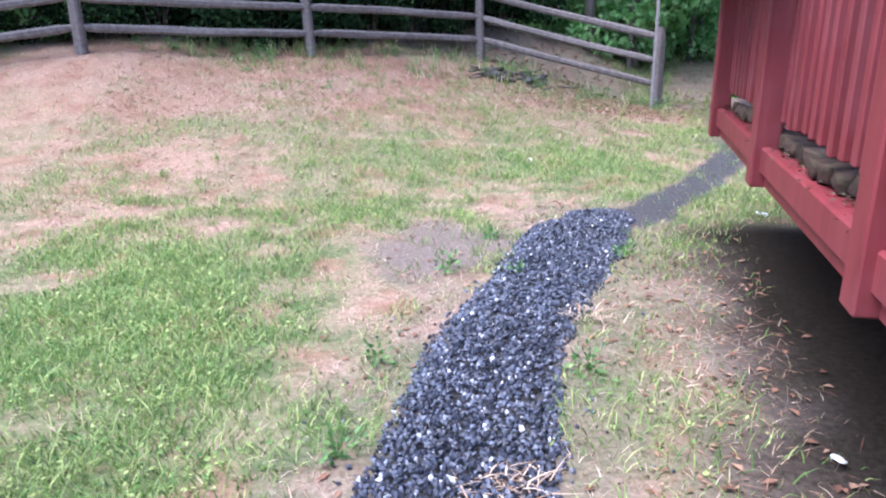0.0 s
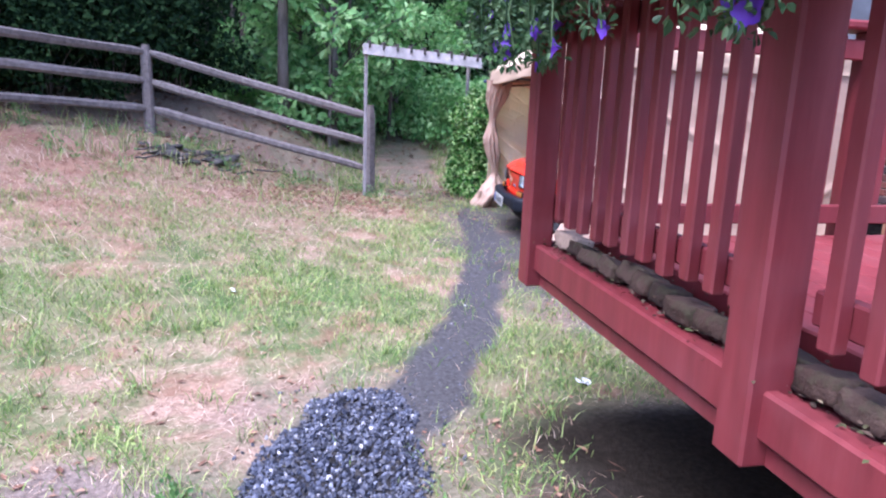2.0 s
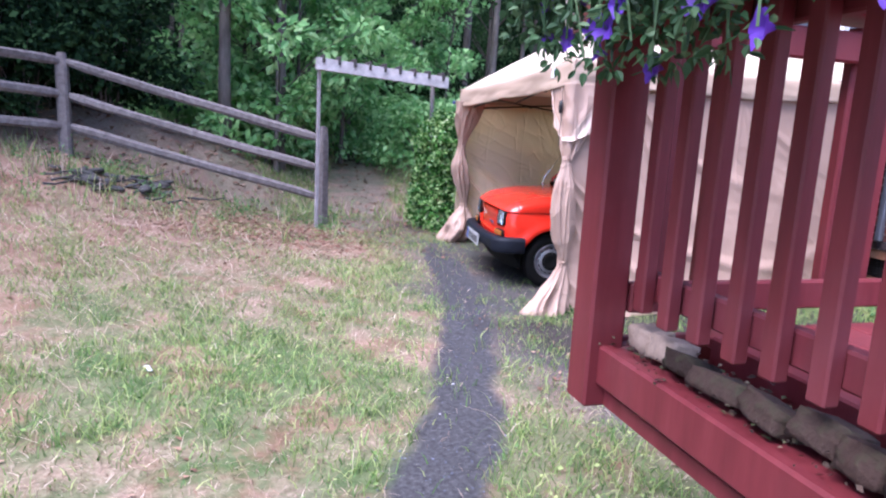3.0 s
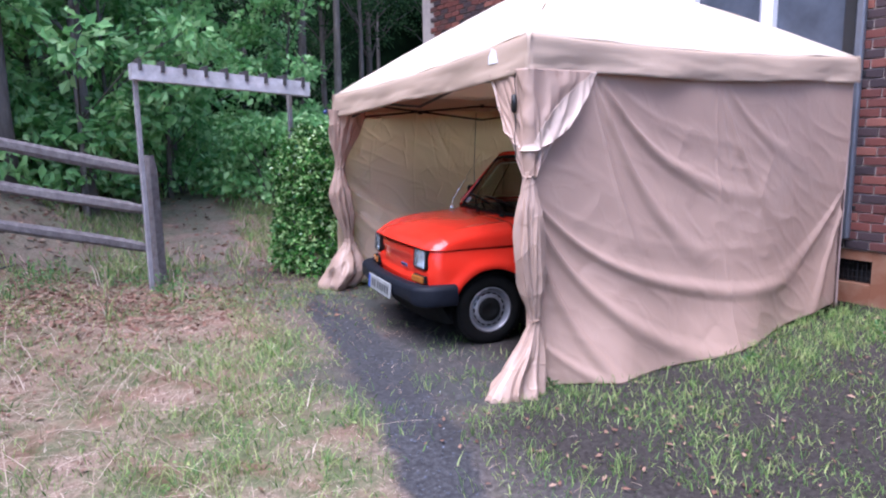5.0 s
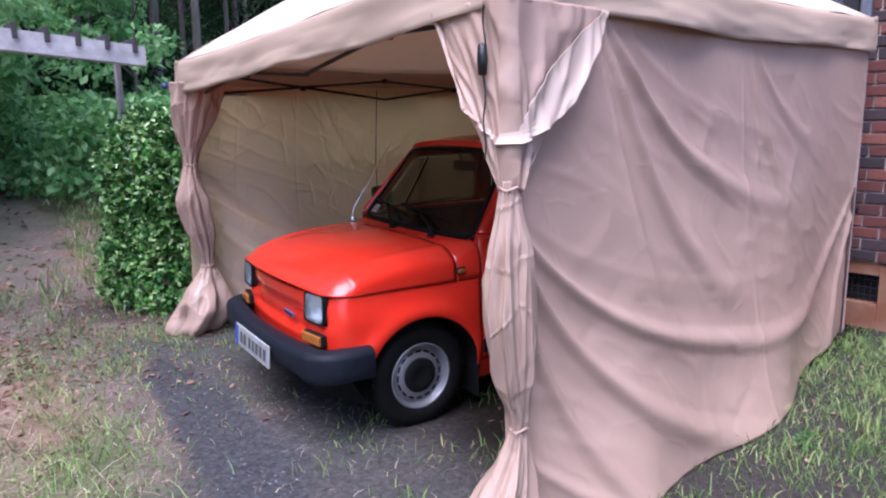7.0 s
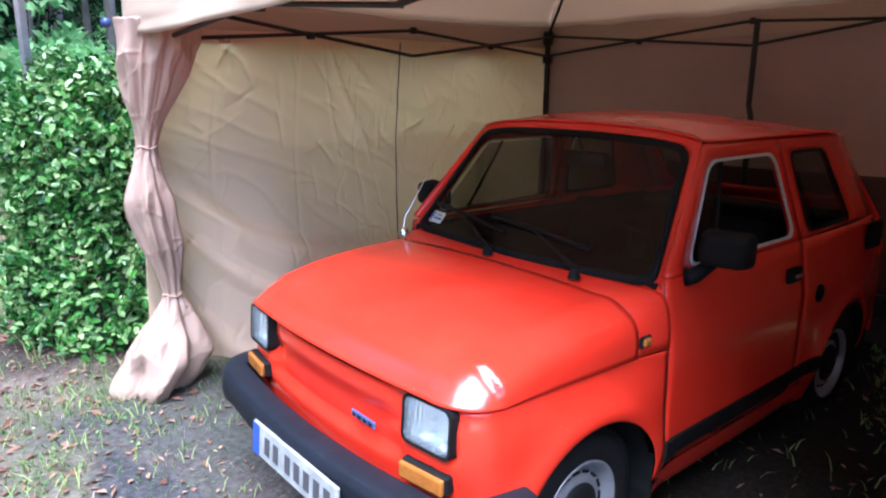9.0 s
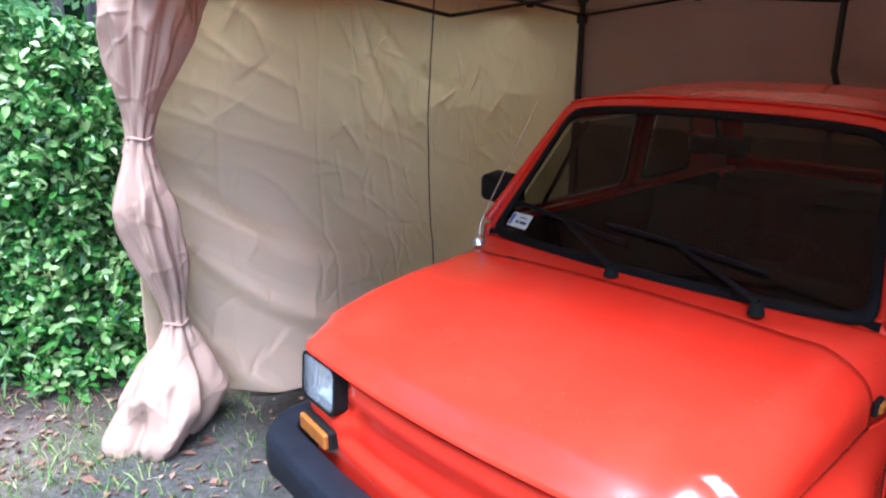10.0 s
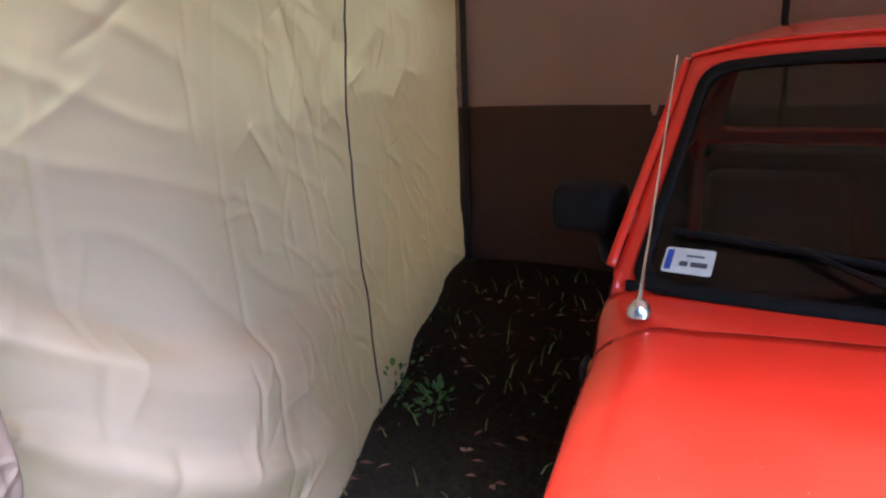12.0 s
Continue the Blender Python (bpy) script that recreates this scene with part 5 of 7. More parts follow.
def nose_plan():
    """The outline of the nose in plan, from one front door round to the other."""
    pts = []
    for x in columns(-0.335, 0.36, 20):
        pts.append((x, None))
    n = 14
    corner = []
    y0 = side_y(0.36, 0.6)
    for i in range(1, n + 1):
        a = math.pi / 2 * i / n
        corner.append((0.36 + 0.125 * math.sin(a) ** 0.9, y0 - 0.15 * (1 - math.cos(a))))
    front = [(0.485 + 0.045 * (1 - (y / (y0 - 0.15)) ** 2), y) for y in [lerp(y0 - 0.15, 0, i / 10) for i in range(1, 11)]]
    return pts, corner, front


def nose_panel():
    bm = bmesh.new()
    pts, corner, front = nose_plan()
    rows = 28
    grid = []

    def col(x, y, s, low):
        out = []
        for j in range(rows + 1):
            z = lerp(arch_low(x, low) if y is None else low, SEAM, j / rows)
            yy = side_y(x, z) if y is None else y * (1 - 0.027 * smoothstep(0.58, 0.74, z))
            xx = x
            if y is not None:
                back = 0.03 * max(0, (0.55 - z) / 0.25) + 0.012 * smoothstep(0.66, 0.725, z)
                xx = x - back - 0.065 * smoothstep(0.098, 0.072, abs(y - 0.49)) * smoothstep(0.082, 0.055, abs(z - 0.664))
                if x > 0.45 and abs(yy) < 0.41:
                    xx -= 0.028 * smoothstep(0.41, 0.38, abs(yy)) * smoothstep(0.5, 0.54, z) * smoothstep(0.72, 0.60, z)
            out.append(bm.verts.new((xx, s * yy, z)))
        return out

    left = [col(x, None, 1, 0.27 if x < 0 else 0.39) for x, _ in pts] + [col(x, y, 1, 0.37) for x, y in corner + front]
    right = [col(x, None, -1, 0.27 if x < 0 else 0.39) for x, _ in pts] + [col(x, y, -1, 0.37) for x, y in (corner + front)[:-1]]
    grid = left + right[::-1]
    for a, b in zip(grid, grid[1:]):
        for j in range(rows):
            bm.faces.new((a[j], b[j], b[j + 1], a[j + 1]))
    bmesh.ops.recalc_face_normals(bm, faces=bm.faces)
    return bm


HOOD_REAR = -0.197


def hood_edge(a, n=9.0):
    """How far up the crown of the bonnet stands, from its middle (0) to its side seam (1)."""
    return (1 - a ** n) ** 0.5


HOOD_LINE = [(-0.235, 0.908), (-0.1, 0.900), (0.1, 0.888), (0.25, 0.865), (0.38, 0.834), (0.46, 0.805), (0.52, 0.768), (0.545, 0.738)]


def hood_point(u, v):
    """u across from -1 to 1, v from the rear edge to the nose; the lid ends on the outline of the nose."""
    y0 = side_y(0.36, 0.6) * 0.973
    a = abs(u)
    if a < 0.75:
        q = a / 0.75
        fx, fy = 0.497 + 0.045 * (1 - q * q), (y0 - 0.15) * q
    else:
        t = (1 - (a - 0.75) / 0.25) * math.pi / 2
        fx, fy = 0.36 + 0.137 * math.sin(t) ** 0.9, y0 - 0.15 * (1 - math.cos(t))
    w = v ** 0.85
    x = lerp(HOOD_REAR, fx, w)
    y = lerp(side_y(HOOD_REAR, SEAM) * a, fy, w)
    y += a ** 8 * (side_y(min(x, 0.36), SEAM) - y) if x < 0.36 else 0.0
    edge = SEAM + 0.004
    top = smooth_at(HOOD_LINE, lerp(HOOD_REAR, 0.545, w))
    h = hood_edge(a)
    z = edge + max(0.0, top - 0.022 * a * a - edge) * h
    z += 0.010 * math.exp(-((a - 0.80) / 0.06) ** 2) * smoothstep(1.0, 0.8, v) * h
    return Vector((x, math.copysign(y, u), z))


def screen_point(u, v):
    """The windscreen's surface: u from -1 to 1 across, v from its foot to its head."""
    return Vector((-0.285 - 0.345 * v - 0.06 * u * u * (1 - 0.3 * v), u * (0.652 - 0.112 * v), 0.915 + 0.452 * v + 0.03 * (1 - u * u) * (v - 0.2) - 0.018 * abs(u) ** 6 * v))


def rear_point(u, v):
    return Vector((-2.26 + 0.36 * v + 0.05 * u * u, u * (0.61 - 0.09 * v), 0.955 + 0.365 * v))


def roof_z(x, y):
    base = smooth_at([(-1.95, 1.335), (-1.7, 1.38), (-1.2, 1.43), (-0.9, 1.43), (-0.7, 1.408), (-0.6, 1.381)], x)
    return base - (base - 1.352) * min(1.0, abs(y) / 0.535) ** 3.2


def wheel(parent, x, s):
    w = new("wheel")
    w.parent = parent
    w.location = (x, s * 0.575, 0.265)
    if s < 0:
        w.rotation_euler = (0, 0, math.pi)
    profile = [(0.165, -0.06), (0.20, -0.068), (0.235, -0.066), (0.252, -0.056), (0.262, -0.04), (0.266, 0.0), (0.262, 0.04), (0.252, 0.056), (0.235, 0.066), (0.205, 0.070), (0.175, 0.064), (0.165, 0.055)]
    t = lathe(profile, 56)
    part("tyre", t, RUBBER, w, "worn black tyre", True)
    tread = bmesh.new()
    for k in range(56):
        a = k * math.tau / 56
        for y in (-0.034, 0.0, 0.034):
            box(tread, -0.006, 0.0085, y - 0.013, y + 0.013, -0.010, 0.010, 0, Matrix.Rotation(-a, 4, "Y") @ Matrix.Translation((0.262, 0, 0)))
    part("tread", tread, RUBBER, w)
    r = lathe([(0.168, 0.056), (0.170, 0.062), (0.163, 0.064), (0.156, 0.052), (0.148, 0.022), (0.140, 0.016), (0.128, 0.028), (0.105, 0.042), (0.088, 0.046), (0.078, 0.040), (0.075, 0.025), (0.0, 0.025)], 56)
    part("rim", r, SILVER, w, "silver painted steel rim", True)
    slots = bmesh.new()
    for k in range(16):
        a = k * math.tau / 16
        box(slots, -0.006, 0.006, -0.003, 0.003, -0.016, 0.016, 0.002, Matrix.Rotation(-a, 4, "Y") @ Matrix.Translation((0.121, 0.0345, 0)) @ Matrix.Rotation(radians(28), 4, "Z"))
    part("rim_slot", slots, RUBBER, w)
    cap = lathe([(0.090, 0.030), (0.090, 0.048), (0.080, 0.056), (0.045, 0.060), (0.040, 0.056), (0.0, 0.056)], 40)
    part("hub_cap", cap, RUBBER, w, "black plastic hub cap", True)
    drum = lathe([(0.150, 0.012), (0.150, -0.05), (0.0, -0.05)], 32)
    part("brake_drum", drum, IRON, w)
    return w


def headlamp(car, s):
    x, y, z = 0.470, s * 0.490, 0.664
    yaw = -s * 0.10
    m = Matrix.Translation((x, y, z)) @ Matrix.Rotation(-yaw * 1.0, 4, "Z") @ Matrix.Rotation(radians(-4), 4, "Y")
    lamp = new("headlamp")
    lamp.parent = car
    lamp.matrix_local = m
    out = rounded([(-0.094, -0.075), (0.094, -0.075), (0.092, 0.068), (-0.092, 0.068)], 0.03)
    inn = rounded([(-0.085, -0.066), (0.085, -0.066), (0.083, 0.060), (-0.083, 0.060)], 0.026)

    def flat(d):
        return lambda a, b: (d, a, b)
    bz = ring(out, inn, flat(0.028))
    bez = part("bezel", bz, RUBBER, lamp, "black plastic bezel")
    thicken(bez, 0.05, -1.0)
    part("reflector", disc(inn, lambda a, b: (0.0 - 0.03 * (1 - (a / 0.1) ** 2 - (b / 0.09) ** 2), a, b), 6), REFLECTOR, lamp, "bright reflector", True)
    part("lens", thick_disc(inn, 0.014, 0.026, 0.010), LENS_FLUTED, lamp, "fluted clear lens", True)
    bulb = lathe([(0.0, 0.012), (0.012, 0.008), (0.014, -0.01), (0.0, -0.02)], 12, "x")
    part("bulb", bulb, CHROME, lamp)
    ind = new("indicator")
    ind.parent = car
    ind.matrix_local = Matrix.Translation((0.500, s * 0.495, 0.520)) @ Matrix.Rotation(-yaw * 1.4, 4, "Z")
    part("housing", block(-0.03, 0.010, -0.084, 0.084, -0.029, 0.028, 0.006), RUBBER, ind)
    part("lens", block(0.008, 0.024, -0.080, 0.080, -0.025, 0.024, 0.007, 2), AMBER, ind, "amber lens")


def thick_disc(outline, x0, x1, dome):
    bm = bmesh.new()
    a = disc(outline, lambda p, q: (x1 + dome * (1 - (p / 0.1) ** 2 - (q / 0.09) ** 2), p, q), 6)
    b = disc(outline, lambda p, q: (x0, p, q), 6)
    for src in (a, b):
        me = bpy.data.meshes.new("tmp")
        src.to_mesh(me)
        src.free()
        bm.from_mesh(me)
        bpy.data.meshes.remove(me)
    bmesh.ops.remove_doubles(bm, verts=bm.verts, dist=1e-6)
    edges = [e for e in bm.edges if e.is_boundary]
    bmesh.ops.bridge_loops(bm, edges=edges)
    bmesh.ops.recalc_face_normals(bm, faces=bm.faces)
    return bm


def ribbed_mirror():
    k = Mat("lamp_reflector", 0.16, 1.0)
    k.color(k.ramp(k.noise(40.0), [(0.3, (0.70, 0.73, 0.76)), (0.7, (0.88, 0.90, 0.92))]))
    w = k.node("ShaderNodeTexWave", Scale=26.0, Distortion=1.2)
    w.bands_direction = "Y"
    k.link(k.co, w.inputs["Vector"])
    k.bump(k.maths("ADD", w.outputs["Fac"], k.noise(55.0, 2.0)), 0.9, 0.006)
    return k.m


REFLECTOR = ribbed_mirror()


def fluted():
    k = Mat("fluted_lamp_glass", 0.08, 0.0, 0.6)
    k.color((0.75, 0.85, 0.95))
    k.b.inputs["Alpha"].default_value = 0.15
    w = k.node("ShaderNodeTexWave", Scale=22.0, Distortion=0.0)
    w.bands_direction = "Y"
    k.link(k.co, w.inputs["Vector"])
    k.bump(w.outputs["Fac"], 1.0, 0.004)
    return k.m


LENS_FLUTED = fluted()


def sweep(path, section, closed=True):
    """Carries a section of (out, up) points along a level path of (x, y)."""
    bm = bmesh.new()
    rows = []
    for i, (x, y) in enumerate(path):
        x0, y0 = path[max(0, i - 1)]
        x1, y1 = path[min(len(path) - 1, i + 1)]
        d = Vector((x1 - x0, y1 - y0)).normalized()
        n = Vector((d.y, -d.x))
        rows.append([bm.verts.new((x + n.x * o, y + n.y * o, z)) for o, z in section])
    k = len(section)
    for a, b in zip(rows, rows[1:]):
        for j in range(k if closed else k - 1):
            bm.faces.new((a[j], a[(j + 1) % k], b[(j + 1) % k], b[j]))
    if closed:
        bm.faces.new(rows[0])
        bm.faces.new(rows[-1][::-1])
    bmesh.ops.recalc_face_normals(bm, faces=bm.faces)
    return bm


def bumper_path(ext, back):
    pts = []
    for s in (-1, 1):
        half = [(back, s * (0.685 + ext)), (back + 0.10, s * (0.682 + ext))]
        for i in range(1, 10):
            a = math.pi / 2 * i / 9
            half.append((0.44 + (0.13 + ext) * math.sin(a), s * (0.55 + (0.132 + ext) * math.cos(a))))
        for y in (0.42, 0.3, 0.15):
            half.append((0.57 + ext + 0.045 * (1 - (y / 0.54) ** 2), s * y))
        if s < 0:
            pts += half + [(0.615 + ext, 0.0)]
        else:
            pts += half[::-1]
    return pts


def dense(outline):
    """Adds points along the long sides of an outline, so that it can follow a curved surface."""
    out = []
    for (x0, y0), (x1, y1) in zip(outline, outline[1:] + outline[:1]):
        out.append((x0, y0))
        if math.hypot(x1 - x0, y1 - y0) > 0.4:
            out += [(lerp(x0, x1, k / 12), lerp(y0, y1, k / 12)) for k in range(1, 12)]
    return out


def build_car():
    f = Vector((-0.933, 0.36, 0)).normalized()
    base = Matrix(((f.x, -f.y, 0, 4.958), (f.y, f.x, 0, 8.782), (0, 0, 1, -0.075), (0, 0, 0, 1)))
    car = thing("small_car", "small red two-door hatchback parked under the canopy", "car", base)
    # outer skin
    part("front_wing_panel", nose_panel(), PAINT, car, smooth=True)
    thicken(car.children[-1], 0.004)
    hood = part("bonnet", sheet(120, 48, lambda u, v: hood_point(math.copysign(1 - (1 - abs(2 * u - 1)) ** 1.6, 2 * u - 1), v)), PAINT, car, "dusty red bonnet lid", True)
    thicken(hood, 0.006)
    row = [hood_point(2 * i / 60 - 1, 0.0) + Vector((-0.005, 0, 0.002)) for i in range(61)]
    part("bonnet_seal", tube(row, 0.0028, 5), RUBBER, car, "dark seal behind the bonnet")
    for s in (1, -1):
        part("bonnet_seal", tube([(x, s * (side_y(x, SEAM) + 0.001), SEAM + 0.002) for x in [lerp(HOOD_REAR, 0.36, i / 20) for i in range(21)]], 0.002, 5), RUBBER, car)
        part("door_seal", tube([(-0.340, s * (side_y(-0.34, z) - 0.001), z) for z in [lerp(0.30, 0.94, i / 12) for i in range(13)]], 0.0018, 5), RUBBER, car)
        part("door_seal", tube([(-1.3185, s * (side_y(-1.3185, z) - 0.001), z) for z in [lerp(0.30, 0.94, i / 12) for i in range(13)]], 0.0018, 5), RUBBER, car)
    cowl = part("scuttle_panel", sheet(120, 8, lambda u, v: cowl_point(math.copysign(1 - (1 - abs(2 * u - 1)) ** 1.6, 2 * u - 1), v)), PAINT, car, smooth=True)
    thicken(cowl, 0.004)
    for s in (1, -1):
        door = part("door", side_panel(-0.340, -1.317, 0.30, 0.945, s), PAINT, car, smooth=True)
        thicken(door, 0.02)
        quarter = part("rear_quarter_panel", side_panel(-1.322, -2.42, 0.27, lambda x: 0.945 if x > -2.25 else lerp(0.945, 0.90, (-2.25 - x) / 0.17), s), PAINT, car, smooth=True)
        thicken(quarter, 0.006)
        part("sill", side_panel(-0.335, -1.55, 0.185, 0.293, s, 12, 4), PAINT, car, smooth=True)
        strip = side_panel(-0.345, -1.54, 0.335, 0.405, s, 12, 3)
        for v in strip.verts:
            v.co.y += s * 0.008
        thicken(part("side_moulding", strip, RUBBER, car, "black rubber moulding"), 0.012)

        def skin(x, z, s=s):
            return (x, s * side_y(x, z), z)
        # door window frame, then the fixed rear window frame
        o = rounded([(-0.345, 0.948), (-1.316, 0.948), (-1.245, 1.354), (-0.69, 1.354)], 0.03)
        i = rounded([(-0.47, 0.965), (-1.255, 0.965), (-1.185, 1.297), (-0.70, 1.297)], 0.06)
        fr = part("window_surround", ring(o, i, skin, None, 2), PAINT, door, smooth=True)
        thicken(fr, 0.02)
        i3 = rounded([(-0.482, 0.976), (-1.244, 0.976), (-1.175, 1.287), (-0.705, 1.287)], 0.057)
        bead = part("window_bead", ring(i, i3, lambda x, z: (x, s * (side_y(x, z) + 0.004), z)), WINDOW_TRIM, door, "thin bright window trim")
        thicken(bead, 0.008)
        part("quarterlight_bar", tube([(-0.66, s * (side_y(-0.66, 0.97) - 0.012), 0.97), (-0.80, s * (side_y(-0.8, 1.285) - 0.012), 1.285)], 0.008, 6), RUBBER, door)
        tri = [(-0.49, 0.98), (-0.65, 0.98), (-0.785, 1.28), (-0.71, 1.28)]
        bm = bmesh.new()
        bm.faces.new([bm.verts.new((x, s * (side_y(x, z) - 0.012), z)) for x, z in tri])
        part("quarterlight", bm, PANE, door, "small fixed front pane")
        if s < 0:
            bm = bmesh.new()
            bm.faces.new([bm.verts.new((x, s * (side_y(x, z) - 0.012), z)) for x, z in ((-0.66, 0.98), (-1.24, 0.98), (-1.172, 1.284), (-0.795, 1.284))])
            part("door_glass", bm, PANE, door)
        o = rounded([(-1.322, 0.948), (-2.20, 0.948), (-1.90, 1.335), (-1.252, 1.354)], 0.02)
        i = rounded([(-1.385, 0.965), (-1.845, 0.965), (-1.66, 1.29), (-1.315, 1.297)], 0.05)
        fr = part("window_surround", ring(o, i, skin, None, 3), PAINT, quarter, smooth=True)
        thicken(fr, 0.02)
        i3 = rounded([(-1.40, 0.98), (-1.825, 0.98), (-1.65, 1.277), (-1.328, 1.283)], 0.045)
        seal = part("window_seal", ring(i, i3, lambda x, z: (x, s * (side_y(x, z) + 0.002), z)), RUBBER, quarter)
        thicken(seal, 0.008)
        part("rear_side_glass", disc(i3, lambda x, z: (x, s * (side_y(x, z) - 0.008), z), 2), PANE, quarter)
        # fittings
        h = new("door_handle")
        h.parent = door
        part("escutcheon", block(-1.25, -1.15, s * 0.682 - 0.014, s * 0.682 + 0.014, 0.795, 0.855, 0.006), RUBBER, h)
        part("lever", block(-1.235, -1.175, s * 0.698 - 0.006, s * 0.698 + 0.006, 0.815, 0.832, 0.004), CHROME, h, "bright lever")
        part("filler_cap", lathe([(0.0, 0.022), (0.038, 0.020), (0.042, 0.0)], 20), RUBBER, quarter, "black round cap", True, Matrix.Translation((-1.47, s * 0.672, 0.70)) @ (Matrix.Identity(4) if s > 0 else Matrix.Rotation(math.pi, 4, "Z")))
        part("air_intake", block(-2.16, -2.02, s * 0.665 - 0.02, s * 0.665 + 0.012, 0.80, 0.93, 0.012), RUBBER, quarter, "black louvred air intake")
        rep = part("side_repeater", block(-0.248, -0.205, s * 0.672 - 0.012, s * 0.672 + 0.010, 0.764, 0.792, 0.007), AMBER, car, "small amber side repeater")
        part("repeater_base", block(-0.254, -0.199, s * 0.672 - 0.012, s * 0.672 + 0.003, 0.758, 0.798, 0.006), RUBBER, rep)
        # mirrors
        mir = new("door_mirror")
        mir.parent = door
        bm = bmesh.new()
        box(bm, -0.055, 0.055, -0.085, 0.085, -0.055, 0.065, 0.028, None, 3)
        for v in bm.verts:
            if v.co.x > 0:
                v.co.y *= 0.88
                v.co.z *= 0.88
        part("mirror_shell", bm, RUBBER, mir, "black plastic mirror shell", True, Matrix.Translation((-0.53, s * 0.738, 1.03)) @ Matrix.Rotation(s * radians(12), 4, "Z"))
        part("mirror_glass", block(-0.059, -0.056, -0.072, 0.072, -0.045, 0.052), CHROME, mir, "", False, Matrix.Translation((-0.53, s * 0.738, 1.03)) @ Matrix.Rotation(s * radians(12), 4, "Z"))
        part("mirror_foot", tube([(-0.46, s * 0.645, 0.94), (-0.47, s * 0.67, 0.945), (-0.52, s * 0.70, 0.985)], 0.024, 8, [0.034, 0.028, 0.022]), RUBBER, mir, smooth=True)
        for x in (0.0, -WHEELBASE):
            wheel(car, x, s)
            liner = bmesh.new()
            pts = [(x + ARCH_R * 1.02 * math.cos(a), 0.265 + ARCH_R * 1.02 * math.sin(a)) for a in [math.pi * i / 18 for i in range(-1, 20)]]
            rows = [[liner.verts.new((px, s * yy, pz)) for px, pz in pts] for yy in (0.44, 0.665)]
            for j in range(len(pts) - 1):
                liner.faces.new((rows[0][j], rows[0][j + 1], rows[1][j + 1], rows[1][j]))
            liner.faces.new([rows[0][j] for j in range(len(pts))])
            part("wheel_arch_liner", liner, RUBBER, car)
        flap = part("mud_flap", block(-0.335, -0.32, s * 0.58 - 0.09, s * 0.58 + 0.09, 0.09, 0.36, 0.004), RUBBER, car, "black rubber mud flap")
        headlamp(car, s)
    roof = part("roof", sheet(30, 26, lambda u, v: roof_point_car(u, v)), PAINT, car, "plain red roof", True)
    thicken(roof, 0.006)
    # windscreen: red frame, rubber seal, glass
    o = dense(rounded([(-1.0, -0.02), (1.0, -0.02), (1.0, 1.025), (-1.0, 1.025)], 0.02))
    i = dense(rounded([(-0.945, 0.0), (0.945, 0.0), (0.945, 0.955), (-0.945, 0.955)], 0.10))
    thicken(part("windscreen_frame", ring(o, i, screen_point, None, 3), PAINT, car, smooth=True), 0.02)
    i3 = dense(rounded([(-0.905, 0.05), (0.905, 0.05), (0.905, 0.915), (-0.905, 0.915)], 0.10))
    thicken(part("windscreen_seal", ring(i, i3, lambda a, b: screen_point(a, b) + Vector((0.006, 0, 0.004)), None, 2), RUBBER, car, "black rubber windscreen seal", True), 0.012)
    ws = part("windscreen", disc(i3, screen_point, 6), PANE, car, smooth=True)
    ws.visible_shadow = True
    o = rounded([(-1.0, -0.02), (1.0, -0.02), (1.0, 1.02), (-1.0, 1.02)], 0.02)
    i = rounded([(-0.84, 0.12), (0.84, 0.12), (0.84, 0.88), (-0.84, 0.88)], 0.10)
    hatch = part("tailgate", ring(o, i, rear_point, None, 3), PAINT, car, smooth=True)
    thicken(hatch, 0.02)
    part("rear_window", disc(i, rear_point, 3), PANE, hatch)
    tail = part("tail_panel", sheet(20, 10, lambda u, v: (lerp(-2.27, -2.43, min(1, v * 3)) if v < 0.34 else -2.43 + 0.03 * (v - 0.34), lerp(-0.61, 0.61, u), lerp(0.95, 0.30, v))), PAINT, car, smooth=True)
    thicken(tail, 0.006)
    for s in (1, -1):
        part("tail_lamp", block(-2.45, -2.42, s * 0.5 - 0.07, s * 0.5 + 0.07, 0.55, 0.70, 0.01), AMBER, car)
    part("rear_bumper", block(-2.53, -2.43, -0.66, 0.66, 0.36, 0.48, 0.03, 2), BUMPER, car)
    # front bumper and its plate
    sec = [(-0.05, 0.385), (0.012, 0.372), (0.040, 0.382), (0.048, 0.42), (0.045, 0.468), (0.030, 0.490), (0.0, 0.496), (-0.05, 0.493)]
    bp = sweep(bumper_path(0.0, 0.295), sec)
    for v in bp.verts:
        if v.co.z < 0.42:
            v.co.z -= 0.03 * smoothstep(0.50, 0.66, abs(v.co.y))
    bumper = part("front_bumper", bp, BUMPER, car, "weathered grey-black plastic bumper", True)
    bmod = bumper.modifiers.new("soft_edge", "BEVEL")
    bmod.width, bmod.segments = 0.006, 2
    plate = new("number_plate")
    plate.parent = bumper
    plate.matrix_local = Matrix.Translation((0.672, 0.06, 0.405)) @ Matrix.Rotation(radians(-4), 4, "Y")
    part("plate", block(-0.012, 0.0, -0.26, 0.26, -0.056, 0.056, 0.003), PLATE_WHITE, plate, "white plate")
    part("blue_band", block(0.001, 0.003, -0.258, -0.215, -0.052, 0.052), BLUE, plate)
    for k in range(7):
        y = -0.175 + k * 0.058 + (0.02 if k > 1 else 0)
        part("plate_bar", block(0.001, 0.003, y, y + 0.034, -0.030, 0.030, 0.004), INK, plate)
    part("grille_badge", block(0.515, 0.523, 0.17, 0.29, 0.575, 0.598, 0.003), BADGE, car, "small blue bonnet badge")
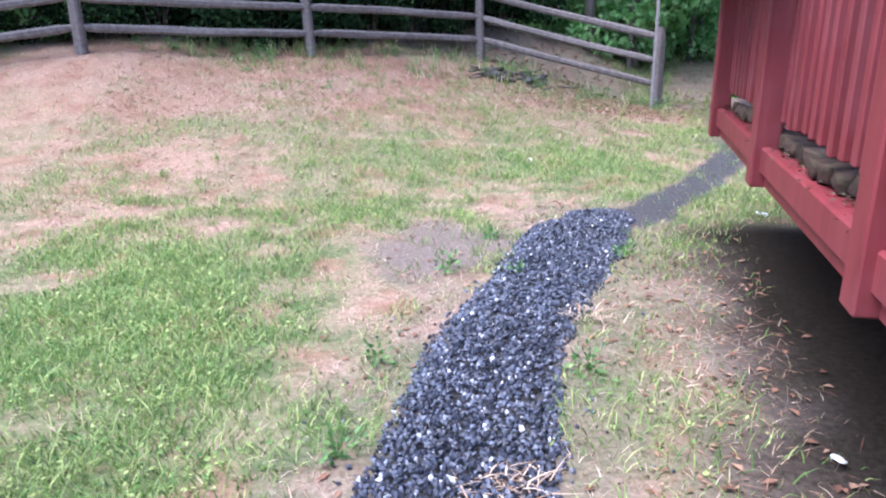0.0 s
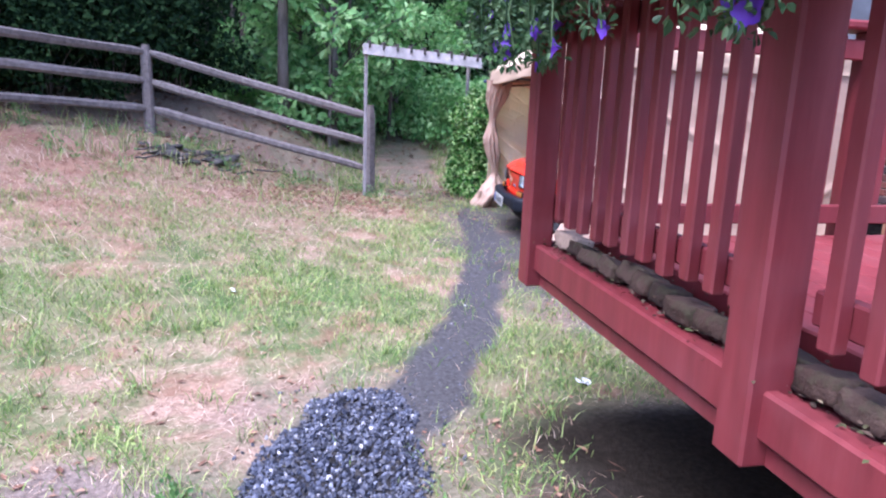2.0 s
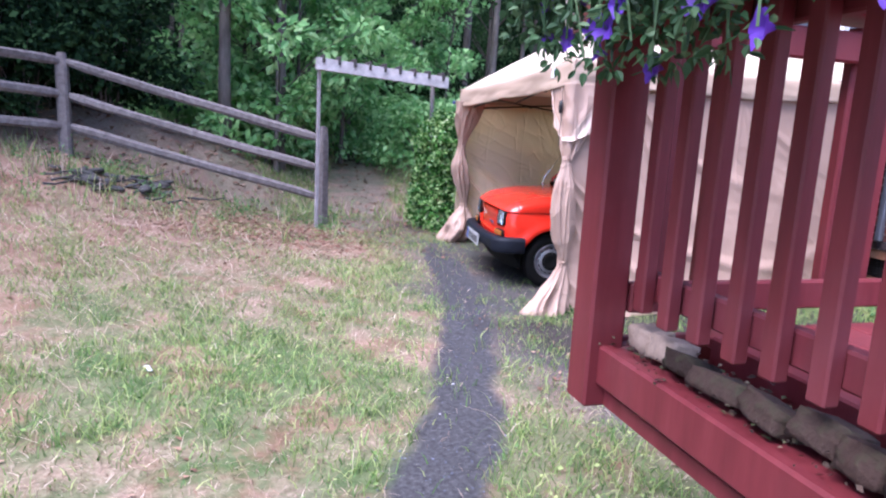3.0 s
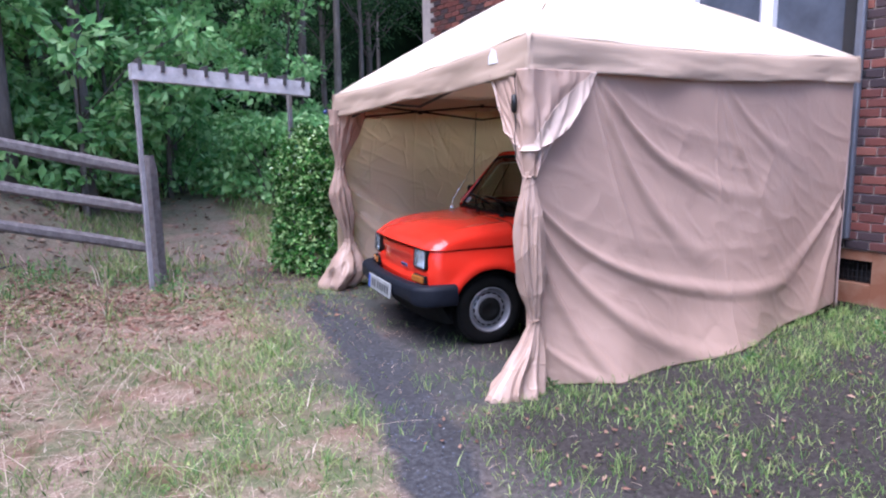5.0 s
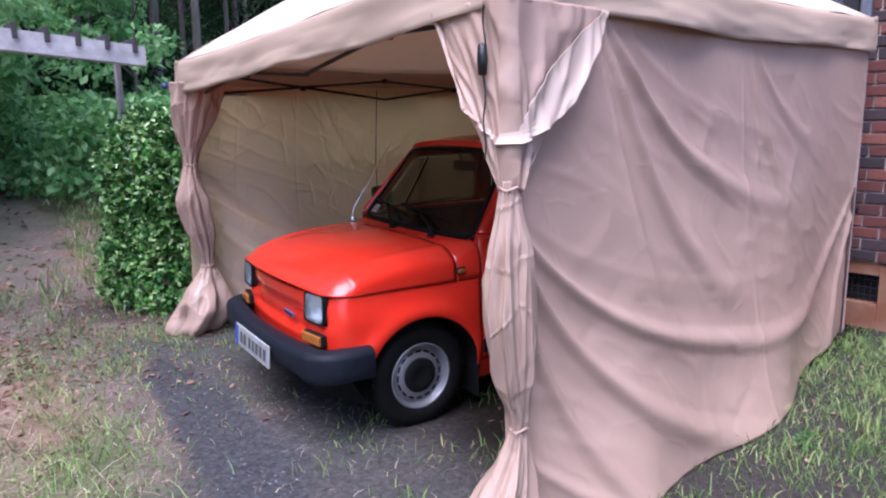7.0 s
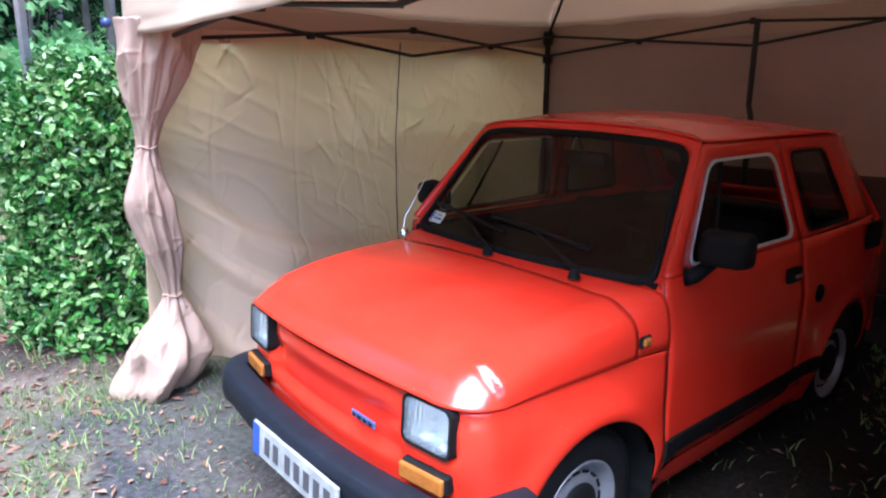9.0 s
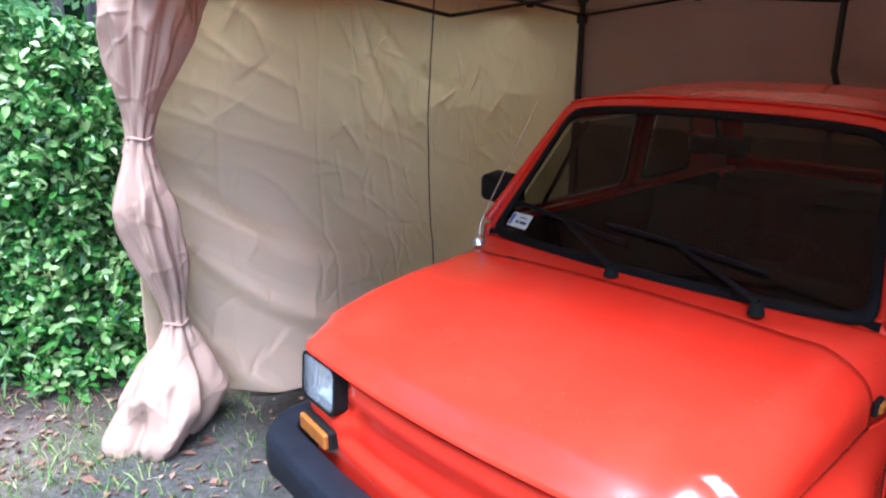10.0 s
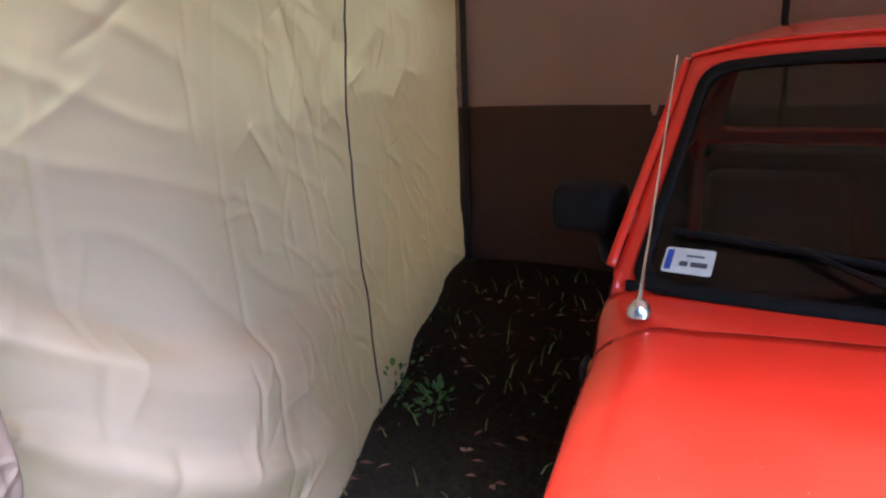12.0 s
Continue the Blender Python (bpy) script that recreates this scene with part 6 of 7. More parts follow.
    for k in range(4):
        part("badge_bar", block(0.523, 0.526, 0.178 + k * 0.028, 0.196 + k * 0.028, 0.580, 0.593, 0.002), BUMPER, car)
    part("valance_panel", sheet(16, 4, lambda u, v: (0.545 - 0.12 * v - 0.12 * abs(2 * u - 1) ** 4, lerp(-0.64, 0.64, u), lerp(0.40, 0.19, v))), RUBBER, car)
    part("underbody", block(-2.35, 0.40, -0.42, 0.42, 0.17, 0.26, 0.03), RUBBER, car)
    part("floor_pan", block(-1.56, -0.34, -0.64, 0.64, 0.19, 0.26, 0.01), RUBBER, car)
    # wipers, washer jets, aerial, sticker
    for y0, y1 in ((-0.045, -0.48), (0.375, -0.07)):
        wiper = new("wiper")
        wiper.parent = car
        part("pivot", lathe([(0.0, 0.03), (0.016, 0.026), (0.022, 0.0)], 12, "z"), RUBBER, wiper, "", True, Matrix.Translation((-0.232, y0, 0.915)))
        a, b = screen_point(y0 / 0.66, 0.03) + Vector((0.062, 0, 0.012)), screen_point((y0 * 0.35 + y1 * 0.65) / 0.65, 0.19) + Vector((0.02, 0, 0.025))
        part("arm", tube([a, a.lerp(b, 0.3) + Vector((0.008, 0, 0.008)), b], 0.007, 6, [0.011, 0.008, 0.005]), RUBBER, wiper)
        c, d = screen_point((y1 - 0.08) / 0.65, 0.235) + Vector((0.014, 0, 0.01)), screen_point((y0 - 0.02) / 0.65, 0.15) + Vector((0.014, 0, 0.01))
        part("blade", tube([c, c.lerp(d, 0.5) + Vector((0.006, 0, 0.006)), d], 0.008, 6), RUBBER, wiper)
    aerial = new("aerial")
    aerial.parent = car
    p = Vector((-0.234, -0.578, 0.908))
    part("aerial_base", lathe([(0.0, 0.028), (0.010, 0.026), (0.022, 0.008), (0.024, -0.005)], 14, "z"), CHROME, aerial, "", True, Matrix.Translation(p))
    part("mast", tube([p + Vector((0, 0, 0.02)), p + Vector((-0.005, 0.003, 0.07)), p + Vector((-0.27, 0.02, 0.46))], 0.003, 6, [0.006, 0.003, 0.0015]), CHROME, aerial, "thin bright mast")
    stick = new("windscreen_sticker")
    stick.parent = car

    def on_glass(y, v, off):
        return screen_point(y, v) + Vector((0.003 + off, 0, 0.002 + off))
    so = rounded([(-0.865, 0.085), (-0.715, 0.085), (-0.715, 0.180), (-0.865, 0.180)], 0.012)
    part("sticker_paper", disc(so, lambda a, b: on_glass(a, b, 0), 2), STICKER_WHITE, stick, "white registration sticker")
    part("sticker_band", disc(rounded([(-0.858, 0.094), (-0.838, 0.094), (-0.838, 0.170), (-0.858, 0.170)], 0.004), lambda a, b: on_glass(a, b, 0.001), 2), BLUE, stick)
    for k, (a0, a1, b0, b1) in enumerate(((-0.815, -0.79, 0.112, 0.130), (-0.782, -0.732, 0.112, 0.130), (-0.80, -0.745, 0.148, 0.155))):
        part("sticker_bar", disc(rounded([(a0, b0), (a1, b0), (a1, b1), (a0, b1)], 0.003), lambda a, b: on_glass(a, b, 0.001), 2), INK, stick)
    # cabin
    part("dashboard", block(-0.62, -0.36, -0.58, 0.58, 0.80, 0.93, 0.04, 3), DARK_TRIM, car, "black dashboard", True)
    part("bulkhead", block(-0.36, -0.335, -0.62, 0.62, 0.26, 0.93), RUBBER, car)
    part("headlining", sheet(10, 10, lambda u, v: (lerp(-0.68, -1.88, u), lerp(-0.5, 0.5, v), roof_z(lerp(-0.68, -1.88, u), lerp(-0.5, 0.5, v)) - 0.022)), BROWN_TRIM, car)
    for s in (1, -1):
        part("door_card", sheet(8, 4, lambda u, v: (lerp(-0.40, -2.2, u), s * (side_y(-1.0, 0.6) - 0.075), lerp(0.26, 0.93, v))), DARK_TRIM, car)
        seat = new("front_seat")
        seat.parent = car
        part("seat_cushion", block(-1.25, -0.80, s * 0.30 - 0.22, s * 0.30 + 0.22, 0.36, 0.52, 0.05, 3), DARK_TRIM, seat, "", True)
        part("seat_back", block(-0.07, 0.07, -0.22, 0.22, 0.0, 0.52, 0.05, 3), DARK_TRIM, seat, "", True, Matrix.Translation((-1.22, s * 0.30, 0.48)) @ Matrix.Rotation(radians(-16), 4, "Y"))
    part("rear_bench", block(-2.0, -1.55, -0.55, 0.55, 0.40, 0.55, 0.05, 3), DARK_TRIM, car, "", True)
    part("rear_bench_back", block(-2.12, -1.95, -0.55, 0.55, 0.50, 0.93, 0.05, 3), DARK_TRIM, car, "", True)
    part("parcel_shelf", block(-2.3, -2.05, -0.56, 0.56, 0.90, 0.93, 0.01), BROWN_TRIM, car)
    wheel_m = Matrix.Translation((-0.66, 0.30, 0.88)) @ Matrix.Rotation(radians(-62), 4, "Y")
    st = new("steering_wheel")
    st.parent = car
    st.matrix_local = wheel_m
    part("steering_rim", tube([(0.185 * math.cos(a), 0.185 * math.sin(a), 0) for a in [i * math.tau / 32 for i in range(33)]], 0.011, 8, closed_ends=False), RUBBER, st, smooth=True)
    for a in (0.3, 2.84, 4.71):
        part("spoke", tube([(0, 0, -0.03), (0.18 * math.cos(a), 0.18 * math.sin(a), 0)], 0.009, 6), RUBBER, st)
    part("steering_boss", lathe([(0.0, 0.0), (0.045, -0.01), (0.04, -0.06), (0.03, -0.25)], 16, "z"), RUBBER, st, smooth=True)
    im = part("interior_mirror", block(-0.015, 0.015, -0.10, 0.10, -0.03, 0.03, 0.012, 2), RUBBER, car, "black interior mirror", True, Matrix.Translation((-0.70, 0.02, 1.255)))
    part("mirror_stem", tube([(-0.66, 0.02, 1.345), (-0.70, 0.02, 1.26)], 0.007, 6), RUBBER, car)
    return car


def cowl_point(u, v):
    """The panel between bonnet and windscreen, carried down both sides to the seam."""
    a = abs(u)
    x = lerp(HOOD_REAR - 0.007, -0.292 - 0.052 * a * a, v)
    y = side_y(x, SEAM) * a
    z = SEAM + 0.004 + (lerp(0.906, 0.914, v) - 0.022 * a * a * (1 - v) - SEAM - 0.004) * hood_edge(a, lerp(9.0, 34.0, v))
    return Vector((x, math.copysign(y, u), z))


def roof_point_car(u, v):
    y = lerp(-1, 1, v)
    x0 = screen_point(y, 1.0).x + 0.012
    x1 = rear_point(y, 1.0).x
    x = lerp(x0, x1, u)
    w = side_y(-1.2, 1.34) + 0.004
    yy = y * w
    edge = screen_point(y, 1.015) + Vector((0.004, 0, 0.004))
    k = smoothstep(0.0, 0.10, u)
    return edge.lerp(Vector((x, yy, roof_z(x, yy))), k)


build_car()

# ---- plants ----
def leaf_material(name, dark, mid, light, amount=0.35, rough=0.5, spec=0.4):
    k = Mat(name, rough, 0.0, spec)
    c = k.ramp(k.island(), [(0.0, dark), (0.5, mid), (1.0, light)])
    tone = k.noise(0.8, 3.0)
    c = k.mix(0.35, c, k.ramp(tone, [(0.3, (0.5, 0.5, 0.5)), (0.7, (1, 1, 1))]), "MULTIPLY")
    k.color(c)
    k.translucent(c, amount)
    return k.m


def bark_material():
    k = Mat("grey_bark", 0.95, 0.0, 0.2)
    g = k.noise(9, 6.0, 0.7, k.stretch(1, 1, 0.25))
    k.color(k.ramp(g, [(0.25, (0.06, 0.05, 0.045)), (0.6, (0.16, 0.14, 0.13)), (0.85, (0.27, 0.25, 0.24))])).bump(g, 0.8, 0.02)
    return k.m


BARK = bark_material()
WOOD_LEAF = leaf_material("woodland_leaves", (0.012, 0.038, 0.016), (0.03, 0.085, 0.03), (0.08, 0.16, 0.06), 0.35, 0.7, 0.15)
# copy of the woodland leaves with the gloom under the trees in its colour
SHADE_LEAF = leaf_material("shade_darkened_leaves", (0.005, 0.014, 0.008), (0.012, 0.034, 0.015), (0.04, 0.085, 0.032), 0.2, 0.9, 0.05)
# light green leaves, lifted further to paint sunlight on them
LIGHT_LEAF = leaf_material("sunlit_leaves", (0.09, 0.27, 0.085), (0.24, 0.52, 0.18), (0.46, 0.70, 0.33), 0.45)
SHRUB_LEAF = leaf_material("glossy_shrub_leaves", (0.010, 0.055, 0.012), (0.07, 0.23, 0.04), (0.42, 0.60, 0.24), 0.16, 0.2)
GRASS = leaf_material("grass_blades", (0.06, 0.15, 0.04), (0.19, 0.33, 0.085), (0.50, 0.56, 0.22), 0.3, 0.6)
DRY = leaf_material("dry_grass", (0.22, 0.14, 0.10), (0.44, 0.32, 0.235), (0.74, 0.61, 0.49), 0.2, 0.8)
NEEDLE = leaf_material("pine_straw", (0.10, 0.045, 0.03), (0.24, 0.12, 0.08), (0.40, 0.26, 0.18), 0.1, 0.85)


class Leaves:
    """Collects many small folded leaves, then makes one mesh of them."""

    def __init__(self):
        self.v, self.f = [], []

    def leaf(self, p, d, n, length, width):
        side = d.cross(n)
        if side.length < 1e-4:
            side = Vector((1, 0, 0))
        side = side.normalized() * width / 2
        lift = n.normalized() * width * 0.18
        k = len(self.v)
        m = p + d * length * 0.48
        self.v += [p, m + side + lift, p + d * length, m - side + lift]
        self.f += [(k, k + 1, k + 2), (k, k + 2, k + 3)]

    def oval(self, p, d, n, length, width):
        """A rounded leaf, folded along its middle rib and bent down at the tip."""
        side = d.cross(n)
        if side.length < 1e-4:
            side = Vector((1, 0, 0))
        side, n = side.normalized() * width / 2, n.normalized()
        k = len(self.v)
        up = n * width * 0.16
        self.v += [p, p + d * length * 0.28 + side * 0.8 + up, p + d * length * 0.66 + side * 0.85 + up, p + d * length - n * length * 0.12, p + d * length * 0.66 - side * 0.85 + up, p + d * length * 0.28 - side * 0.8 + up]
        self.f += [(k, k + 1, k + 2, k + 3), (k, k + 3, k + 4, k + 5)]

    def blade(self, p, lean, h, w, turn):
        k = len(self.v)
        s = Vector((math.cos(turn), math.sin(turn), 0)) * w / 2
        m = p + lean * 0.35 + Vector((0, 0, h * 0.6))
        t = p + lean + Vector((0, 0, h))
        self.v += [p - s, p + s, m + s * 0.8, m - s * 0.8, t]
        self.f += [(k, k + 1, k + 2, k + 3), (k + 3, k + 2, k + 4)]

    def done(self, name, mat, parent=None, label=""):
        return raw(name, self.v, self.f, mat, parent, label)


def rnd_dir(up=0.0):
    while True:
        v = Vector((random.uniform(-1, 1), random.uniform(-1, 1), random.uniform(-1, 1)))
        if 0.05 < v.length < 1:
            v.normalize()
            v.z += up
            return v.normalized()


def clump(lv, c, radius, count, size, flat=0.75):
    for _ in range(count):
        d = rnd_dir()
        r = radius * random.random() ** 0.45
        p = c + Vector((d.x * r, d.y * r, d.z * r * flat))
        g = (d * 0.6 + rnd_dir(-0.25)).normalized()
        s = size * random.uniform(0.6, 1.35)
        lv.leaf(p, g, (d * 0.9 + rnd_dir(0.8)).normalized(), s, s * random.uniform(0.45, 0.65))


def make_tree(name, label, height, trunk_r, first, reach, clumps, leaves, size, mat, group, spread=1.0):
    t = thing(name, label, "tree", None, group)
    bm = bmesh.new()
    bend = Vector((random.uniform(-0.3, 0.3), random.uniform(-0.3, 0.3), 0))
    pts = [Vector((0, 0, -0.3)) + bend * (k / 10) ** 2 + Vector((0.05 * noise.noise(Vector((k, height, 0))), 0.05 * noise.noise(Vector((k, 0, height))), (height + 0.3) * k / 10)) for k in range(11)]
    tube(pts, trunk_r, 10, [trunk_r * (1.25 if k == 0 else 1) * (1 - 0.075 * k) for k in range(11)], bm, 0.15)
    lv = Leaves()
    for k in range(clumps):
        z = lerp(first, height * 1.02, (k + random.random()) / clumps)
        a = random.uniform(0, math.tau)
        r = reach * (0.35 + 0.65 * math.sin(math.pi * min(0.95, max(0.12, (z - first) / (height - first + 0.01)) * 0.85 + 0.1))) * random.uniform(0.5, 1.1)
        base = pts[min(10, max(0, int((z - 0.35 * r) / height * 10)))]
        tip = Vector((base.x + math.cos(a) * r, base.y + math.sin(a) * r, z + random.uniform(-0.2, 0.3)))
        midp = base.lerp(tip, 0.55) + Vector((0, 0, 0.12 * r))
        if r > 0.2:
            tube([base, midp, tip], 0.03, 5, [trunk_r * 0.30, trunk_r * 0.18, 0.006], bm)
        clump(lv, tip, spread * random.uniform(0.45, 0.8), leaves, size, 0.6)
        clump(lv, midp, spread * random.uniform(0.3, 0.5), leaves // 2, size, 0.6)
    part("trunk", bm, BARK, t, "", True)
    lv.done("crown", mat, t)
    return t


def make_shrub(name, label, w, h, clumps, leaves, size, mat, group):
    t = thing(name, label, "shrub", None, group)
    bm = bmesh.new()
    lv = Leaves()
    for k in range(clumps):
        a, q = random.uniform(0, math.tau), random.random()
        z = h * random.uniform(0.12, 1.0)
        r = w * math.sqrt(random.random()) * (1 - 0.45 * (z / h) ** 2)
        tip = Vector((math.cos(a) * r, math.sin(a) * r, z))
        if k % 3 == 0:
            tube([Vector((0.15 * math.cos(a), 0.15 * math.sin(a), -0.15)), tip * 0.55 + Vector((0, 0, z * 0.1)), tip], 0.01, 4, [0.018, 0.011, 0.003], bm)
        clump(lv, tip, random.uniform(0.22, 0.42) * min(1.3, w), leaves, size, 0.55)
    part("stem", bm, BARK, t)
    lv.done("foliage", mat, t)
    return t


def build_wood():
    """The wood behind the fence: trunks, leafy understorey and a closed dark distance."""
    g = "trees of the wood"
    kinds = [
        make_tree("tree", "tall woodland tree with grey trunk and dense dark crown", 11.5, 0.13, 4.6, 2.6, 34, 110, 0.16, WOOD_LEAF, g, 1.3),
        make_tree("tree", "slender woodland tree with bare lower trunk", 13.5, 0.11, 6.0, 2.4, 30, 110, 0.16, WOOD_LEAF, g, 1.4),
        make_tree("tree", "young broadleaf tree with light green leaves", 5.5, 0.05, 0.95, 1.7, 26, 85, 0.18, LIGHT_LEAF, g, 0.72),
        make_tree("tree", "leafy understorey tree with dark green leaves", 6.5, 0.07, 0.5, 2.1, 40, 120, 0.14, WOOD_LEAF, g, 1.1),
        make_tree("tree", "tall slender tree with bare grey trunk and high crown", 15.5, 0.11, 10.5, 1.8, 16, 80, 0.16, WOOD_LEAF, g, 1.2),
    ]
    bushes = [
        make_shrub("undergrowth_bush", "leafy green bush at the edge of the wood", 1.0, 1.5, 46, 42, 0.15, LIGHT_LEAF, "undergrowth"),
        make_shrub("undergrowth_bush", "green bush with leaves darkened for the shade under the trees", 1.3, 2.1, 54, 70, 0.12, SHADE_LEAF, "undergrowth"),
    ]
    spots_t = []
    # trunks that stand out behind the fence; the first four trees are added to shade it
    marked = [(0, -6.2, 12.3), (0, -4.3, 13.0), (0, -2.6, 13.7), (0, -8.0, 11.2), (1, -0.35, 15.0), (1, -0.6, 15.2), (4, 3.3, 15.5), (4, 4.4, 15.9), (4, 6.3, 18.6), (4, 6.95, 18.9), (2, 6.1, 17.1), (2, 4.9, 16.4), (2, 3.95, 16.6), (2, 8.4, 20.4), (2, 9.6, 18.8), (3, 9.0, 22.5), (2, 5.0, 17.4), (0, -3.2, 15.0), (1, -5.8, 13.6)]
    for k, x, y in marked:
        spots_t.append((k, x, y, random.uniform(0.9, 1.1)))
    for row, (y0, n, x0, x1) in enumerate(((15.8, 9, -11, 15), (18.5, 13, -15, 19), (22.5, 16, -19, 25), (27.5, 15, -22, 30), (34, 18, -28, 38))):
        for i in range(n):
            x = lerp(x0, x1, (i + random.random() * 0.8) / n)
            y = y0 + random.uniform(-1.2, 1.2) + (0.0 if x > -2 else -0.45 * (-2 - x))
            if abs((x - 4.3) - 0.47 * (y - 11.5)) < 1.3 and y < 21:
                continue
            if x > 6.5 and y < 18 or -3 < x < 2.4 and row < 2:
                continue
            k = (2 if x > 2.4 else random.choice((0, 1, 1))) if row == 0 or row == 1 and 2.4 < x < 10 else (random.choice((0, 1, 1)) if row < 3 else random.choice((0, 1, 3)))
            spots_t.append((k, x, y, random.uniform(0.85, 1.25)))
    first = {}
    for k, x, y, s in spots_t:
        m = pose(x, y, rise(x, y) - 0.05, 0, 0, random.uniform(0, 360))
        if k not in first:
            kinds[k].matrix_world = m
            first[k] = True
        else:
            c = copy_thing(kinds[k], m)
            c.scale = (s, s, s)
    # added darkened bushes fill in the black shade behind the fence
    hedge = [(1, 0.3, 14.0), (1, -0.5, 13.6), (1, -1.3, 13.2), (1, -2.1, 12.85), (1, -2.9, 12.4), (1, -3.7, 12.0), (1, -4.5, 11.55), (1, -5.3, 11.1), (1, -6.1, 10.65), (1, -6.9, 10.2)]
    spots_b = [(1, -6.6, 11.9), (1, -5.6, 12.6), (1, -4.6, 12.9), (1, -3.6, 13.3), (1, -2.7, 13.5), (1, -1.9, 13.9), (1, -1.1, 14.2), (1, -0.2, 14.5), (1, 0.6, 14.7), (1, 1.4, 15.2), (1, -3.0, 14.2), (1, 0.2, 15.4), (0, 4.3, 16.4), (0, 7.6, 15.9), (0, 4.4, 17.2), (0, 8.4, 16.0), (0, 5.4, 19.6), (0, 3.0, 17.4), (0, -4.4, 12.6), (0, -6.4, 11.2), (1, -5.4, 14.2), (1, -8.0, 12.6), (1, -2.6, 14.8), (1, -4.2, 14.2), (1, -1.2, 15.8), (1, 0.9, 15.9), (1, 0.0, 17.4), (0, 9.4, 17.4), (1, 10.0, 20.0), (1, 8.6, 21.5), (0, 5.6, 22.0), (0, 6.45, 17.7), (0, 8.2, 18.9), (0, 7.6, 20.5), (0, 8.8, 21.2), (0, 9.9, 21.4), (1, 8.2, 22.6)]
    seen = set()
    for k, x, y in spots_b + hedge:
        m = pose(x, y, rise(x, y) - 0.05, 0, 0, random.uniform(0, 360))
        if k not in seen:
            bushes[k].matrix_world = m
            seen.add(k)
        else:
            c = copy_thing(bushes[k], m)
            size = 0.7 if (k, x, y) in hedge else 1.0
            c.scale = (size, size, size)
    # one sheet for the far wood, its deep shade painted as near-black green
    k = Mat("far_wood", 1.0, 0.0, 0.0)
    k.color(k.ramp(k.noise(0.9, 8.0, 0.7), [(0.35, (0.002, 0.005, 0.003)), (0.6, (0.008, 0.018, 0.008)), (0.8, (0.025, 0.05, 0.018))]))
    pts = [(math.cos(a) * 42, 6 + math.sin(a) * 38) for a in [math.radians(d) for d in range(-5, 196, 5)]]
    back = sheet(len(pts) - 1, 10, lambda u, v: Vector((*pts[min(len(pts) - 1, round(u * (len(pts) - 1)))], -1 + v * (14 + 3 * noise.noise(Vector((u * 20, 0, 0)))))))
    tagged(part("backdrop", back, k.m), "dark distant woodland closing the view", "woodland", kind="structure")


def build_tent_shrub():
    """The dense glossy shrub beside the canopy."""
    sh = thing("evergreen_shrub", "dense evergreen shrub with glossy leaves beside the canopy", "shrub", pose(5.46, 11.38, rise(5.46, 11.38)))
    lv = Leaves()
    bm = bmesh.new()
    h = 1.58
    for k in range(1150):
        a = random.uniform(0, math.tau)
        z = random.uniform(0.06, h)
        rr = 0.51 * (0.96 + 0.08 * math.sin(z * 4.2 + 1)) * (1 - 0.45 * smoothstep(0.8 * h, h, z)) * (1 + 0.26 * noise.noise(Vector((math.cos(a) * 1.9, math.sin(a) * 1.9, z * 2.4))) + 0.12 * noise.noise(Vector((math.cos(a) * 5, math.sin(a) * 5, z * 6))))
        r = rr * (0.5 + 0.5 * random.random() ** 0.5)
        # unseen side stretched behind the curtain, to shade the lower cloth
        tip = Vector((math.cos(a) * r * (1.9 if math.cos(a) > 0 else 1.0), math.sin(a) * r, z))
        if k % 90 == 0:
            tube([Vector((0.12 * math.cos(a), 0.12 * math.sin(a), -0.1)), tip * 0.6, tip], 0.01, 4, [0.014, 0.008, 0.003], bm)
        outd = Vector((math.cos(a), math.sin(a), 0.35))
        for _ in range(20):
            p = tip + rnd_dir() * 0.085 * random.random() ** 0.5
            lv.oval(p, (outd * 0.6 + rnd_dir(0.1)).normalized(), (outd * 0.8 + rnd_dir(1.0)).normalized(), random.uniform(0.04, 0.068), random.uniform(0.024, 0.038))
    part("stem", bm, BARK, sh)
    lv.done("foliage", SHRUB_LEAF, sh)
    return sh


build_wood()
build_tent_shrub()

# ---- grass, straw, gravel and litter ----
def in_tent(x, y):
    return 4.7 < x < 7.9 and 6.9 - 0.2 * (x - 4.5) < y < 10.2 - 0.2 * (x - 4.9)


def under_deck(x, y):
    q = Vector((x, y, 0)) - DECK0
    return q.dot(INTO) > 0.25 and q.dot(ALONG) < -0.1


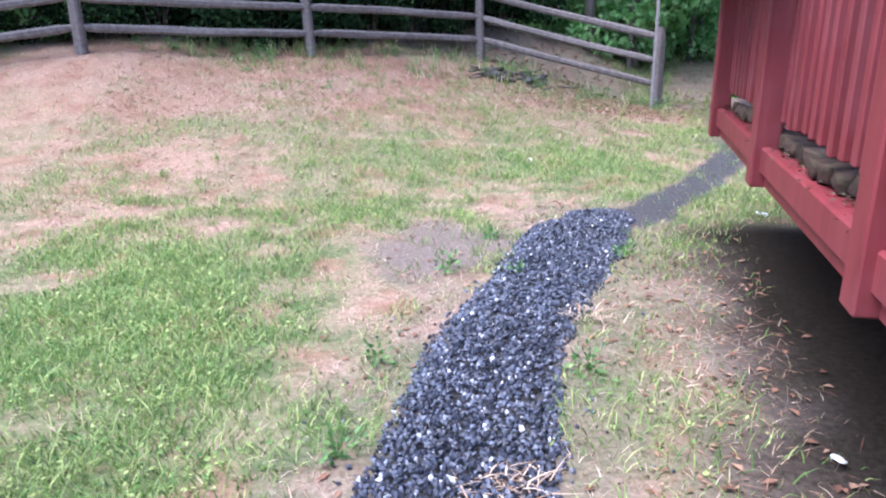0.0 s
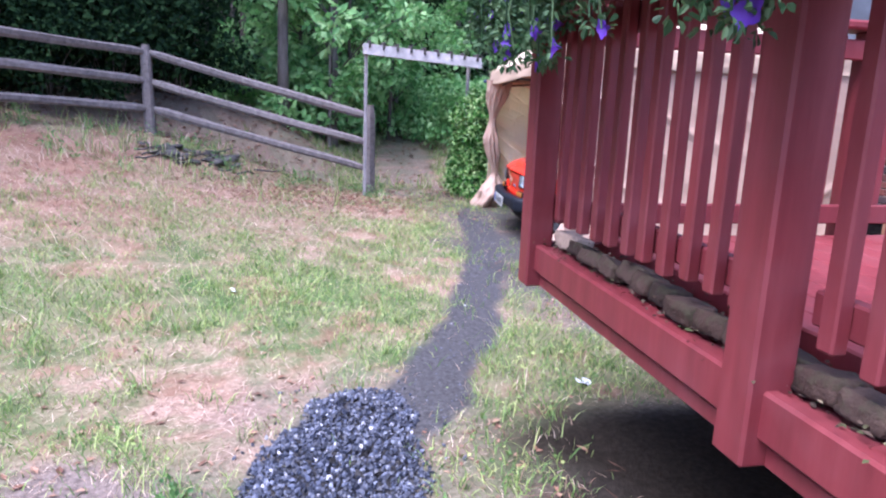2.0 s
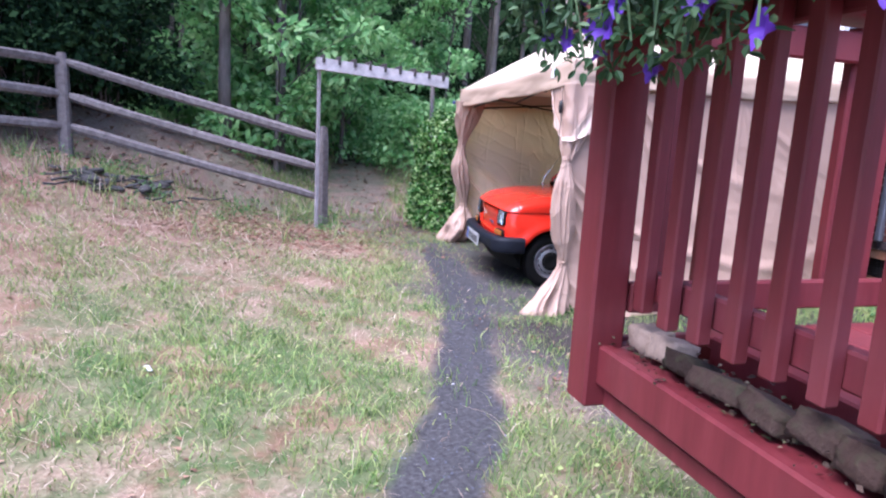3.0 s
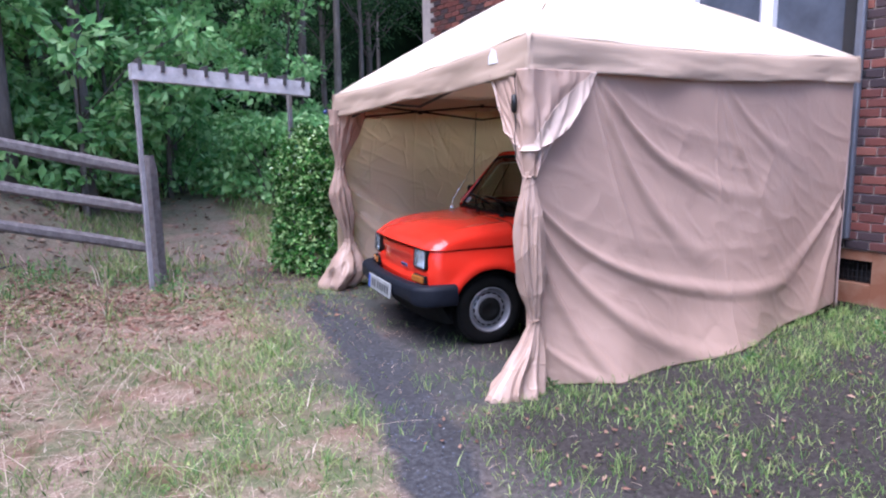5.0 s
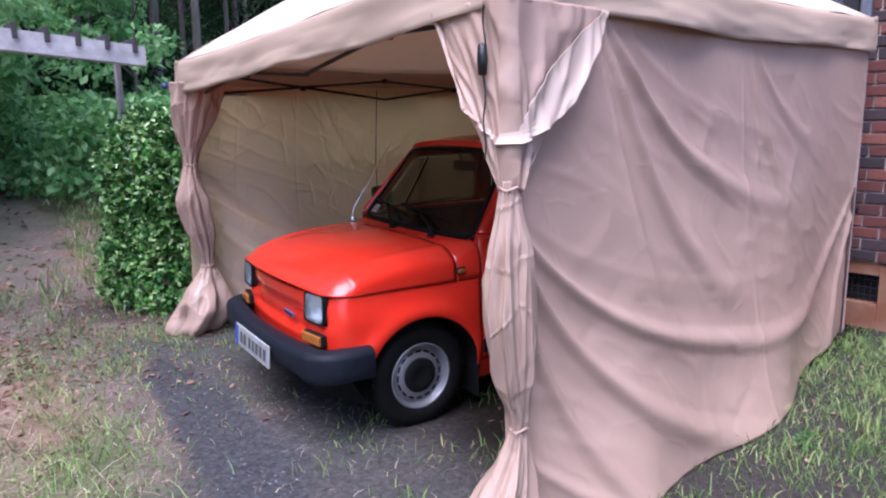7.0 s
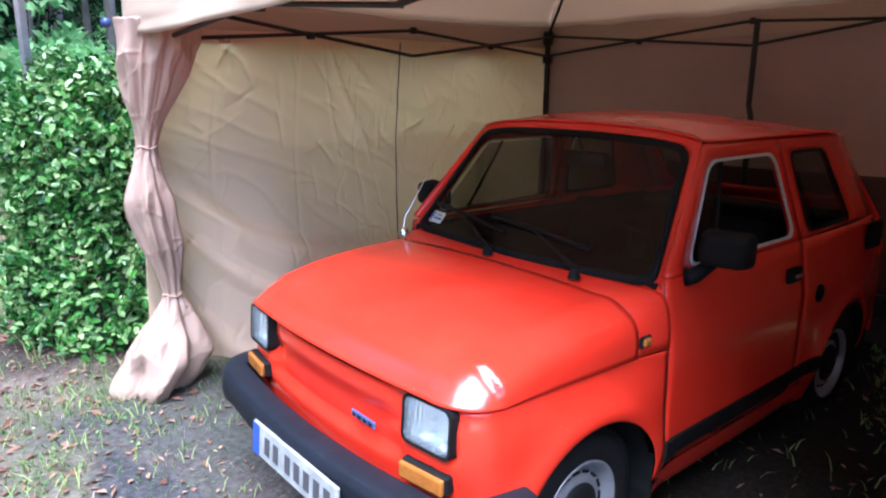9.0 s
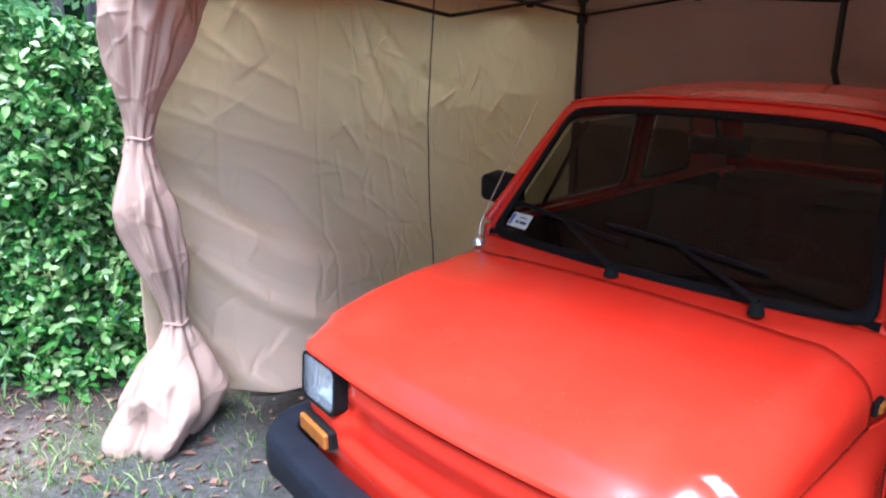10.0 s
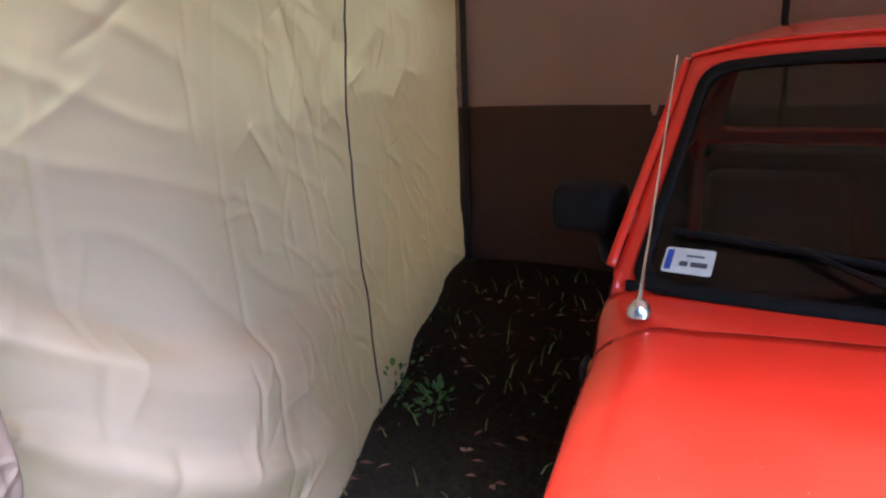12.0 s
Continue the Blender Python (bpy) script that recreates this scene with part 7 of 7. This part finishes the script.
def build_grass():
    green, dry, litter = Leaves(), Leaves(), Leaves()
    for _ in range(330000):
        x, y = random.uniform(-4.2, 7.6) if random.random() < 0.9 else random.uniform(-10, -4.2), random.uniform(-0.2, 13.0)
        if y > 9.5 and random.random() < 0.35 or in_tent(x, y) and random.random() < 0.93 or under_deck(x, y):
            continue
        wet_shade, bare, straw = wet_shade_at(x, y), bare_at(x, y), straw_at(x, y)
        g = lush(x, y)
        grow = max(0.0, min(1.0, g)) * (1 - (0.93 if x < 3.6 or y > 7.2 else 0.45) * wet_shade) * (1 - (0.5 if x < 2.8 else 0.1) * bare) * (1 - 0.5 * straw) * (1 - 0.85 * (humus_shade_at(x, y) if x < 3.4 and y < 5 else 0.0))
        if wet_shade > 0.45 and x < 3.6 and random.random() < 0.55:
            continue
        t = random.random()
        worn = smoothstep(0.5, 0.2, math.hypot(x - PATCH[0], (y - PATCH[1]) * 0.8))
        if worn > 0.3 and random.random() < 0.85:
            continue
        grow *= 0.78 if x < 3 and y > 4.2 else 1.0
        thatch = (0.46 if y > 4.2 else 0.34) * (1 - 0.9 * wet_shade) * (0.25 if x > 3.4 and y < 7.2 else 1.0) * (1.5 if bare > 0.4 and y < 5 else 1.0) * (1 - 0.85 * humus_shade_at(x, y))
        z = rise(x, y)
        a = random.uniform(0, math.tau)
        if t < grow:
            tall = random.uniform(0.02, 0.05) * (0.8 + 0.8 * max(0, min(1.4, g))) * (0.65 if x > 3.2 and y < 7.4 else 1.0)
            ln = Vector((math.cos(a), math.sin(a), 0)) * tall * random.uniform(0.3, 1.7)
            if g > 0.75 and random.random() < 0.15:
                s = random.uniform(0.012, 0.03)
                green.leaf(Vector((x, y, z + random.uniform(0.0, 0.04))), Vector((math.cos(a), math.sin(a), random.uniform(-0.1, 0.6))).normalized(), rnd_dir(1.2), s, s * random.uniform(0.4, 0.8))
            else:
                green.blade(Vector((x, y, z - 0.004)), ln, tall, random.uniform(0.003, 0.007), random.uniform(0, math.tau))
        elif t < grow + thatch:
            tall = random.uniform(0.004, 0.035)
            ln = Vector((math.cos(a), math.sin(a), 0)) * random.uniform(0.02, 0.075)
            dry.blade(Vector((x, y, z - 0.001)), ln, tall, random.uniform(0.002, 0.0045), random.uniform(0, math.tau))
        elif t < grow + thatch + 0.30 * max(straw, 0.7 * bare, 0.1) * (1 - 0.97 * wet_shade) * (0.04 if wet_shade > 0.4 and (y > 5.2 or x > 3.0) else 1.0):
            d = Vector((math.cos(a), math.sin(a), random.uniform(-0.05, 0.2))).normalized()
            if random.random() < 0.22:
                litter.leaf(Vector((x, y, z + 0.006)), d, Vector((0.2, 0.1, 1)), random.uniform(0.03, 0.065), random.uniform(0.015, 0.035))
            else:
                litter.leaf(Vector((x, y, z + 0.005)), d, Vector((0, 0, 1)), random.uniform(0.06, 0.14), random.uniform(0.002, 0.004))
    # the thick grass beside the start of the path
    for _ in range(60000):
        x, y = random.uniform(-2.7, 0.4), random.uniform(0.7, 5.6)
        g = lush(x, y)
        if near_line(GRAVEL, x, y) > -0.02 or math.hypot(x - PATCH[0], (y - PATCH[1]) * 0.8) < 0.42 or random.random() > g - 0.3 or random.random() < 0.5 * bare_at(x, y):
            continue
        a, tall = random.uniform(0, math.tau), random.uniform(0.02, 0.065)
        p = Vector((x, y, rise(x, y) - 0.003))
        if random.random() < 0.12:
            s = random.uniform(0.012, 0.03)
            green.leaf(p + Vector((0, 0, random.uniform(0.01, 0.05))), Vector((math.cos(a), math.sin(a), random.uniform(-0.1, 0.6))).normalized(), rnd_dir(1.2), s, s * random.uniform(0.4, 0.8))
        else:
            green.blade(p, Vector((math.cos(a), math.sin(a), 0)) * tall * random.uniform(0.3, 1.6), tall, random.uniform(0.003, 0.007), random.uniform(0, math.tau))
    # red-brown leaves blown against the fence end and the lane
    for _ in range(3600):
        x, y = random.gauss(2.7, 0.9), random.gauss(11.1, 0.7)
        a = random.uniform(0, math.tau)
        if x < 5.0:
            litter.leaf(Vector((x, y, rise(x, y) + 0.006)), Vector((math.cos(a), math.sin(a), random.uniform(-0.1, 0.35))).normalized(), rnd_dir(1.5), random.uniform(0.03, 0.075), random.uniform(0.015, 0.04))
    # woodland floor beyond the fence and the lane through the arch
    for _ in range(26000):
        x, y = random.uniform(-4.5, 9.5), random.uniform(11.8, 21.0)
        lane = near_line(LANE, x, y)
        if y < 12.8 and x < 3.4 or in_tent(x, y):
            continue
        a, z = random.uniform(0, math.tau), rise(x, y)
        dirn = Vector((math.cos(a), math.sin(a), 0))
        if random.random() < (0.45 if x < 3.6 else 0.14):
            litter.leaf(Vector((x, y, z + 0.008)), (dirn + Vector((0, 0, random.uniform(-0.1, 0.3)))).normalized(), rnd_dir(1.5), random.uniform(0.05, 0.11), random.uniform(0.03, 0.06))
        elif x > 3.6 and lane < -0.1:
            for _ in range(4):
                p = Vector((x + random.gauss(0, 0.05), y + random.gauss(0, 0.05), z - 0.005))
                h = random.uniform(0.04, 0.16)
                b = random.uniform(0, math.tau)
                (green if random.random() < 0.75 else dry).blade(p, Vector((math.cos(b), math.sin(b), 0)) * h * random.uniform(0.3, 1.0), h, 0.009, random.uniform(0, math.tau))
    # leaf crumbs in the strip beside the deck
    for _ in range(1100):
        y = random.uniform(0.9, 4.6)
        x = 0.45 + 0.26 * (y - 1) + random.random() * 0.9
        a = random.uniform(0, math.tau)
        if near_line(GRAVEL, x, y) < -0.03 and humus_shade_at(x, y) < 0.5:
            litter.leaf(Vector((x, y, rise(x, y) + 0.005)), Vector((math.cos(a), math.sin(a), random.uniform(-0.1, 0.3))).normalized(), rnd_dir(1.5), random.uniform(0.012, 0.04), random.uniform(0.006, 0.018))
    # denser, uneven growth on the damp side lawn
    for _ in range(25000):
        x, y = random.uniform(3.0, 7.5), random.uniform(4.7, 7.3)
        k = 0.35 + 0.9 * noise.noise(Vector((x * 1.6, y * 1.6, 71))) + 0.5 * noise.noise(Vector((x * 5, y * 5, 73))) + 0.3 * smoothstep(4.2, 6.5, x)
        if random.random() > k or near_line(TRAIL, x, y) > -0.05 or under_deck(x, y):
            continue
        a, tall = random.uniform(0, math.tau), random.uniform(0.015, 0.05)
        green.blade(Vector((x, y, rise(x, y) - 0.003)), Vector((math.cos(a), math.sin(a), 0)) * tall * random.uniform(0.4, 1.6), tall, random.uniform(0.003, 0.006), random.uniform(0, math.tau))
    for _ in range(420):
        x, y = random.uniform(3.0, 7.3), random.uniform(5.0, 7.3)
        a = random.uniform(0, math.tau)
        litter.leaf(Vector((x, y, rise(x, y) + 0.012)), Vector((math.cos(a), math.sin(a), 0.2)).normalized(), rnd_dir(1.5), random.uniform(0.02, 0.05), random.uniform(0.012, 0.026))
    # long bleached stems lying on the bank and taller tufts by the fence
    for _ in range(5200):
        x, y = random.gauss(0.2, 2.3), random.gauss(9.6, 1.4)
        if x > 3.6 or wet_shade_at(x, y) > 0.2:
            continue
        a = random.gauss(-0.5, 0.6) + (math.pi if random.random() < 0.4 else 0)
        dry.blade(Vector((x, y, rise(x, y))), Vector((math.cos(a), math.sin(a), 0)) * random.uniform(0.12, 0.45), random.uniform(0.01, 0.16), 0.004, a + math.pi / 2)
    for _ in range(170):
        cx, cy = random.uniform(-4.0, 5.5), random.gauss(12.1, 0.8)
        for _ in range(10):
            a = random.uniform(0, math.tau)
            x, y = cx + random.gauss(0, 0.05), cy + random.gauss(0, 0.05)
            (green if random.random() < 0.7 else dry).blade(Vector((x, y, rise(x, y))), Vector((math.cos(a), math.sin(a), 0)) * random.uniform(0.04, 0.16), random.uniform(0.10, 0.28), 0.010, random.uniform(0, math.tau))
    # loose tufts of longer blades over the lawn
    for _ in range(850):
        cx, cy = random.uniform(-2.6, 3.6), random.uniform(3.6, 10.9)
        if wet_shade_at(cx, cy) > 0.3 or random.random() > lush(cx, cy) + 0.25:
            continue
        tip, spread = random.uniform(0.05, 0.12), random.uniform(0.02, 0.06)
        for _ in range(random.randint(8, 26)):
            a = random.uniform(0, math.tau)
            x, y = cx + random.gauss(0, spread), cy + random.gauss(0, spread)
            h = tip * random.uniform(0.5, 1.1)
            (green if random.random() < 0.85 else dry).blade(Vector((x, y, rise(x, y) - 0.003)), Vector((math.cos(a), math.sin(a), 0)) * h * random.uniform(0.3, 1.2), h, random.uniform(0.003, 0.006), random.uniform(0, math.tau))
    # tufts on the damp trail and round the canopy
    for _ in range(260):
        if random.random() < 0.6:
            cx, cy = random.gauss(4.1, 0.75), random.gauss(7.0, 0.75)
        else:
            cx, cy = random.uniform(4.9, 7.3), random.uniform(6.2, 6.9) - 0.2 * (random.uniform(4.9, 7.3) - 4.9) * 0.5
        if near_line(TRAIL, cx, cy) > -0.02 and random.random() < 0.75:
            continue
        for _ in range(random.randint(6, 22)):
            a = random.uniform(0, math.tau)
            x, y = cx + random.gauss(0, 0.05), cy + random.gauss(0, 0.05)
            h = random.uniform(0.03, 0.085)
            green.blade(Vector((x, y, rise(x, y))), Vector((math.cos(a), math.sin(a), 0)) * h * random.uniform(0.3, 0.9), h, random.uniform(0.003, 0.006), random.uniform(0, math.tau))
    # ragged growth and fallen leaves where the bush meets the tied drape
    for _ in range(90):
        cx, cy = random.gauss(4.55, 0.4), random.gauss(10.5, 0.45)
        for _ in range(random.randint(5, 16)):
            a, h = random.uniform(0, math.tau), random.uniform(0.02, 0.075)
            x, y = cx + random.gauss(0, 0.05), cy + random.gauss(0, 0.05)
            green.blade(Vector((x, y, rise(x, y) - 0.003)), Vector((math.cos(a), math.sin(a), 0)) * h * random.uniform(0.3, 1.0), h, random.uniform(0.003, 0.006), random.uniform(0, math.tau))
    for _ in range(700):
        x, y = random.gauss(4.3, 0.6), random.gauss(10.6, 0.7)
        a = random.uniform(0, math.tau)
        litter.leaf(Vector((x, y, rise(x, y) + 0.006)), Vector((math.cos(a), math.sin(a), 0.15)).normalized(), Vector((0.2, 0.1, 1)), random.uniform(0.02, 0.05), random.uniform(0.01, 0.024))
    # pale root tangles raked out beside the gravel
    for cx, cy in ((0.22, 1.68), (0.73, 2.96)):
        for _ in range(60):
            a = random.uniform(0, math.tau)
            x, y = cx + random.gauss(0, 0.06), cy + random.gauss(0, 0.05)
            dry.blade(Vector((x, y, rise(x, y) + 0.035)), Vector((math.cos(a), math.sin(a), 0)) * random.uniform(0.04, 0.16), random.uniform(-0.01, 0.04), 0.006, a + 1.57)
    # leaves and sprigs under the canopy
    for _ in range(800):
        x, y = random.uniform(4.9, 7.6), random.uniform(6.8, 10.0)
        a = random.uniform(0, math.tau)
        if in_tent(x, y):
            if random.random() < 0.5:
                litter.leaf(Vector((x, y, rise(x, y) + 0.004)), Vector((math.cos(a), math.sin(a), 0.1)).normalized(), Vector((0.1, 0.2, 1)), random.uniform(0.03, 0.06), random.uniform(0.012, 0.028))
            else:
                green.blade(Vector((x, y, rise(x, y))), Vector((math.cos(a), math.sin(a), 0)) * 0.04, random.uniform(0.03, 0.09), 0.006, a)
    for lv, name, mat, label, cat in ((green, "lawn_grass", GRASS, "short green lawn grass growing in uneven patches", "grass"), (dry, "dry_grass", DRY, "bleached dry grass and thatch lying on the lawn", "dry grass"), (litter, "pine_litter", NEEDLE, "brown pine needles and fallen leaves on the ground", "leaf litter")):
        tagged(lv.done(name, mat), label, cat, kind="stuff")


def build_weeds():
    """Broad-leaved weeds: along the gravel, by the fence and one climbing the curtain."""
    WEED_LEAF = leaf_material("weed_leaves", (0.05, 0.14, 0.045), (0.11, 0.25, 0.075), (0.21, 0.37, 0.13))
    lv = Leaves()
    spots = [(-6.2, 10.7, 0.42), (-5.8, 10.5, 0.36), (-5.4, 10.7, 0.3), (-4.6, 10.9, 0.36), (-3.0, 10.7, 0.2), (-2.7, 10.9, 0.24), (-1.5, 9.6, 0.12), (0.62, 2.45, 0.12), (0.45, 3.6, 0.08), (-0.28, 2.6, 0.09), (-0.35, 1.9, 0.12), (0.35, 4.4, 0.10), (0.05, 3.75, 0.12), (1.15, 3.9, 0.09), (6.55, 9.85, 0.16), (6.45, 9.7, 0.10), (6.6, 6.1, 0.12), (6.9, 5.6, 0.16), (6.2, 5.4, 0.14)]
    for _ in range(60):
        x = random.uniform(-4.5, 4.2)
        spots.append((x, random.gauss(12.0 if x > -1.5 else 10.6 + 0.5 * (x + 4), 0.45), random.uniform(0.12, 0.3)))
    for _ in range(3):
        spots.append((random.gauss(4.4, 0.8), random.gauss(6.8, 0.7), random.uniform(0.03, 0.06)))
    for x, y, h in spots:
        z = rise(x, y)
        for _ in range(int(40 + 160 * h)):
            d = rnd_dir(0.5)
            lv.leaf(Vector((x, y, z + 0.01)) + Vector((d.x * h * 0.9, d.y * h * 0.9, abs(d.z) * h)) * random.random(), d, rnd_dir(1.5), random.uniform(0.02, 0.05), random.uniform(0.012, 0.026))
    tagged(lv.done("weed_patch", WEED_LEAF), "low broad-leaved green weeds scattered over the ground", "weeds", kind="stuff")


def build_gravel():
    """Loose dark blue-grey chippings heaped along the start of the path."""
    k = Mat("slate_chippings", 0.55, 0.0, 0.5)
    k.color(k.ramp(k.island(), [(0.0, (0.018, 0.022, 0.034)), (0.55, (0.046, 0.054, 0.082)), (0.88, (0.085, 0.10, 0.15)), (0.965, (0.20, 0.22, 0.27)), (1.0, (0.5, 0.5, 0.55))]))
    k.bump(k.noise(150, 2.0), 0.3, 0.002)
    base = [Vector(v).normalized() for v in ((0, 0, 1), (0.9, 0, 0.2), (0.25, 0.85, 0.1), (-0.75, 0.5, 0.25), (-0.7, -0.55, 0.0), (0.3, -0.9, 0.15), (0, 0, -1))]
    tri = [(0, 1, 2), (0, 2, 3), (0, 3, 4), (0, 4, 5), (0, 5, 1), (6, 2, 1), (6, 3, 2), (6, 4, 3), (6, 5, 4), (6, 1, 5)]
    verts, faces = [], []
    n = 0
    while n < 16000:
        x, y = random.uniform(-0.6, 1.7), random.uniform(0.2, 5.3)
        inside = near_line(GRAVEL, x, y) + 0.05 * noise.noise(Vector((x * 6, y * 6, 2)))
        if inside < 0 and random.random() > 0.035 * math.exp(inside * 9):
            continue
        n += 1
        s = random.uniform(0.006, 0.016)
        heap = 0.045 * smoothstep(0.0, 0.16, inside)
        c = Vector((x, y, rise(x, y) + heap * random.uniform(0.55, 1.0) + s * 0.3))
        q = Euler((random.uniform(0, 6.3), random.uniform(0, 6.3), random.uniform(0, 6.3))).to_matrix()
        m = len(verts)
        for v in base:
            w = q @ Vector((v.x * s * random.uniform(0.8, 1.4), v.y * s * random.uniform(0.7, 1.1), v.z * s * random.uniform(0.5, 0.8)))
            verts.append(c + w)
        faces += [(a + m, b + m, d + m) for a, b, d in tri]
    # grit trodden along the damp trail
    for _ in range(600):
        i = random.randrange(len(TRAIL) - 2)
        (x0, y0, w0), (x1, y1, w1) = TRAIL[i], TRAIL[i + 1]
        t, o = random.random(), random.gauss(0, 0.14)
        d = Vector((x1 - x0, y1 - y0)).normalized()
        x, y = lerp(x0, x1, t) - d.y * o, lerp(y0, y1, t) + d.x * o
        s = random.uniform(0.002, 0.007)
        c, m = Vector((x, y, rise(x, y) + s * 0.3)), len(verts)
        for v in base:
            verts.append(c + Vector((v.x * s * random.uniform(0.7, 1.4), v.y * s * random.uniform(0.7, 1.4), v.z * s * 0.7)))
        faces += [(a + m, b + m, e + m) for a, b, e in tri]
    tagged(raw("gravel_path", verts, faces, k.m), "dark blue-grey gravel chippings with pale flecks forming a path", "gravel", kind="stuff")


def build_planter():
    """Trailing purple petunias in a box on the deck rail."""
    fr = deck_frame()
    box_ob = thing("flower_box", "flower box on the deck rail with trailing purple petunias", "flower box", fr)
    part("trough", block(0.02, 1.95, -0.21, -0.055, 1.83, 1.98, 0.01), plain("dark_planter", (0.05, 0.035, 0.03), 0.7), box_ob, "dark wooden trough")
    part("soil", block(0.04, 1.93, -0.20, -0.065, 1.96, 1.985), DARK_TRIM, box_ob)
    leaves = leaf_material("petunia_leaves", (0.015, 0.05, 0.018), (0.045, 0.12, 0.045), (0.14, 0.24, 0.11), 0.3, 0.6)
    petal = leaf_material("purple_petals", (0.10, 0.03, 0.42), (0.16, 0.05, 0.58), (0.30, 0.14, 0.72), 0.35, 0.5)
    lv, vines = Leaves(), bmesh.new()
    heads = []
    for k in range(150):
        x = max(0.02, random.choice((random.gauss(0.12, 0.1), random.gauss(0.42, 0.2), random.gauss(0.75, 0.2), random.gauss(1.72, 0.1))))
        drop = random.uniform(0.10, 0.34) * (0.75 if x < 0.25 else 1.0)
        y0 = random.uniform(-0.27, -0.13)
        pts = [Vector((x, y0, 1.98))]
        for i in range(1, 7):
            t = i / 6
            pts.append(Vector((x + 0.06 * abs(math.sin(t * 2 + k)) * t, y0 - 0.06 * math.sin(t * 2.2) - 0.02 * random.random(), 2.0 - (drop + 0.08) * t * t)))
        tube(pts, 0.003, 4, None, vines)
        for p in pts:
            for _ in range(11):
                d = rnd_dir(-0.1)
                lv.oval(p + d * 0.025, d, rnd_dir(0.8), random.uniform(0.018, 0.036), random.uniform(0.012, 0.022))
        if k % 4 == 0:
            heads.append(pts[-1])
        if k % 8 == 0:
            heads.append(pts[4])
    tagged(part("vine_growth", vines, bpy.data.materials["petunia_leaves"], box_ob, "thin trailing stem growth"), kind="stuff")
    lv.done("foliage", leaves, box_ob)
    for p in heads:
        bm = bmesh.new()
        face = Vector((random.uniform(-0.5, 0.5), -1, random.uniform(-0.4, 0.3))).normalized()
        a = face.cross(Vector((0, 0, 1))).normalized()
        b = a.cross(face)
        r = random.uniform(0.022, 0.032)
        c = bm.verts.new(p - face * 0.03)
        rim = [bm.verts.new(p + (a * math.cos(i * math.tau / 20) + b * math.sin(i * math.tau / 20)) * r * (1 + 0.16 * math.cos(5 * i * math.tau / 20)) + face * 0.006 * math.sin(10 * i * math.tau / 20)) for i in range(20)]
        throat = [bm.verts.new(p - face * 0.012 + (a * math.cos(i * math.tau / 20) + b * math.sin(i * math.tau / 20)) * r * 0.35) for i in range(20)]
        for i in range(20):
            bm.faces.new((rim[i], rim[(i + 1) % 20], throat[(i + 1) % 20], throat[i]))
            bm.faces.new((throat[i], throat[(i + 1) % 20], c))
        part("petunia_flower", bm, petal, box_ob, "purple trumpet flower", True)


build_grass()
build_weeds()
build_gravel()
build_planter()


def build_scraps():
    """Small pale scraps lying about."""
    paper = plain("white_scrap", (0.7, 0.72, 0.75), 0.7)
    for x, y, a, w in ((2.36, 4.72, 20, 0.05), (1.30, 1.80, 70, 0.035), (0.95, 6.9, 130, 0.03)):
        bm = sheet(6, 4, lambda u, v: (lerp(-w, w, u) * (1 - 0.4 * (2 * v - 1) ** 2), lerp(-w, w, v) * 0.6, 0.012 * math.sin(u * 5 + a) + 0.01 * v))
        ob = part("paper_scrap", bm, paper, None, smooth=True)
        thicken(ob, 0.001)
        ob.matrix_world = pose(x, y, rise(x, y) + 0.018, 0, 0, a)
        tagged(ob, "small crumpled white scrap of paper on the ground", "litter")


build_scraps()

lay_bricks(HOUSE)
